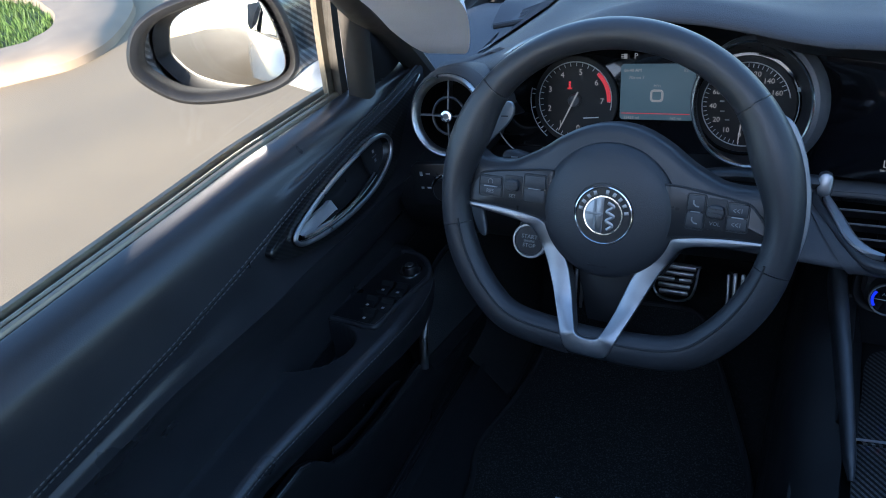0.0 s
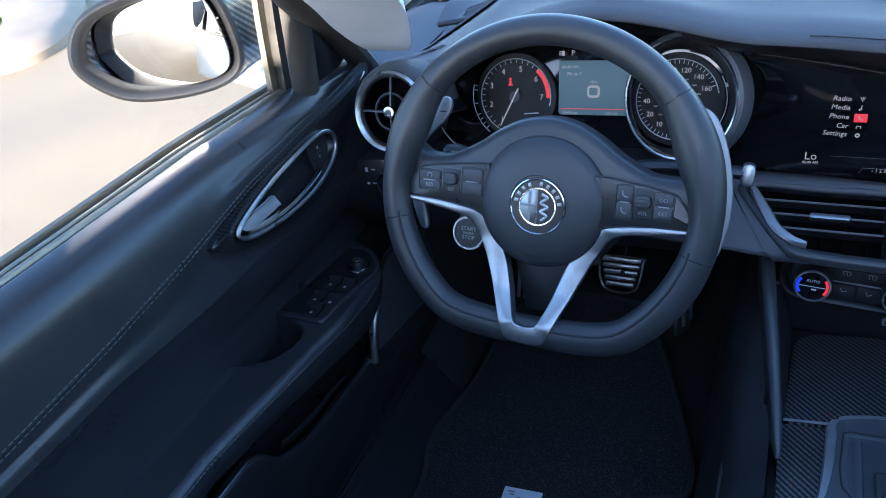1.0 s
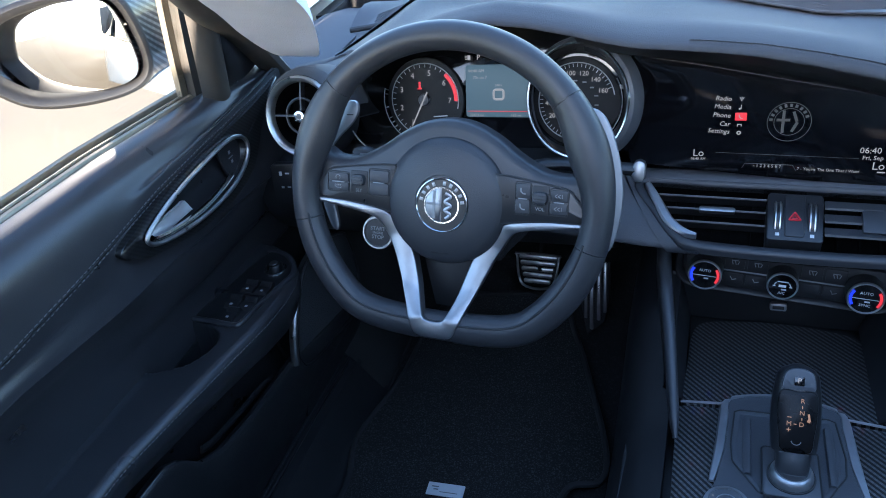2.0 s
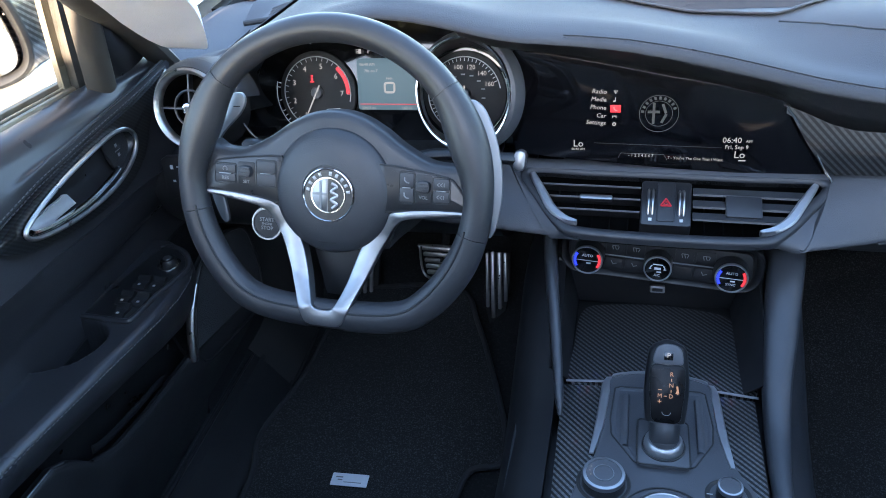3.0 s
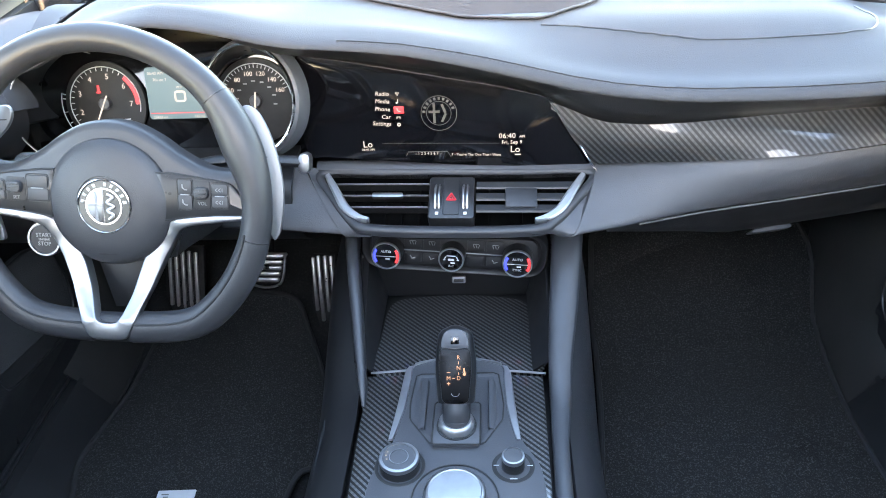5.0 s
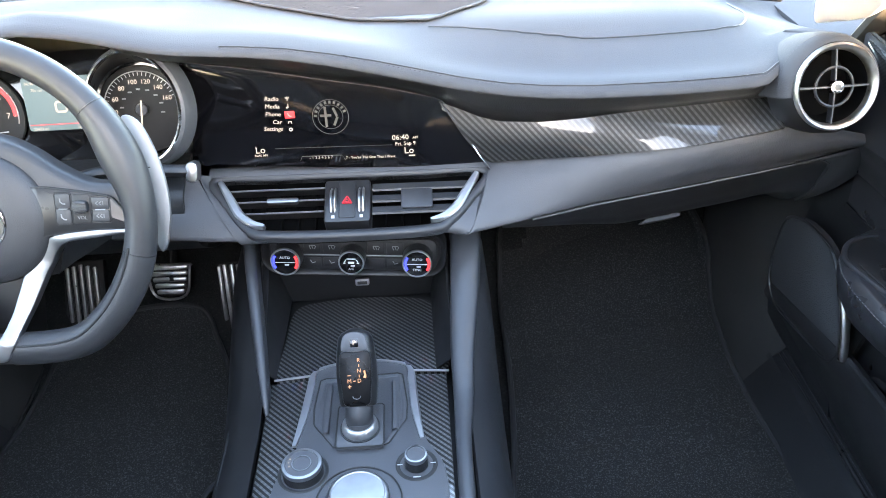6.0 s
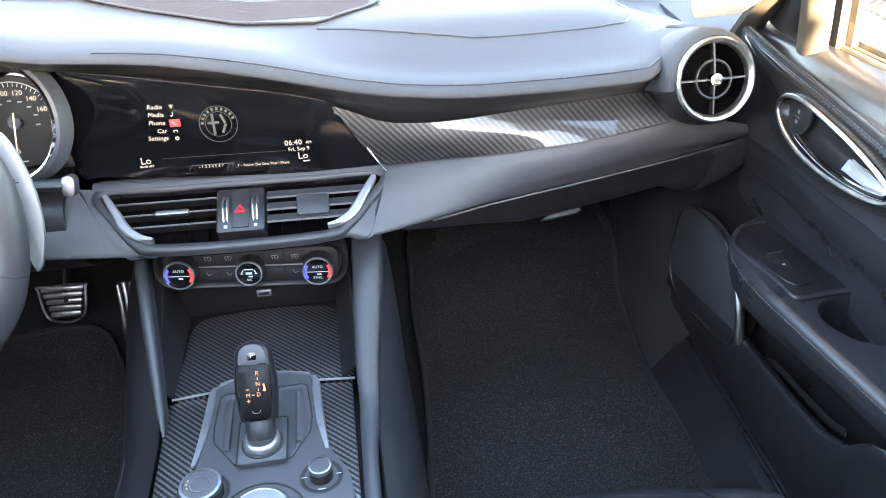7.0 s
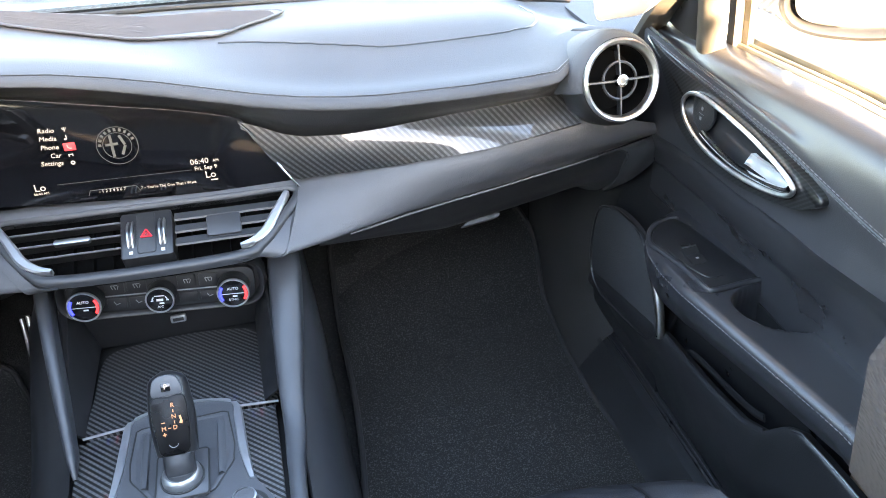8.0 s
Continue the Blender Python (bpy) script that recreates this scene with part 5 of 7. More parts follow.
# ---------------------------------------------------------------- steering column
col = thing("steering_column", (-0.356, 0.02, 0.60), "black steering column shroud with stalks and long metal shift paddles", "steering column")
wm = axes((-0.355, -0.159, 0.696), (1, -0.008, 0), (0, 0.4113, 0.9115))
part("shroud", sweep([wm @ Vector(p) for p in ((0, 0.0, -0.03), (0, 0.004, -0.07), (0, 0.006, -0.13), (0, 0.012, -0.22))], [(-0.070, -0.02), (-0.055, 0.006), (0.0, 0.012), (0.055, 0.006), (0.070, -0.02), (0.055, -0.06), (0.0, -0.068), (-0.055, -0.06)], (0, 0.41, 0.91)), HARD, col, sharp=60)
for s, tip in ((-1, (-0.475, -0.07, 0.711)), (1, (-0.176, -0.050, 0.687))):
    st = part("stalk", sweep(spline([(-0.356 + s * 0.05, -0.075, 0.69), (-0.356 + s * 0.10, -0.066, 0.70), tip, (tip[0] + s * 0.015, tip[1] + 0.002, tip[2] - 0.002)], 14), round_profile(0.010, 0.007, 12), (0, 0.3, 0.95)), HARD, col)
    if s > 0:
        part("stalk_end", box(axes((tip[0] + 0.012, tip[1], tip[2] - 0.002), (1, 0, -0.1), (0, 0.4, 0.9)), 0.014, 0.024, 0.018, 0.003), SATIN, st, "pale stalk end")
    else:
        part("stalk_mark", bars(axes((tip[0] - 0.002, tip[1] - 0.0105, tip[2] + 0.003), (1, 0, 0), (0, 0.3, 0.95)), [(0, 0, 0, 0.008, 0.003)], 0.008, 0.003), DIMINK, st)
for s in (-1, 1):
    out = [(0.143, 0.100), (0.150, 0.105), (0.163, 0.095), (0.175, 0.066), (0.182, 0.030), (0.182, 0.0), (0.1783, -0.020), (0.174, -0.036), (0.167, -0.040), (0.160, -0.010), (0.161, 0.020), (0.157, 0.055), (0.148, 0.085)] if s > 0 else \
          [(0.1160, 0.111), (0.1280, 0.110), (0.1332, 0.100), (0.138, 0.087), (0.1502, 0.071), (0.158, 0.055), (0.165, 0.020), (0.162, -0.007), (0.154, -0.030), (0.1475, -0.038), (0.1419, -0.0335), (0.1465, -0.007), (0.151, 0.020), (0.1495, 0.0535), (0.1376, 0.071), (0.1203, 0.087), (0.1125, 0.101)]
    part("shift_paddle", plate(wm @ pose(0, 0, -0.034), smooth_outline([(s * x, y) for x, y in out][::s], 60), 0.005, 0.0015), PADDLE, col, "long bare aluminium shift paddle")
    part("paddle_sign", bars(wm @ pose(s * (0.1225 if s < 0 else 0.164), 0.096 if s < 0 else 0.050, -0.0336), [(0, 0, 0, 0.008, 0.0012)] + ([(0, 0, 90, 0.008, 0.0012)] if s > 0 else []), 0.008, 0.001), SATINBLK, col)

# ---------------------------------------------------------------- steering wheel
wm = wm @ pose(0, 0, 0, 0, 0, -2.9)      # the wheel stands turned slightly to the right
sw = thing("steering_wheel", wm.translation, "black leather flat-bottomed steering wheel with satin spokes and round hub", "steering wheel")


def rim_centre(a):
    """The rim's middle line: a circle flattened at its foot."""
    r, cv = 0.1640 - 0.0040 * math.exp(-((abs(a) - radians(68)) / radians(15)) ** 2), 0.0140
    u, v = r * math.sin(a), cv + r * math.cos(a)
    flat = -0.133
    if v < flat + 0.022:
        d = flat + 0.022 - v
        v = flat + 0.022 - 0.022 * (1 - math.exp(-d / 0.022))
    return u, v


def rim_radius(a):
    """Half the rim's width and depth, with thumb swells at ten and two."""
    swell = math.exp(-((abs(a) - radians(68)) / radians(15)) ** 2)
    low = min(1.0, max(0.0, (abs(a) - radians(92)) / radians(22)))
    return 0.0150 + 0.0058 * swell + 0.0026 * low, 0.0155 + 0.002 * swell




def rim_piece(a0, a1, grow=0.0, n=40):
    rings = []
    for a in np.linspace(a0, a1, n):
        u, v = rim_centre(a)
        u2, v2 = rim_centre(a + 0.01)
        u1, v1 = rim_centre(a - 0.01)
        tu, tv = u2 - u1, v2 - v1
        k = math.hypot(tu, tv)
        nu, nv = -tv / k, tu / k
        w, h = rim_radius(a)
        w, h = w + grow, h + grow
        rings.append([wm @ Vector((u + nu * w * math.cos(b), v + nv * w * math.cos(b), h * math.sin(b))) for b in np.linspace(0, 2 * math.pi, 20, endpoint=False)])
    return rings


SEAM = radians(49)
LOW = radians(98)
FOOT = math.pi - 0.13
part("rim_top", grid(rim_piece(-SEAM, SEAM, 0.0, 56), loop_v=True, caps=True), WHEEL, sw, "smooth leather rim top", sharp=60)
for s in (-1, 1):
    part("rim_grip", grid(rim_piece(s * (SEAM + 0.004), s * (LOW + 0.1), 0.0002, 30), loop_v=True, caps=True), WHEEL, sw, "leather grip with thumb swell", sharp=60)
    part("rim_lower", grid(rim_piece(s * (LOW + 0.104), s * FOOT, 0.0, 50), loop_v=True, caps=True), WHEEL, sw, sharp=60)
    for a in (SEAM + 0.002,):
        u, v = rim_centre(s * a)
        part("rim_seam", tube([wm @ Vector(p) for p in [(u + math.sin(s * a) * 0.0152 * math.cos(b), v + math.cos(a) * 0.0152 * math.cos(b), 0.0161 * math.sin(b)) for b in np.linspace(0, 2 * math.pi, 30, endpoint=False)]], 0.0007, up=(0.7, 0, 0.7), closed=True, segs=5), SATINBLK, sw)
    groove = []
    for a in np.linspace(LOW + 0.06, FOOT - 0.03, 40):
        u, v = rim_centre(s * a)
        k = 0.0075
        un, vn = -u / math.hypot(u, v), -v / math.hypot(u, v)
        groove.append(wm @ Vector((u + un * k, v + vn * k, 0.0148)))
    part("rim_groove", tube(groove, 0.0013, segs=6), RUBBER, sw, "dark sewn groove along the rim")
part("rim_foot", grid(rim_piece(FOOT + 0.001, 2 * math.pi - FOOT - 0.001, -0.0012, 14), loop_v=True, caps=True), WHEEL, sw, sharp=60)


wf, wh = wm @ pose(0, 0, -0.0135), wm @ pose(0, 0, -0.029)
half = [(0.0, 0.0945), (0.0275, 0.0900), (0.053, 0.0775), (0.073, 0.0635), (0.092, 0.0530), (0.110, 0.0460), (0.135, 0.0455), (0.150, 0.053), (0.160, 0.040), (0.161, 0.020), (0.156, 0.004), (0.115, 0.004), (0.080, 0.002), (0.060, -0.010), (0.035, -0.035)]
cover = smooth_outline([(-x, y) for x, y in half[1:]][::-1] + half, 90)
part("hub_cover", plate(wf @ pose(0, 0, 0.006), cover[::-1], 0.030, 0.010), WHEEL, sw, "leather-covered upper spokes and hub cover", sharp=60)
# padded arms from hub to rim
for s in (-1, 1):
    pod = [(0.055, 0.0425), (0.070, 0.0420), (0.109, 0.0372), (0.130, 0.0335), (0.1355, 0.0310), (0.1455, 0.0195), (0.1575, 0.0020), (0.150, -0.0008), (0.118, -0.0012), (0.085, -0.0045), (0.056, -0.010)]
    fine = []
    for k in range(len(pod)):
        a, c = np.array(pod[k]), np.array(pod[(k + 1) % len(pod)])
        fine += [tuple((a + (c - a) * f) * np.array([s, 1])) for f in (0.08, 0.5, 0.92)]
    pd = part("button_pod", plate(wf @ pose(0, 0, 0.0125), fine[::-s], 0.02, 0.0016), SATINBLK, sw, "satin black button pod", sharp=50)
    part("pod_edge", tube(at(wf @ pose(0, 0, 0.0118), [(x, y, 0) for x, y in fine]), 0.0009, up=tuple(wm.col[2].xyz), closed=True, segs=5), RUBBER, pd)
    # three cells: stacked keys, a rocker, stacked keys
    cells = ((0.111, 0.136, 0.0085, 0.0290), (0.0625, 0.0855, 0.0075, 0.0355)) if s < 0 else ((0.079, 0.0942, 0.0040, 0.0362), (0.1152, 0.1325, 0.0065, 0.0325))
    for x0, x1, y0, y1 in cells:
        ym = (y0 + y1) / 2
        part("cell_line", tube(at(wf @ pose(s * (x0 + x1) / 2, ym, 0.0126), [(x, y, 0) for x, y in rounded(x1 - x0 + 0.0016, y1 - y0 + 0.0016, 0.0025, 3)]), 0.0006, up=tuple(wm.col[2].xyz), closed=True, segs=5), RUBBER, pd)
        part("key_ridge", plate(wf @ pose(s * (x0 + x1) / 2, ym, 0.0146), rounded((x1 - x0) * 0.6, 0.0011, 0.0005, 2), 0.002, 0.0003), SATIN, pd)
        for k, yc in enumerate(((ym + y1) / 2, (ym + y0) / 2)):
            bb = part("button", plate(wf @ pose(s * (x0 + x1) / 2, yc, 0.0138), rounded(x1 - x0, (y1 - y0) / 2 - 0.0008, 0.0020, 3), 0.003, 0.0008), PAD, pd)
            mk = wf @ pose(s * (x0 + x1) / 2, yc, 0.0141)
            if s < 0 and x0 > 0.1:
                if k:
                    letters("button_word", "RES", 0.0056, mk, DIMINK, bb)
                else:
                    part("button_mark", tube([mk @ Vector((0.0026 * math.cos(a), 0.0026 * math.sin(a), 0)) for a in np.linspace(radians(-40), radians(220), 14)], 0.0004, segs=4), DIMINK, bb)
            elif s > 0 and x0 < 0.1:
                part("button_mark", sweep([mk @ Vector(p) for p in ((-0.0024, 0.003, 0), (-0.0022, -0.0005, 0), (0.0, -0.0026, 0), (0.0028, -0.0028, 0))], round_profile(0.0007, 0.0003, 6), tuple(wm.col[2].xyz)), DIMINK, bb)
            elif s > 0:
                part("button_mark", bars(mk, [(-0.0032, 0.001, 35, 0.003, 0.0006), (-0.0032, -0.001, -35, 0.003, 0.0006), (0.0002, 0.001, 35, 0.003, 0.0006), (0.0002, -0.001, -35, 0.003, 0.0006), (0.0030, 0, 90, 0.004, 0.0006)], 0.003, 0.0006), DIMINK, bb)
    xm = 0.0982 if s < 0 else 0.1048
    part("rocker_well", plate(wf @ pose(s * xm, 0.0200, 0.0130), rounded(0.0205 if s < 0 else 0.0175, 0.0255 if s < 0 else 0.0300, 0.002, 3), 0.002, 0.0005), POD, pd)
    rk = part("rocker", box(wf @ pose(s * xm, 0.0225, 0.0150), 0.0155, 0.0130, 0.008, 0.0022), PAD, pd, "ribbed rocker switch")
    for k in range(3):
        part("rocker_rib", plate(wf @ pose(s * xm, 0.0225 + 0.0034 * (k - 1), 0.0195), rounded(0.0130, 0.0013, 0.0005, 2), 0.0015, 0.0003), SATINBLK, rk)
    letters("rocker_word", "SET" if s < 0 else "VOL", 0.0050, wf @ pose(s * xm, 0.0110, 0.0134), DIMINK, pd)
# satin spoke trim: a thin wing under each pod that turns down into a leg; both legs rise onto the rim at the foot
UPPER = [(0.158, 0.0), (0.138, -0.0007), (0.118, -0.0015), (0.097, -0.0035), (0.082, -0.0058), (0.070, -0.0090), (0.058, -0.018), (0.046, -0.034), (0.035, -0.052), (0.0275, -0.074), (0.0215, -0.094), (0.0160, -0.109), (0.0115, -0.1175), (0.006, -0.1200), (0.0, -0.1205)]
OUTER = [(0.158, -0.0048), (0.138, -0.0070), (0.118, -0.0097), (0.099, -0.0124), (0.087, -0.0148), (0.079, -0.0185), (0.072, -0.026), (0.065, -0.038), (0.0585, -0.0495), (0.050, -0.069), (0.042, -0.088), (0.0335, -0.108), (0.0270, -0.125), (0.0190, -0.1375), (0.0, -0.1390)]
LIFT = curve_of([(-0.14, 0.0168), (-0.118, 0.0172), (-0.105, 0.0100), (-0.085, 0.0), (-0.06, -0.006), (-0.035, -0.009), (-0.018, -0.006), (-0.009, -0.001), (0.01, -0.0003)])
for s in (-1, 1):
    rows = []
    for a, c in zip(spline(UPPER, 57), spline(OUTER, 57)):
        d = (c - a) / np.linalg.norm(c - a)
        z = LIFT((a[1] + c[1]) / 2)
        w = np.linalg.norm(c - a)
        b = min(0.0016, w * 0.3)
        rows.append([wm @ Vector((s * (a[0] + d[0] * q), a[1] + d[1] * q, z + h)) for q, h in ((0, -0.014), (0, -b * 0.8), (b * 0.35, -b * 0.2), (b, 0.0), (w * 0.5, 0.0007), (w - b, 0.0), (w - b * 0.35, -b * 0.2), (w, -b * 0.8), (w, -0.014))])
    part("spoke_trim", grid(rows, loop_v=True, caps=True), SATIN, sw, "satin aluminium spoke trim", sharp=60)
# dark web between the legs
part("spoke_web", plate(wm @ pose(0, 0, -0.030), [(-0.036, -0.040), (-0.014, -0.116), (0.014, -0.116), (0.036, -0.040)], 0.006, 0.001), POD, sw)
# hub
part("hub_shell", lathe(wh @ pose(0.002, 0.009, 0), [(0.0705, -0.02), (0.0705, 0.008), (0.0700, 0.015), (0.0690, 0.018), (0.0680, 0.016)], 64), WHEEL, sw, "leather-look hub shell")
hub = part("hub_pad", lathe(wh @ pose(0.002, 0.008, 0), [(0.0682, 0.012), (0.0682, 0.022), (0.066, 0.0265), (0.058, 0.031), (0.045, 0.0345), (0.030, 0.0362), (0.0295, 0.0352), (0.0, 0.0352)], 72), PAD, sw, "smooth domed airbag pad")
part("hub_print", bars(wh @ pose(0, -0.047, 0.0318) @ pose(0, 0, 0, 12, 0, 0), [(0, 0, 0, 0.020, 0.002)], 0.02, 0.002), SATINBLK, hub)
em = wh @ pose(0.002, 0.006, 0.0357)
emb = part("emblem", lathe(em, [(0.0290, 0), (0.0290, 0.0012), (0.0275, 0.0018), (0.0268, 0.0010), (0.0, 0.0010)], 56), SATINBLK, sw, "round black and silver hub emblem")
part("emblem_rim", lathe(em, [(0.0292, 0.0004), (0.0290, 0.0017), (0.0280, 0.0021), (0.0272, 0.0014)], 56), CHROME, emb)
part("emblem_ring", lathe(em, [(0.0195, 0.0009), (0.0195, 0.0017), (0.0182, 0.0017), (0.0182, 0.0009)], 48), CHROME, emb)
part("emblem_marks", bars(em @ pose(0, 0, 0.0015), [(0.0232 * math.cos(radians(a)), 0.0232 * math.sin(radians(a)), a - 90, 0.0032, 0.0042) for a in (168, 150, 132, 114, 84, 66, 48, 30, 12)], 0.003, 0.004), SATIN, emb)
part("emblem_disc", plate(em @ pose(0, 0, 0.0013), [(0.0182 * math.cos(a), 0.0182 * math.sin(a)) for a in np.linspace(math.pi / 2, 1.5 * math.pi, 24)], 0.0005, 0.0001), SATIN, emb)
part("emblem_cross", bars(em @ pose(0, 0, 0.0018), [(-0.0085, 0, 0, 0.0028, 0.030), (-0.0090, 0.001, 0, 0.017, 0.0028)], 0.003, 0.03), DIMINK, emb)
part("emblem_wave", sweep(spline([em @ Vector(p) for p in ((0.004, 0.013, 0.002), (0.010, 0.0095, 0.002), (0.004, 0.004, 0.002), (0.0105, 0.0, 0.002), (0.004, -0.005, 0.002), (0.010, -0.009, 0.002), (0.005, -0.014, 0.002))], 40), round_profile(0.0018, 0.0006, 6), tuple(wm.col[2].xyz)), SATIN, emb)
# start button on the lower left of the wheel
sb = wm @ pose(-0.0802, -0.0371, -0.020)
stb = part("start_button", lathe(sb, [(0.0195, -0.012), (0.0195, 0.005), (0.0185, 0.008), (0.0165, 0.008), (0.0160, 0.0055)], 44), SATIN, sw, "metal-ringed engine start button")
part("button_face", lathe(sb, [(0.0162, 0.004), (0.0158, 0.0065), (0.0, 0.007)], 40), POD, stb)
letters("start_word", "START", 0.0062, sb @ pose(0, 0.0045, 0.0072), DIMINK, stb)
letters("engine_word", "ENGINE", 0.0036, sb @ pose(0, -0.0003, 0.0072), DIMINK, stb)
letters("stop_word", "STOP", 0.0062, sb @ pose(0, -0.0052, 0.0072), DIMINK, stb)
part("button_mount", plate(wm @ pose(-0.071, -0.027, -0.026), smooth_outline([(-0.024, -0.018), (0.02, -0.022), (0.03, 0.01), (0.02, 0.028), (-0.02, 0.026)], 30), 0.016, 0.002), HARD, sw)

# ---------------------------------------------------------------- centre console
con = thing("centre_console", (0, -0.25, 0.38), "dark centre console with carbon panels and grey side rails", "centre console")


def deck(y):
    return 0.402 - 0.09 * (y - 0.02)


for s in (-1, 1):
    path = spline([(0.153, 0.045, 0.530), (0.152, 0.012, 0.522), (0.144, -0.06, 0.482), (0.136, -0.13, 0.447), (0.133, -0.185, 0.428), (0.127, -0.27, 0.432), (0.124, -0.45, 0.446), (0.12, -0.75, 0.46)] if s > 0 else [(-0.142, 0.045, 0.530), (-0.139, 0.012, 0.522), (-0.128, -0.06, 0.490), (-0.117, -0.13, 0.455), (-0.110, -0.175, 0.430), (-0.108, -0.19, 0.420)], 40)
    hw = 0.007 if s < 0 else 0.0185
    prof = [(-hw, -0.03), (-hw, 0.000), (-hw * 0.8, 0.006), (0.0, 0.009), (hw * 0.8, 0.006), (hw, 0.000), (hw, -0.03)]
    taper = np.clip(np.interp(path[:, 1], [-0.26, -0.15, -0.07, 0.01], [0.48, 0.75, 1.0, 1.12]), 0.3, 1.2) if s > 0 else np.interp(path[:, 1], [-0.19, -0.17, -0.10, 0.02], [0.35, 0.75, 1.0, 1.25])
    part("side_rail", sweep(path, prof, scale=taper), RAIL, con, "soft grey side rail", sharp=60)
    side = [[(s * x, y, z) for x, z in ((0.118 if s < 0 else 0.138, r - 0.012), (0.160, r - 0.035), (0.182, r - 0.09), (0.198, 0.20), (0.212, 0.07))] for y, r in ((0.10, 0.52), (0.03, 0.515), (-0.05, 0.475), (-0.13, 0.435), (-0.19, 0.418), (-0.35, 0.425), (-0.75, 0.45))]
    # driver's side panel is darker: its shade is put into the colour
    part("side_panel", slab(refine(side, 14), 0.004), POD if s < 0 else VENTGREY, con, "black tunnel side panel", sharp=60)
    net = smooth_outline([(0.06, 0.42), (0.10, 0.40), (0.085, 0.22), (0.035, 0.158), (0.015, 0.18), (0.03, 0.30)], 40)
    part("mesh_pocket", plate(axes((s * 0.198, 0, 0), (0, s, 0), (-s * 0.10, 0, 1)), [(s * y * s, z) for y, z in net][::1], 0.006, 0.001), MESH, con, "black mesh pocket on the tunnel side")
niche = [[(x, y, z) for y, z in ((0.012, 0.495), (0.040, 0.470), (0.046, 0.44), (0.048, 0.395))] for x in np.linspace(-0.128, 0.128, 9)]
part("niche_back", slab(refine(niche, 10), 0.004), POD, con, "black back wall of the tray niche")
for s in (-1, 1):
    wall = [[(s * (0.104 + 0.022 * g), 0.045 - 0.172 * f, deck(0.045 - 0.172 * f) + g * (0.105 - 0.085 * f)) for g in np.linspace(0, 1, 5)] for f in np.linspace(0, 1, 9)]
    part("niche_side", slab(wall, 0.003), POD, con)
usb = part("usb_socket", plate(axes((0.003, 0.036, 0.4335), (1, 0, 0), (0, 0.25, 0.97)), rounded(0.020, 0.010, 0.002, 2), 0.006, 0.0008), SATIN, con, "metal-rimmed USB socket")
part("socket_hole", plate(axes((0.003, 0.0352, 0.4335), (1, 0, 0), (0, 0.25, 0.97)), rounded(0.014, 0.0045, 0.0006, 1), 0.003, 0.0003), RUBBER, usb)
tray_o = [(-0.100, 0.000), (-0.088, 0.028), (-0.05, 0.038), (0.0, 0.042), (0.05, 0.038), (0.094, 0.026), (0.106, -0.002), (0.114, -0.06), (0.117, -0.125), (0.06, -0.127), (0.0, -0.127), (-0.06, -0.128), (-0.104, -0.129), (-0.102, -0.06)]
dm = axes((0, 0.02, 0.402), (1, 0, 0), (0, 1, -0.09))


def on_deck(x, y, up=0.0):
    return dm @ pose(x, (y - 0.02) * 1.004, up)


tray = [(x, (y - 0.02) * 1.004) for x, y in tray_o]
part("tray_panel", plate(dm @ pose(0, 0, 0.0005), smooth_outline(tray, 70), 0.01, 0.001), CARBON_TRAY, con, "lacquered carbon-fibre tray lid")
for x0, x1 in ((-0.106, -0.056), (0.066, 0.118)):
    part("cross_strip", tube([on_deck(x, -0.133 + 0.012 * (1 - abs(x) / 0.11), 0.003) @ Vector((0, 0, 0)) for x in np.linspace(x0, x1, 8)], 0.0015, segs=6), BRIGHT, con, "thin bright strip across the console")
for s, x0, x1 in ((-1, -0.110, -0.052), (1, 0.064, 0.114)):
    pan = [(x, (y - 0.02) * 1.004) for x, y in ((x0 if s < 0 else x1, -0.137), (x1 if s < 0 else x0, -0.132), (-0.055 if s < 0 else 0.072, -0.245), (-0.078 if s < 0 else 0.100, -0.30), (-0.08 if s < 0 else 0.10, -0.5), (-0.102 if s < 0 else 0.112, -0.5))]
    part("carbon_side_panel", plate(dm, pan if s > 0 else pan, 0.008, 0.0008), CARBON_TRAY, con, "lacquered carbon-fibre console panel")
plate_o = smooth_outline([(x, (y - 0.02) * 1.004) for x, y in ((-0.056, -0.122), (-0.03, -0.106), (0.004, -0.102), (0.04, -0.106), (0.068, -0.120), (0.078, -0.20), (0.084, -0.245), (0.104, -0.29), (0.104, -0.36), (0.08, -0.42), (0.005, -0.44), (-0.07, -0.42), (-0.086, -0.36), (-0.084, -0.30), (-0.064, -0.245), (-0.059, -0.19))], 90)
part("selector_plate", plate(dm @ pose(0, 0, 0.003), plate_o, 0.01, 0.0015), SOFTGREY, con, "grey selector plate")
for s in (-1, 1):
    line = spline([(0.006 + s * 0.002, -0.1035), (0.006 + s * 0.034, -0.1085), (0.006 + s * 0.060, -0.121), (0.006 + s * 0.0635, -0.15), (0.006 + s * 0.067, -0.20), (0.006 + s * 0.074, -0.247)], 26)
    rows = []
    for k, (x, y) in enumerate(line):
        w = 0.0022 + 0.0036 * min(1, max(0, (k - 6) / 8)) * (1 if k < 20 else (26 - k) / 6)
        o = on_deck(x, y, 0.0034)
        d = Vector((1, 0, 0)) if k > 9 else Vector((0.3 * s, -1, 0)).normalized()
        rows.append([o @ (d * (w * a * (s if k > 9 else 1)) + Vector((0, 0, h))) for a, h in ((-1, -0.002), (-0.7, 0.0012), (0.7, 0.0012), (1, -0.002))])
    part("selector_trim", grid(rows, loop_v=True, caps=True), BRIGHT, con, "satin aluminium edge trim", sharp=60)
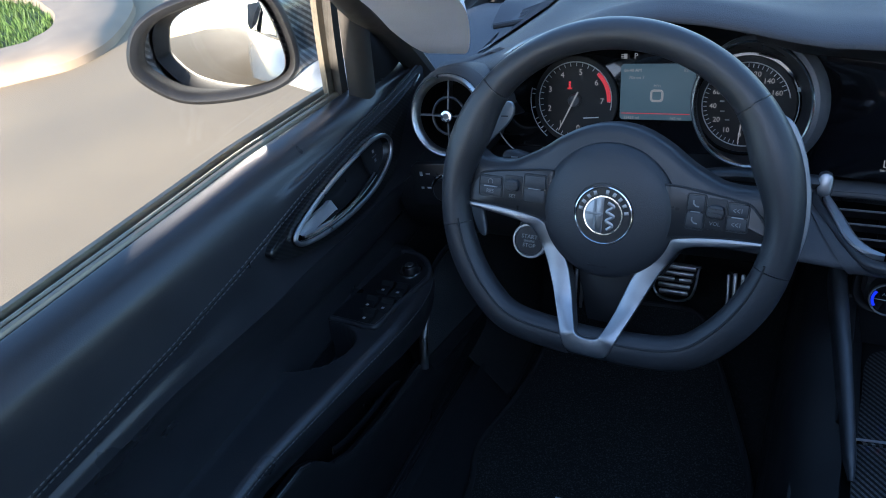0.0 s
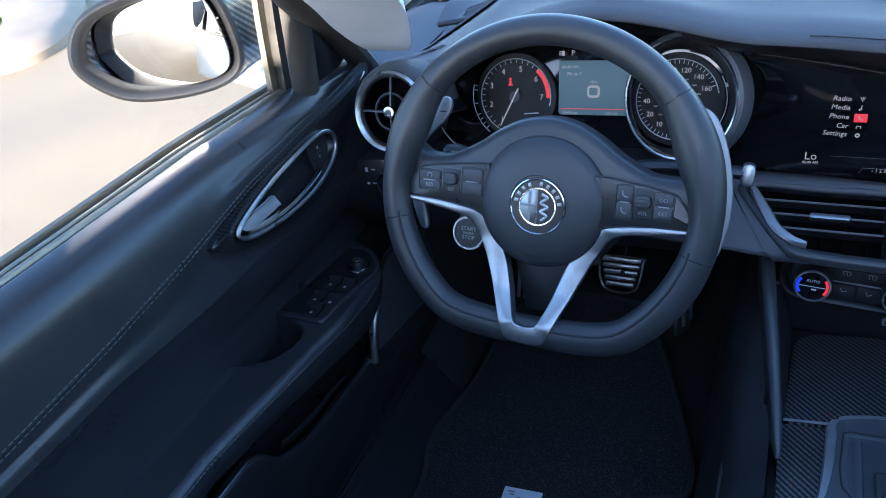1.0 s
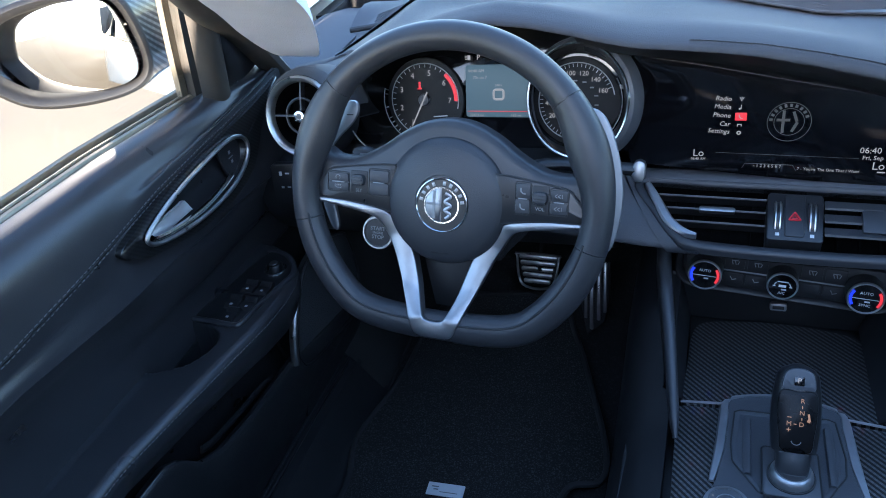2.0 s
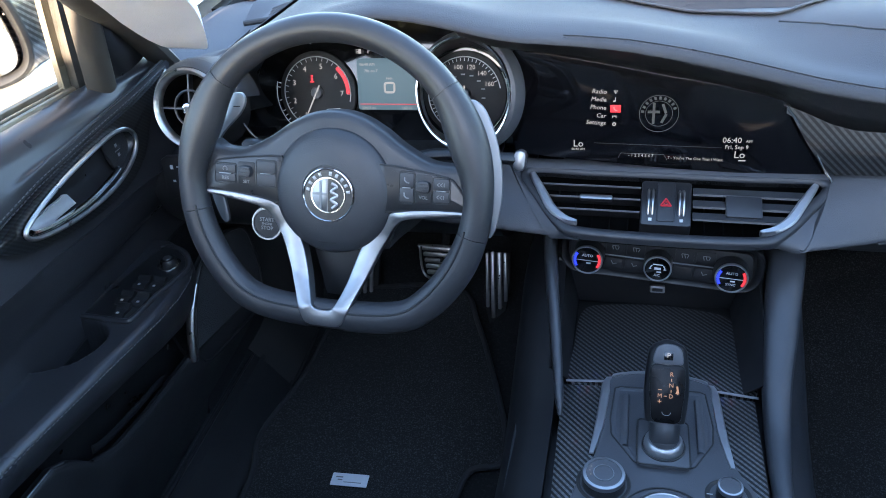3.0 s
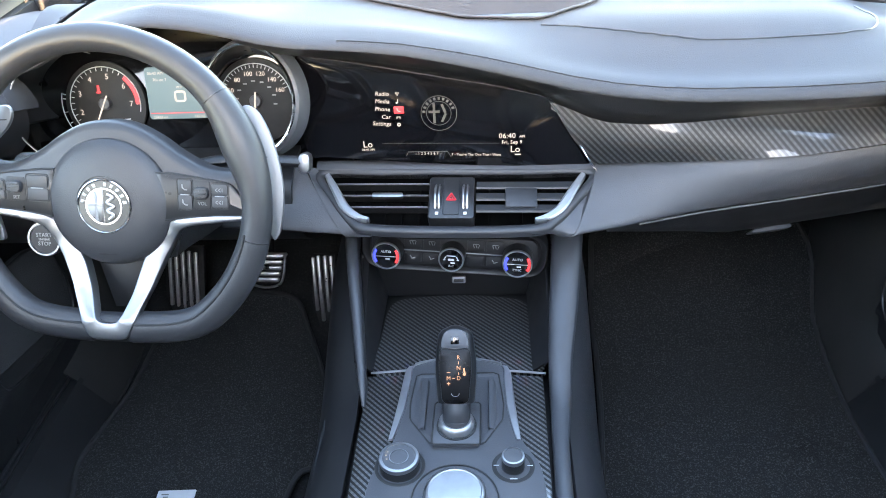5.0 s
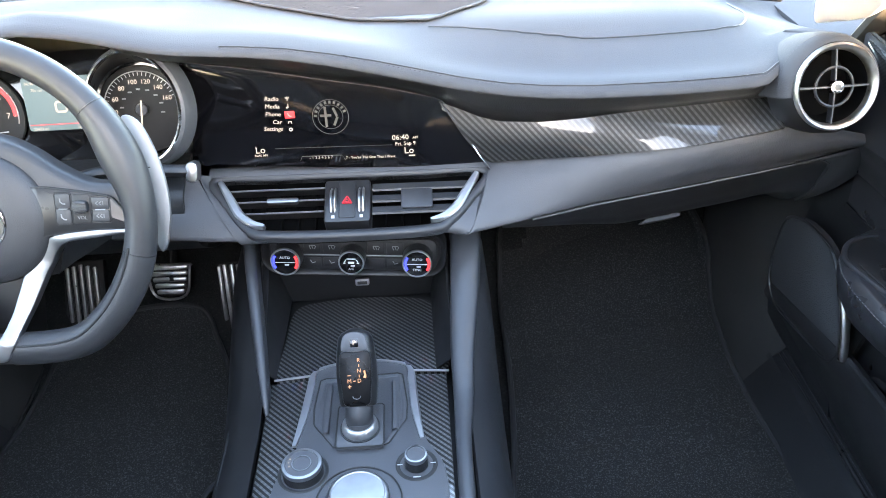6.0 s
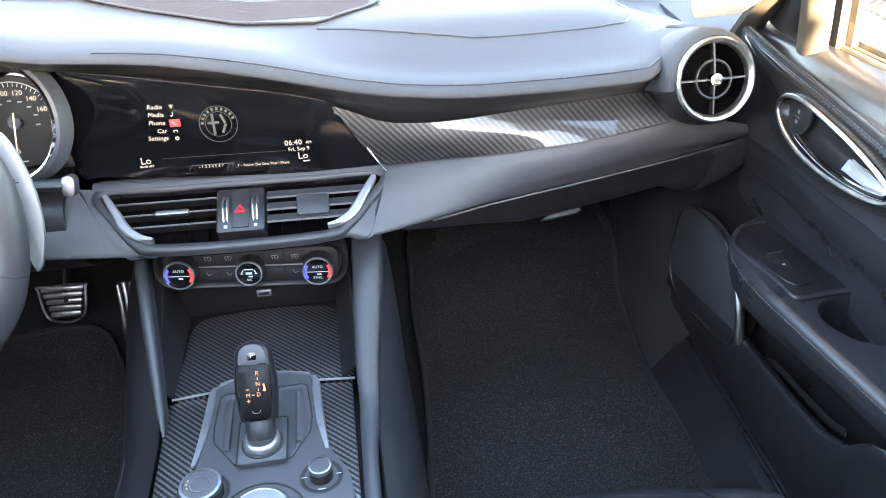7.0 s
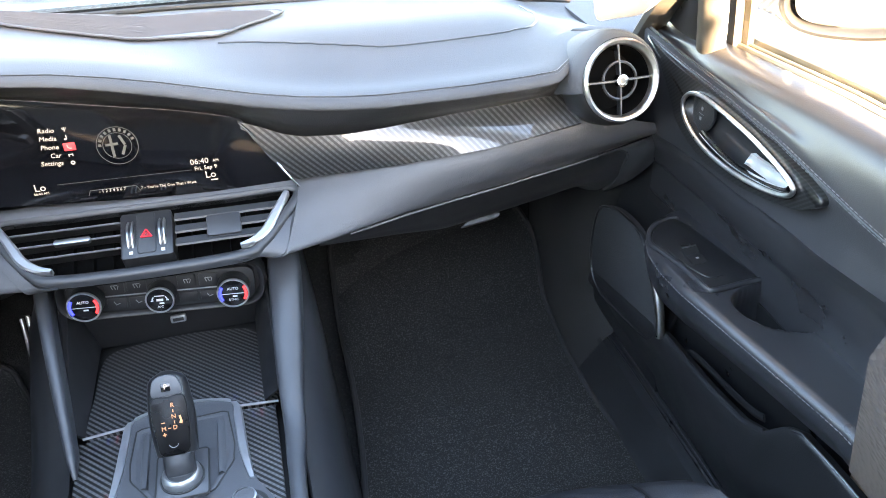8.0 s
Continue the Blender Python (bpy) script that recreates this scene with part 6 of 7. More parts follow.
tub_o = [(-0.046, -0.136), (0.058, -0.133), (0.064, -0.19), (0.062, -0.215), (0.040, -0.253), (-0.021, -0.254), (-0.048, -0.215), (-0.050, -0.19)]
tub = [(x, (y - 0.02) * 1.004) for x, y in tub_o]
fine = []
for k in range(len(tub)):
    a, c = np.array(tub[k]), np.array(tub[(k + 1) % len(tub)])
    fine += [tuple(a + (c - a) * f) for f in (0.06, 0.5, 0.94)]
part("selector_tub", grid([at(dm, [(x, y, z) for x, y in o]) for o, z in ((shrink(fine, -0.0015), 0.0026), (fine, 0.0034), (shrink(fine, 0.003), 0.0040), (shrink(fine, 0.006), 0.0030), (shrink(fine, 0.009), 0.0022), (shrink(fine, 0.012), 0.0020))], loop_v=True, caps=True), SOFTGREY, con, "moulded selector surround", sharp=50)
for s in (-1, 1):
    ridge = [[on_deck(0.008 + s * (0.036 + a), y, h) @ Vector((0, 0, 0)) for a, h in ((0.0, 0.0015), (0.002, 0.007), (0.006, 0.0075), (0.011, 0.002))] for y in np.linspace(-0.150, -0.232, 10)]
    part("tub_ridge", grid(ridge), SOFTGREY, con, sharp=60)
part("tub_groove", tube(at(dm, [(x, y, 0.0036) for x, y in fine]), 0.0010, closed=True, segs=5), RUBBER, con)
part("selector_collar_frame", plate(on_deck(0.0085, -0.226, 0.0098), rounded(0.054, 0.066, 0.004, 3), 0.006, 0.0012), SOFTGREY, con)
part("frame_groove", tube(at(on_deck(0.0085, -0.226, 0.0092), [(x, y, 0) for x, y in rounded(0.055, 0.067, 0.004, 3)]), 0.0011, closed=True, segs=5), RUBBER, con)
for cx, cy, rr, knob_r, h in ((-0.053, -0.286, 0.0285, 0.0222, 0.015), (0.0725, -0.285, 0.0235, 0.0125, 0.017)):
    b = on_deck(cx, cy, 0.003)
    part("dial_recess", lathe(b, [(rr, 0.0), (rr - 0.0012, 0.0010), (rr - 0.004, 0.0002), (knob_r + 0.002, -0.001)], 48), RUBBER, con)
    k = part("rotary_knob", lathe(b, [(knob_r * 1.04, -0.002), (knob_r, h - 0.005), (knob_r * 0.98, h - 0.003)], 48), HARD, con, "rotary control knob")
    part("knob_ring", lathe(b, [(knob_r * 0.99, h - 0.006), (knob_r * 1.02, h - 0.003), (knob_r * 0.98, h), (knob_r * 0.84, h + 0.0004), (knob_r * 0.82, h - 0.0006)], 48), SATIN, k)
    part("knob_top", lathe(b, [(knob_r * 0.83, h - 0.0004), (0, h + 0.0002)], 40), SOFTGREY, k)
    if knob_r > 0.02:
        part("top_ring", lathe(b, [(0.0108, h), (0.0108, h + 0.0008), (0.0100, h + 0.0008), (0.0100, h)], 36), SATIN, k)
        part("top_marks", bars(b @ pose(0, 0, h + 0.0002), [(-0.0145, 0.002, 0, 0.0014, 0.0014), (-0.0132, 0.0070, 0, 0.0014, 0.0014), (-0.0132, -0.0035, 0, 0.0014, 0.0014)], 0.002, 0.002), LIT, k)
    else:
        for mark in ((-0.0185, 0, 0, 0.006, 0.0008), (0.0185, 0, 0, 0.006, 0.0008), (0, -0.0185, 0, 0.008, 0.0012)):
            part("side_mark", bars(b @ pose(0, 0, 0.0014), [mark], 0.008, 0.001), INK, con)
db = on_deck(0.010, -0.330, 0.003)
part("touch_dial", lathe(db, [(0.034, -0.002), (0.033, 0.010), (0.031, 0.0125), (0.029, 0.0130), (0.028, 0.0122), (0.0, 0.0126)], 56), SATIN, con, "large satin metal rotary dial")
part("dial_slot", tube([db @ Vector((0.046 * math.cos(a), 0.046 * math.sin(a), 0.001)) for a in np.linspace(0, 2 * math.pi, 50, endpoint=False)], 0.001, closed=True, segs=5), RUBBER, con)
part("armrest_lid", plate(on_deck(0.0, -0.70, 0.035), rounded(0.20, 0.38, 0.03, 4), 0.05, 0.012), SEAT, con)

# ---------------------------------------------------------------- gear selector
gs = thing("gear_selector", on_deck(0.008, -0.222, 0.012).translation, "black gear selector with lit gear letters and metal collar", "gear selector")
gb = on_deck(0.0085, -0.231, 0.010)
part("collar_groove", lathe(gb, [(0.0235, -0.002), (0.0235, 0.0012), (0.0215, 0.0012), (0.0215, -0.002)], 44), RUBBER, gs)
part("collar", lathe(gb, [(0.0212, -0.006), (0.0212, 0.003), (0.0205, 0.0065), (0.0188, 0.0095), (0.0172, 0.0108), (0.0150, 0.0100)], 48), BRIGHT, gs, "polished metal collar")
LEAN = Vector((0.0, 0.65, 0.76)).normalized()
foot_ = Vector((0.0085, -0.2335, 0.435))
hm = axes(foot_ + LEAN * 0.069, (1, 0, 0), LEAN)
part("stem", lathe(axes(foot_, (1, 0, 0), (0, LEAN.z, -LEAN.y)), [(0.0150, -0.010), (0.0155, 0.004), (0.0158, 0.0065), (0.0153, 0.0072), (0.0160, 0.0085), (0.0168, 0.0285), (0.0160, 0.0300)], 40), VENTGREY, gs, "dark satin stem")
head = []
for f in np.linspace(0, 1, 18):
    v = -0.040 + 0.089 * f
    w = 0.0172 + 0.0068 * math.sin(math.pi * min(1, 0.25 + f * 0.62)) ** 1.5
    if f > 0.85:
        w *= math.sqrt(max(0.02, 1 - ((f - 0.85) / 0.155) ** 2))
    d = 0.0145 + 0.0028 * math.sin(math.pi * f)
    if f > 0.88:
        d *= math.sqrt(max(0.05, 1 - ((f - 0.88) / 0.125) ** 2))
    head.append([hm @ Vector((w * math.copysign(abs(math.cos(b)) ** 0.8, math.cos(b)), v, d * math.copysign(abs(math.sin(b)) ** 0.8, math.sin(b)))) for b in np.linspace(0, 2 * math.pi, 28, endpoint=False)])
part("knob", grid(head, loop_v=True, caps=True), SATINBLK, gs, "tall rounded black knob", sharp=60)
part("knob_band", tube([hm @ Vector((0.0176 * math.cos(b), -0.0400, 0.0150 * math.sin(b))) for b in np.linspace(0, 2 * math.pi, 30, endpoint=False)], 0.0010, up=tuple(hm.col[1].xyz), closed=True, segs=6), CHROME, gs)
part("legend_panel", plate(hm @ pose(0, 0.000, 0.0182), smooth_outline([(-0.0165, 0.0215), (-0.0185, 0.0), (-0.0165, -0.022), (-0.0140, -0.037), (0.0, -0.0395), (0.0140, -0.037), (0.0165, -0.022), (0.0185, 0.0), (0.0165, 0.0215), (0.0, 0.0225)][::-1], 48), 0.004, 0.0012), KNOBBLK, gs, "gloss black legend panel")
cap = part("park_button", plate(hm @ pose(0, 0.0345, 0.0172), smooth_outline([(-0.0150, -0.010), (-0.0135, 0.004), (-0.008, 0.0095), (0.0, 0.0110), (0.008, 0.0095), (0.0135, 0.004), (0.0150, -0.010), (0.0, -0.0108)][::-1], 40), 0.004, 0.0012), SOFTGREY, gs, "grey park button")
part("park_window", plate(hm @ pose(0.0, 0.0325, 0.0176), rounded(0.0095, 0.009, 0.0006, 1), 0.001, 0.0002), GLOSSBLK, cap)
letters("park_letter", "P", 0.0075, hm @ pose(0.0, 0.0328, 0.0180), LIT, cap)
for word, x, y in (("R", 0.004, 0.013), ("N", 0.004, 0.001), ("D", 0.004, -0.0105), ("M", -0.0075, -0.0105)):
    letters("gear_letter", word, 0.0064, hm @ pose(x, y, 0.0186), LITAMBER, gs)
part("gear_marks", bars(hm @ pose(0, 0, 0.0185), [(0.004, 0.007, 90, 0.003, 0.0008), (0.004, -0.005, 90, 0.003, 0.0008), (-0.0018, -0.0105, 0, 0.003, 0.0008), (-0.0075, -0.004, 0, 0.004, 0.0008), (-0.0075, -0.0165, 0, 0.004, 0.0008), (-0.0075, -0.0165, 90, 0.004, 0.0008), (0.0105, -0.002, 10, 0.002, 0.006), (0.0105, -0.006, -20, 0.003, 0.003)], 0.003, 0.001), LITAMBER, gs)
part("release_arc", tube([hm @ Vector((0.0045 * math.cos(a), -0.0275 + 0.0035 * math.sin(a), 0.0185)) for a in np.linspace(math.pi, 2 * math.pi, 10)], 0.0004, segs=4), DIMINK, gs)


# ---------------------------------------------------------------- doors
def door(s):
    """A front door's lining, window and fittings; s is -1 for the driver's side and 1 for the passenger's."""
    driver = s < 0
    t = thing("door_1" if driver else "door_2", (s * 0.72, -0.4, 0.17), "driver's door lining in blue-black leather with carbon trim and window switches" if driver else "passenger's door lining in black leather with carbon trim and one switch", "door", "front doors", "structure")
    V = lambda x, y, z: (s * x, y, z)
    ys = np.concatenate([np.linspace(0.10, -0.62, 58), np.linspace(-0.66, -1.0, 10)])

    def upper(y):
        zb, zs, zc = BELT(y), STITCH(y), CREASE(y)
        back = 0.692 if -0.28 < y < 0.06 else 0.683
        g = min(1.0, max(0.0, (0.06 - y) / 0.10))
        w = 0.036 * (1 - g)
        return [V(0.735, y, zb - 0.02), V(0.732, y, zb), V(0.722, y, zb + 0.0015), V(0.708 - 0.3 * w, y, zb - 0.004), V(0.696, y, zb - 0.016), V(0.688, y, zb - 0.032), V(0.683, y, zs + 0.012), V(0.681, y, zs)]

    part("belt_pad", slab([spline(upper(y), 26) for y in ys], s * 0.004), DOOR, t, "soft leather belt pad below the window", sharp=60)

    def middle(y):
        zs, zc = STITCH(y), CREASE(y)
        e = 0.002 + 0.018 * math.exp(-((y + 0.12) / 0.13) ** 4)
        h = 0.012 * math.exp(-((y + 0.13) / 0.14) ** 4)
        above = [V(0.6815, y, zs), V(0.6825 + e * 0.6, y, zs - 0.012), V(0.6825 + e, y, (zs + zc) / 2), V(0.681 + h, y, zc + 0.010), V(0.6795 + h, y, zc + 0.0012)]
        below = [V(0.6792 + h, y, zc), V(0.6820 + h, y, zc - 0.004), V(0.690 + h * 0.5, y, zc - 0.016), V(0.703, y, zc - 0.036), V(0.718, y, zc - 0.07), V(0.730, y, 0.545), V(0.737, y, 0.47), V(0.738, y, 0.40)]
        return np.concatenate([spline(above, 14), spline(below, 24)])

    part("middle_panel", slab([middle(y) for y in ys], s * 0.004), DOOR, t, "leather middle panel with a raised crease", sharp=35)
    sy = np.linspace(0.09, -0.98, 160)
    off = [(0.6802, 0.0024), (0.6808, -0.0035)]
    st = bmesh.new()
    for x, dz in off:
        stitches([V(x, y, STITCH(y) + dz) for y in sy], V(-0.9, 0, 0.3), 0.0046, 0.0022, 0.0007, st)
    part("seam_stitching", st, THREAD, t, "twin rows of pale grey stitching")
    part("seam", tube([V(0.6806, y, STITCH(y) - 0.0008) for y in sy], 0.0009, segs=5), SATINBLK, t)
    # carbon leaf round the handle
    leaf = [(0.085, 0.741), (0.045, 0.736), (0.0, 0.732), (-0.08, 0.730), (-0.15, 0.7275), (-0.21, 0.7225), (-0.262, 0.714), (-0.286, 0.707), (-0.285, 0.696), (-0.262, 0.6795), (-0.234, 0.669), (-0.19, 0.657), (-0.15, 0.649), (-0.10, 0.645), (-0.055, 0.650), (-0.018, 0.665), (0.010, 0.692), (0.045, 0.720)]
    eye = [(-0.032, 0.697), (-0.036, 0.708), (-0.048, 0.7165), (-0.07, 0.7215), (-0.10, 0.7220), (-0.135, 0.7205), (-0.165, 0.7185), (-0.20, 0.7140), (-0.23, 0.7080), (-0.247, 0.7025), (-0.252, 0.6965), (-0.247, 0.6890), (-0.232, 0.6815), (-0.205, 0.6735), (-0.165, 0.6660), (-0.125, 0.6630), (-0.09, 0.6645), (-0.06, 0.6720), (-0.040, 0.6830)]
    L, E = np.array(smooth_outline(leaf, 108)), np.array(smooth_outline(eye, 108))
    rings = [[V(x, y, z) for y, z in o] for x, o in ((0.706, L), (0.678, L), (0.6755, L * 0.97 + E * 0.03), (0.6755, L * 0.5 + E * 0.5), (0.6750, E * 0.98 + L * 0.02), (0.679, E))]
    part("carbon_leaf", grid(rings, loop_v=True), CARBON_DOOR, t, "carbon-fibre leaf round the handle", sharp=60)
    c = E.mean(0)
    bowl = [[V(x, y, z) for y, z in c + (E - c) * k] for x, k in ((0.674, 1.0), (0.682, 0.97), (0.688, 0.90), (0.690, 0.6), (0.6905, 0.01))]
    part("handle_bowl", grid(bowl, loop_v=True), SATINBLK, t)
    part("handle_bezel", tube([V(0.6715, y, z) for y, z in E], 0.0029, up=V(-1, 0, 0), closed=True, segs=8), STEEL, t, "bright steel handle bezel")
    # lever: a bright wedge behind a long chrome bar
    lev = []
    for f in np.linspace(0, 1, 16):
        y = -0.166 - 0.080 * f
        z0 = np.interp(f, [0, 0.5, 1], [0.6790, 0.681, 0.6920])
        z1 = np.interp(f, [0, 0.15, 0.5, 1], [0.682, 0.704, 0.7050, 0.6965])
        lev.append([V(0.680 - 0.011 * math.sin(math.pi * min(1, f + 0.15)) * g, y, z0 + (z1 - z0) * g) for g in np.linspace(0, 1, 7)])
    lv = part("handle_lever", slab(lev, V(0.004, 0, 0)), PALE, t, "satin metal door lever", sharp=60)
    part("lever_bar", sweep([V(0.6735, y, z) for y, z in spline([(-0.080, 0.679), (-0.10, 0.6755), (-0.135, 0.673), (-0.17, 0.6750), (-0.21, 0.682), (-0.236, 0.690), (-0.243, 0.6945)], 26)], round_profile(0.0035, 0.0035, 8)), CHROME, lv)
    lk = part("lock_switch", plate(axes(V(0.681, -0.062, 0.694), (0, -s, 0), (0, 0, 1)) if not driver else axes(V(0.681, -0.062, 0.694), (0, 1, 0), (0, 0, 1)), smooth_outline([(-0.020, 0.022), (0.014, 0.022), (0.024, 0.008), (0.022, -0.006), (0.010, -0.020), (-0.012, -0.026)][::-1], 30), 0.004, 0.001), HARD, t, "black lock switch")
    fm = axes(V(0.6802, -0.062, 0.697), (0, 1 if driver else -1, 0), (0, 0, 1))
    part("lock_mark", bars(fm, [(0, 0.004, 0, 0.004, 0.004), (0, -0.009, 0, 0.004, 0.004), (0, -0.003, 0, 0.010, 0.0006)], 0.004, 0.004), DIMINK, lk)

    # armrest: a stitched pad with switch deck, pull cup and long rest
    INX = curve_of([(-1.0, 0.664), (-0.6, 0.668), (-0.42, 0.667), (-0.356, 0.658), (-0.27, 0.645), (-0.17, 0.630), (-0.12, 0.628), (-0.08, 0.634), (-0.045, 0.648), (-0.015, 0.672), (0.002, 0.705)])
    TOP = curve_of([(-1.0, 0.515), (-0.6, 0.520), (-0.4, 0.518), (-0.25, 0.513), (-0.12, 0.508), (0.005, 0.500)])
    FACE = curve_of([(-1.0, 0.435), (-0.55, 0.455), (-0.42, 0.466), (-0.30, 0.460), (-0.2, 0.452), (-0.1, 0.440), (-0.05, 0.445), (0.002, 0.47)])
    CUP = np.array(smooth_outline([(0.735, -0.184), (0.707, -0.188), (0.686, -0.197), (0.675, -0.211), (0.673, -0.228), (0.678, -0.246), (0.690, -0.264), (0.711, -0.278), (0.736, -0.289), (0.760, -0.290), (0.760, -0.184)], 60))
    ay = np.concatenate([np.linspace(0.002, -0.175, 40), np.linspace(-0.178, -0.30, 62), np.linspace(-0.304, -0.42, 20), np.linspace(-0.44, -1.0, 16)])

    def hollow(x, y):
        """How far the pull cup sinks the pad here."""
        if not inside(CUP, x, y):
            return 0.0
        d = min(1.0, float(np.min(np.hypot(CUP[:, 0] - x, CUP[:, 1] - y))) / 0.014)
        return 0.058 * d * d * (3 - 2 * d)

    def arm(y):
        xi, zt, zf = INX(y), TOP(y), FACE(y)
        top = [V(x, y, zt + 0.003 * max(0.0, (x - 0.725) / 0.017) - hollow(x, y)) for x in np.linspace(0.750, xi + 0.011, 36)]
        edge = [V(xi + 0.011, y, zt), V(xi + 0.004, y, zt - 0.0035), V(xi, y, zt - 0.012), V(xi + 0.003, y, (zt + zf) / 2 - 0.004), V(xi + 0.014, y, zf + 0.004), V(xi + 0.020, y, zf), V(xi + 0.045, y, zf + 0.002)]
        return np.concatenate([np.array(top), spline(edge, 20)[1:]])

    part("armrest", slab([arm(y) for y in ay], s * 0.004), DOOR, t, "padded leather armrest with pull cup", sharp=60)
    st = bmesh.new()
    for dz in (0.0, -0.0055):
        stitches([V(INX(y) + 0.0002 - dz * 0.12, y, TOP(y) - 0.0095 + dz) for y in np.linspace(-0.05, -0.98, 140)], V(-0.9, 0, 0.4), 0.0042, 0.002, 0.0007, st)
    part("armrest_stitching", st, THREAD, t)
    sm_ = axes(V(0.678, -0.105, 0.5086), V(1, 0.05, 0) if s > 0 else (1, -0.05, 0), (0, 1, -0.06))
    deck_o = [(-0.029, 0.040), (-0.021, 0.056), (-0.004, 0.074), (0.020, 0.085), (0.036, 0.083), (0.044, 0.041), (0.049, -0.030), (0.052, -0.072), (0.046, -0.076), (0.021, -0.0765), (-0.011, -0.077), (-0.019, -0.072), (-0.021, -0.028), (-0.0275, 0.019)]
    bead = spline([(0.040, 0.088), (0.018, 0.0885), (-0.007, 0.077), (-0.024, 0.058), (-0.0325, 0.040), (-0.031, 0.018), (-0.0245, -0.028), (-0.0225, -0.072), (-0.013, -0.0805), (0.021, -0.0800), (0.052, -0.0800)], 60)
    part("deck_rim", sweep([sm_ @ Vector((s * x, y, -0.0015)) for x, y in bead], round_profile(0.0042, 0.0040, 10)), DOOR, t, "padded leather rim round the switch deck")
    sd = part("switch_deck", plate(sm_, smooth_outline([(s * x, y) for x, y in deck_o][::-s], 40), 0.01, 0.0015), SATINBLK, t, "black switch deck")
    if driver:
        kb = sm_ @ pose(0.001, 0.045, 0.0)
        part("knob_well", lathe(kb, [(0.0165, -0.002), (0.0165, 0.0012), (0.0150, 0.0018), (0.0140, 0.0006), (0.0135, -0.002)], 36), CHROME, sd)
        kn = part("mirror_knob", lathe(kb, [(0.0125, 0), (0.0115, 0.009), (0.0100, 0.011), (0.0070, 0.0115), (0.0, 0.0105)], 32), SATINBLK, sd, "round mirror adjusting knob")
        part("knob_cap", lathe(kb @ pose(0, 0.0, 0.011), [(0.0068, -0.001), (0.0060, 0.0012), (0.0, 0.0016)], 24), SATIN, kn)
        for bx, by in ((-0.010, -0.004), (0.014, -0.004), (-0.012, -0.040), (0.013, -0.040), (0.0, -0.066)):
            bw = part("window_switch", slab([[sm_ @ Vector((bx + x, by + y, z)) for y, z in ((-0.012, 0.001), (-0.006, 0.004), (0.004, 0.0035), (0.010, 0.008), (0.013, 0.007))] for x in (-0.0095, 0, 0.0095)], (0, 0, -0.006)), HARD, sd, "window lift switch")
            part("switch_mark", bars(sm_ @ pose(bx, by - 0.006, 0.0047), [(0, 0, 0, 0.004, 0.0035)], 0.004, 0.003), INK, bw)
    else:
        bw = part("window_switch", slab([[sm_ @ Vector((0.0 + x, -0.012 + y, z)) for y, z in ((-0.014, 0.001), (-0.006, 0.005), (0.004, 0.0045), (0.011, 0.010), (0.015, 0.009))] for x in (-0.0105, 0, 0.0105)], (0, 0, -0.006)), HARD, sd, "window lift switch")
        part("switch_edge", tube([sm_ @ Vector((x, 0.002, 0.0102)) for x in (-0.0105, 0.0105)], 0.0012, segs=6), SATIN, bw)
        part("switch_mark", bars(sm_ @ pose(0, -0.019, 0.0056), [(0, 0, 0, 0.004, 0.003)], 0.004, 0.003), INK, bw)
        part("switch_ridge", tube([sm_ @ Vector((x, y, 0.0008)) for x, y in spline([(-0.022, 0.03), (-0.020, 0.0), (-0.017, -0.03), (-0.008, -0.055), (0.012, -0.058)], 16)], 0.0014, segs=6), SATINBLK, sd)
    # lower lining with the long bin
    low = []
    EDGE = curve_of([(-1.0, 0.43), (-0.42, 0.436), (-0.36, 0.432), (-0.335, 0.415), (-0.31, 0.378), (-0.27, 0.357), (-0.2, 0.345), (-0.08, 0.336), (0.2, 0.27)])
    for y in np.concatenate([np.linspace(0.16, -0.29, 26), np.linspace(-0.30, -0.38, 14), np.linspace(-0.40, -1.0, 14)]):
        e = EDGE(y)
        low.append([V(0.702, y, e - 0.002), V(0.692, y, e + 0.002), V(0.686, y, e - 0.002), V(0.686, y, e - 0.03), V(0.694, y, 0.27), V(0.712, y, 0.20), V(0.728, y, 0.165), V(0.735, y, 0.14)])
    part("lower_lining", slab([spline(r, 22) for r in low], s * 0.004), HARD, t, "black moulded lower lining with door bin", sharp=60)
    part("bin_back", slab([[V(x, y, z) for x, z in ((0.734, 0.48), (0.736, 0.36), (0.728, 0.28), (0.700, 0.255))] for y in np.linspace(0.10, -0.40, 8)], V(0.004, 0, 0)), SATINBLK, t)
    part("bin_rim", tube([V(0.6905, y, EDGE(y) + 0.002) for y in np.linspace(-0.085, -0.31, 30)], 0.003, segs=6), HARD, t)
    part("bin_liner", sweep([V(0.706, y, z) for y, z in spline([(-0.118, 0.322), (-0.130, 0.338), (-0.150, 0.345), (-0.181, 0.350), (-0.22, 0.356), (-0.268, 0.366), (-0.290, 0.376)], 28)], round_profile(0.0016, 0.006, 8)), SATINBLK, t)
    part("trim_line", tube([V(0.6885, y, EDGE(y) + 0.003) for y in np.linspace(-0.345, -0.98, 40)], 0.0012, segs=6), SATIN, t, "thin bright trim line")
    # door loudspeaker
    g = smooth_outline([(0.165, 0.40), (0.12, 0.437), (0.065, 0.449), (0.025, 0.445), (-0.005, 0.425), (-0.034, 0.388), (-0.057, 0.345), (-0.060, 0.320), (-0.040, 0.294), (0.05, 0.272), (0.12, 0.262), (0.165, 0.30)], 60)
    sp = part("loudspeaker_grille", plate(axes((s * 0.688, 0, 0), (0, 1, 0) if driver else (0, -1, 0), (0, 0, 1)), [(y if driver else -y, z) for y, z in g], 0.01, 0.002), MESH, t, "dark mesh loudspeaker grille")
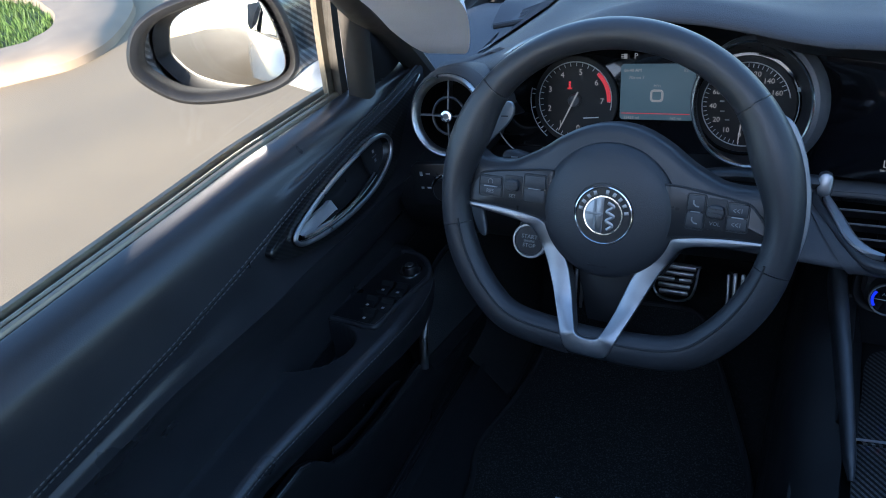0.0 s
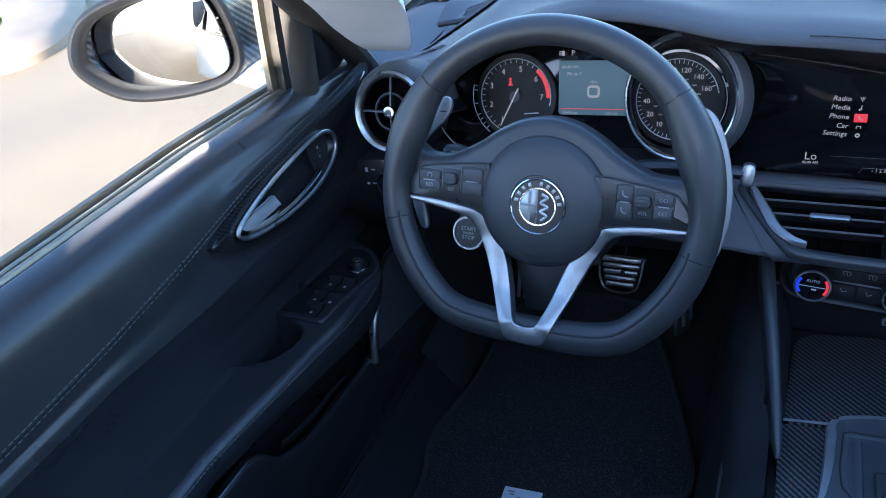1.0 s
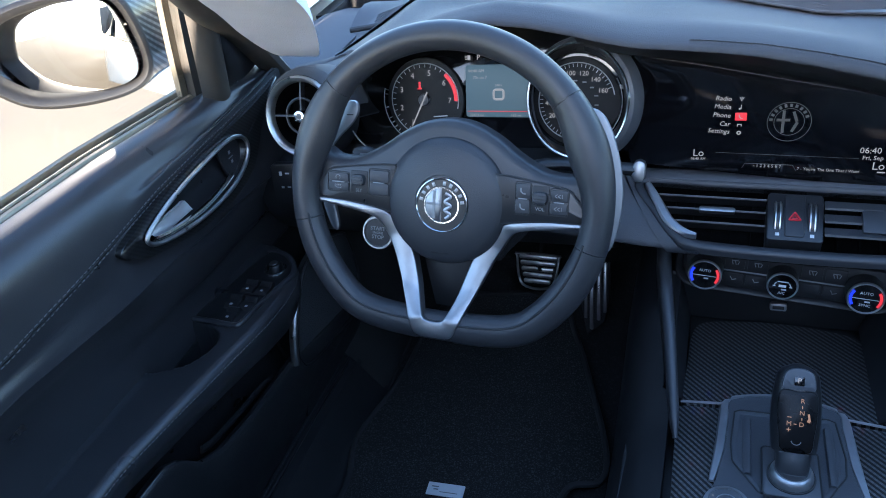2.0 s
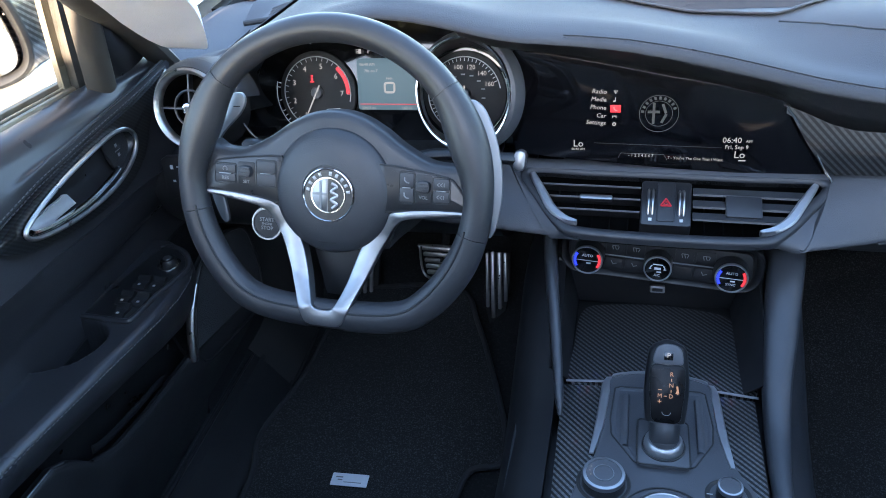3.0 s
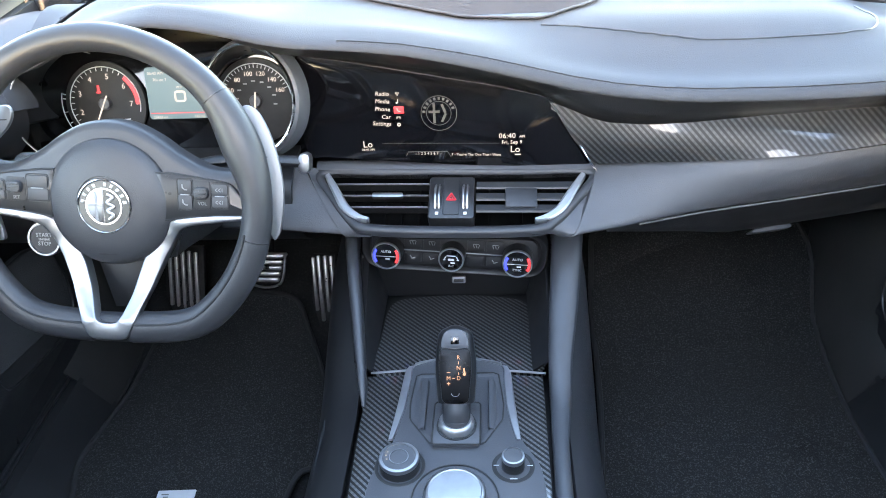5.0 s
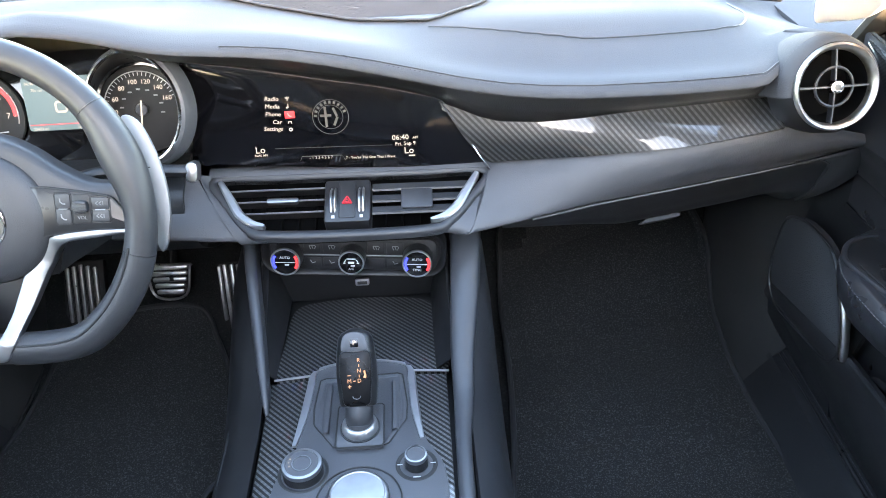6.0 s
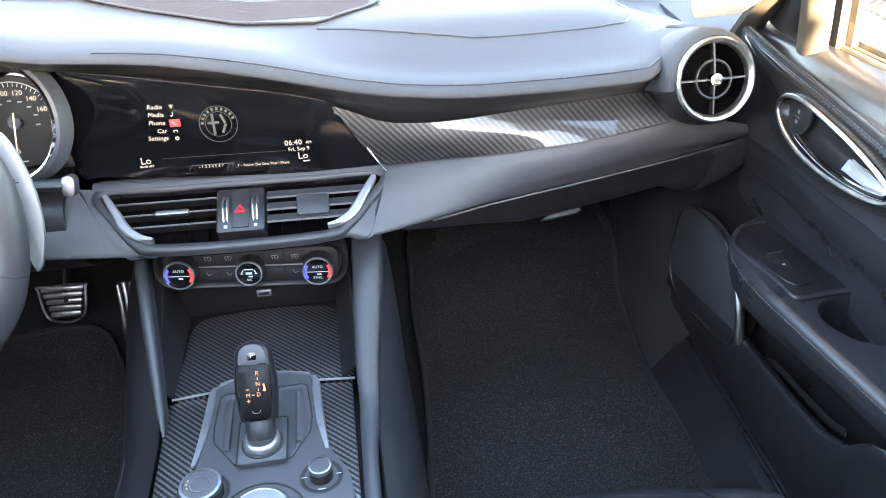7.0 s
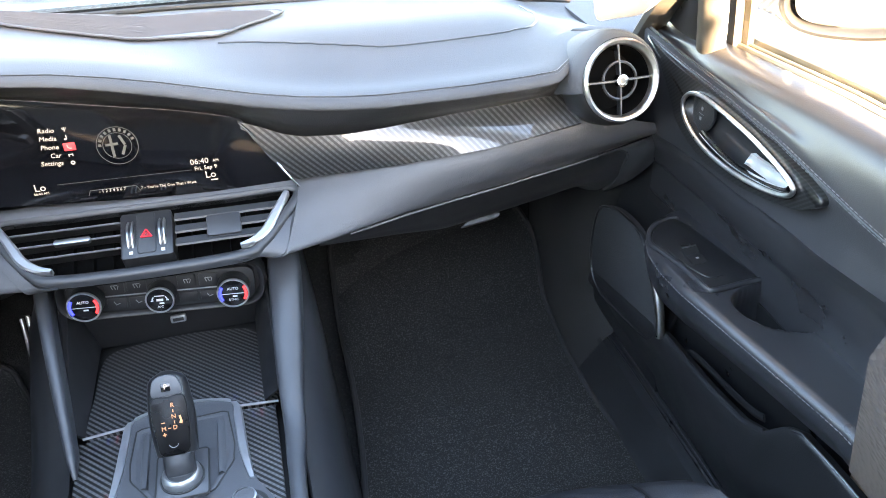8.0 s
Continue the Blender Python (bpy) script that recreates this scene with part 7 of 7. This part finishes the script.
    part("grille_rim", tube([V(0.6865, y, z) for y, z in g], 0.0028, up=V(-1, 0, 0), closed=True, segs=6), HARD, sp)
    part("speaker_blade", sweep([V(0.684, y, z) for y, z in spline([(-0.015, 0.432), (-0.042, 0.405), (-0.062, 0.375), (-0.075, 0.345), (-0.080, 0.330)], 18)], round_profile(0.0055, 0.0070, 12), V(-1, 0, 0)), STEEL, t, "upright satin metal blade")
    part("blade_sill", tube([V(0.686, y, z) for y, z in spline([(0.06, 0.452), (0.02, 0.452), (-0.004, 0.436)], 12)], 0.0026, segs=6), SATINBLK, t)
    part("front_lining", slab([[V(x, y, z) for x, z in ((0.738, 0.62), (0.738, 0.50), (0.730, 0.42), (0.700, 0.25), (0.715, 0.18))] for y in np.linspace(0.175, -0.06, 8)], V(0.006, 0, 0)), HARD, t)
    # window: seals, glass, post and sail panel
    by = np.linspace(-0.025, -1.0, 40)
    part("inner_seal", sweep([V(0.7375, y, BELT(y) + 0.0005) for y in by], round_profile(0.0042, 0.005, 8)), ALUSEAL, t, "rubber window seal")
    part("seal_lip", tube([V(0.7425, y, BELT(y) + 0.0055) for y in by], 0.0022, segs=6), ALUSEAL, t)
    part("outer_seal", sweep([V(0.7555, y, BELT(y) + 0.005) for y in by], round_profile(0.004, 0.0075, 8)), ALUSEAL, t, "bright outer window seal")
    pane = [[V(0.7475 - 0.138 * f - 0.012 * math.sin(math.pi * f) * -1, y, BELT(y) - 0.03 + f * (1.125 - BELT(y) + 0.03)) for f in np.linspace(0, 1, 8)] for y in np.linspace(-0.028, -0.98, 8)]
    gl = part("window_glass", slab(pane, V(0.004, 0, 0)), GLASS, t, "clear raised side window")
    gl.visible_shadow = False
    post = spline([V(0.735, -0.022, 0.756), V(0.724, -0.022, 0.825), V(0.708, -0.024, 0.90), V(0.68, -0.032, 1.0)], 14)
    part("window_channel", sweep(post, [(-0.007, -0.008), (-0.007, 0.006), (0.007, 0.006), (0.007, -0.008)], V(-1, 0, 0.3)), SEALRUB, t, "window channel post")
    part("window_channel_trim", sweep([(p[0] + s * 0.010, p[1] - 0.013, p[2]) for p in post], [(-0.006, -0.004), (-0.006, 0.004), (0.006, 0.004), (0.006, -0.004)], V(-1, 0, 0.3)), ALUSEAL, t, "pale window channel trim")
    sail = []
    for f in np.linspace(0, 1, 9):
        z = 0.755 + 0.20 * f
        y0 = -0.016 - 0.030 * f
        y1 = 0.110 - 0.168 * f
        sail.append([V(0.716 - 0.055 * f - 0.012 * math.sin(math.pi * g), y0 + (y1 - y0) * g, z) for g in np.linspace(0, 1, 7)])
    part("sail_panel", slab(sail, V(0.012, 0, 0)), SATINBLK, t, "black triangular mirror sail panel", sharp=60)
    strip = []
    for f in np.linspace(0, 1, 12):
        y0 = -0.020 - 0.030 * f
        strip.append([V(x - 0.055 * f, y0 + w, 0.750 + 0.205 * f) for x, w in ((0.722, -0.004), (0.708, 0.0), (0.702, 0.008), (0.702, 0.020), (0.706, 0.028), (0.714, 0.031))])
    part("sail_edge", slab(refine(strip, 14), s * 0.003), SEALRUB, t, "brown-black upright strip beside the window", sharp=60)
    return t


for s in (-1, 1):
    door(s)


# ---------------------------------------------------------------- outside mirrors
def side_mirror(s):
    t = thing("side_mirror", (s * 0.86, 0.06, 0.74), "door mirror in carbon-fibre shell with black bezel", "side mirror", "door mirrors")
    m = axes((s * 0.925, -0.030, 0.822), (0.867, -s * 0.498, 0.0), (-s * 0.05, 0.10, 0.99))
    out = [(0.118, -0.004), (0.108, -0.048), (0.070, -0.068), (0.0, -0.070), (-0.065, -0.056), (-0.108, -0.016), (-0.112, 0.018), (-0.085, 0.058), (-0.03, 0.078), (0.06, 0.082), (0.105, 0.062)]
    o = np.array(smooth_outline([(s * -x, y) for x, y in out][::-s], 72))
    o = o[::-1] if s > 0 else o
    rings = [at(m, [(x, y, z) for x, y in q]) for q, z in ((shrink(o, 0.0175), -0.022), (shrink(o, 0.0165), -0.002), (shrink(o, 0.013), 0.005), (shrink(o, 0.006), 0.009), (shrink(o, 0.001), 0.006), (o, 0.0))]
    part("bezel", grid(rings, loop_v=True), POD, t, "black plastic mirror bezel", sharp=60)
    c = o.mean(0)
    cap = [at(m, [(c[0] + (x - c[0]) * k - s * off, c[1] + (y - c[1]) * k, z) for x, y in o]) for k, z, off in ((1.0, 0.001, 0), (1.01, -0.012, 0.006), (0.98, -0.035, 0.028), (0.90, -0.062, 0.052), (0.74, -0.085, 0.066), (0.44, -0.100, 0.066), (0.02, -0.106, 0.066))]
    part("shell", grid(cap, loop_v=True), CARBON_MIRROR, t, "gloss carbon-fibre mirror shell", sharp=60)
    part("mirror_glass", plate(m @ pose(0, 0, -0.008) @ pose(0, 0, 0, 0, s * 13, 0), [tuple(p) for p in shrink(o, 0.0165)], 0.003, 0.0006), MIRROR, t, "mirror glass")
    foot = spline([(s * 0.865, 0.055, 0.765), (s * 0.82, 0.065, 0.748), (s * 0.775, 0.055, 0.755)], 8)
    part("foot", sweep(foot, round_profile(0.045, 0.020, 14)), PAINT, t, "painted mirror foot")
    return t


for s in (-1, 1):
    side_mirror(s)


# ---------------------------------------------------------------- seats
def seat(x, lean, shift, label, base=-0.76, wing=0.11, start=0.60):
    t = thing("front_seat", (x, -0.55, 0.095), label, "car seat", "front seats")
    rows = []
    for f in np.linspace(0, 1, 18):
        y = -0.285 - 0.50 * f + shift
        drop = 0.045 * (1 - min(1, f / 0.16)) ** 2
        z = 0.368 - 0.06 * f
        row = []
        for g in np.linspace(-1, 1, 21):
            b = 0.045 * max(0, abs(g) - 0.62) / 0.38 * min(1, f * 4 + 0.25)
            edge_drop = 0.05 * max(0, abs(g) - 0.92) / 0.08
            row.append((x + g * (0.25 - 0.03 * (1 - f) ** 2), y - 0.02 * (1 - f) * (abs(g) ** 2) * 2, z + b - drop - edge_drop))
        rows.append(row)
    c = part("cushion", slab(rows, (0, 0, -0.12)), SEAT, t, "black leather seat cushion", sharp=60)
    for g in (-0.6, 0.6):
        part("cushion_seam", tube([(x + g * (0.25 - 0.03 * (1 - f) ** 2), -0.285 - 0.5 * f + shift - 0.02 * (1 - f) * g * g * 2, 0.370 - 0.06 * f - 0.045 * (1 - min(1, f / 0.16)) ** 2) for f in np.linspace(0.02, 1, 24)], 0.0022, segs=6), SATINBLK, c)
    part("base", box(pose(x, -0.58 + shift, 0.17), 0.40, 0.40, 0.15, 0.02), HARD, t)
    rows = []
    for f in np.linspace(0, 1, 18):
        y = base - lean * f + shift
        z = 0.34 + 0.60 * f
        w = 0.265 - 0.05 * max(0, f - 0.55) / 0.45
        row = []
        for g in np.linspace(-1, 1, 25):
            b = wing * max(0, abs(g) - start) / (1 - start) * math.sin(math.pi * min(1, 0.15 + f * 0.9))
            row.append((x + g * w, y + b - 0.06 * max(0, abs(g) - 0.93) / 0.07, z))
        rows.append(row)
    part("backrest", slab(rows, (0, -0.10, 0)), SEAT, t, "bolstered black leather backrest", sharp=60)
    part("headrest", box(axes((x, base + 0.047 - lean * 1.15 + shift, 1.03), (1, 0, 0), (0, -0.15, 1)), 0.285, 0.18, 0.09, 0.035), SEAT, t, "padded black leather headrest", sharp=60)
    return t


seat(-0.385, 0.20, 0.0, "black leather driver's sports seat with bolsters")
seat(0.385, 0.06, 0.0, "black leather passenger's sports seat with bolsters", base=-0.74, wing=0.08)
# unseen rear bench, added so its headrests block low sun from behind
bench = thing("rear_bench", (0, -1.5, 0.07), "unseen black leather rear bench, added to block low sun", "car seat")
part("cushion", box(pose(0, -1.55, 0.30), 1.25, 0.48, 0.20, 0.05), SEAT, bench)
part("backrest", box(axes((0, -1.85, 0.66), (1, 0, 0), (0, -0.3, 1)), 1.25, 0.64, 0.16, 0.05), SEAT, bench)
for x in (-0.40, 0.0, 0.40):
    part("headrest", box(axes((x, -1.90, 1.01), (1, 0, 0), (0, -0.1, 1)), 0.30, 0.15, 0.09, 0.03), SEAT, bench)
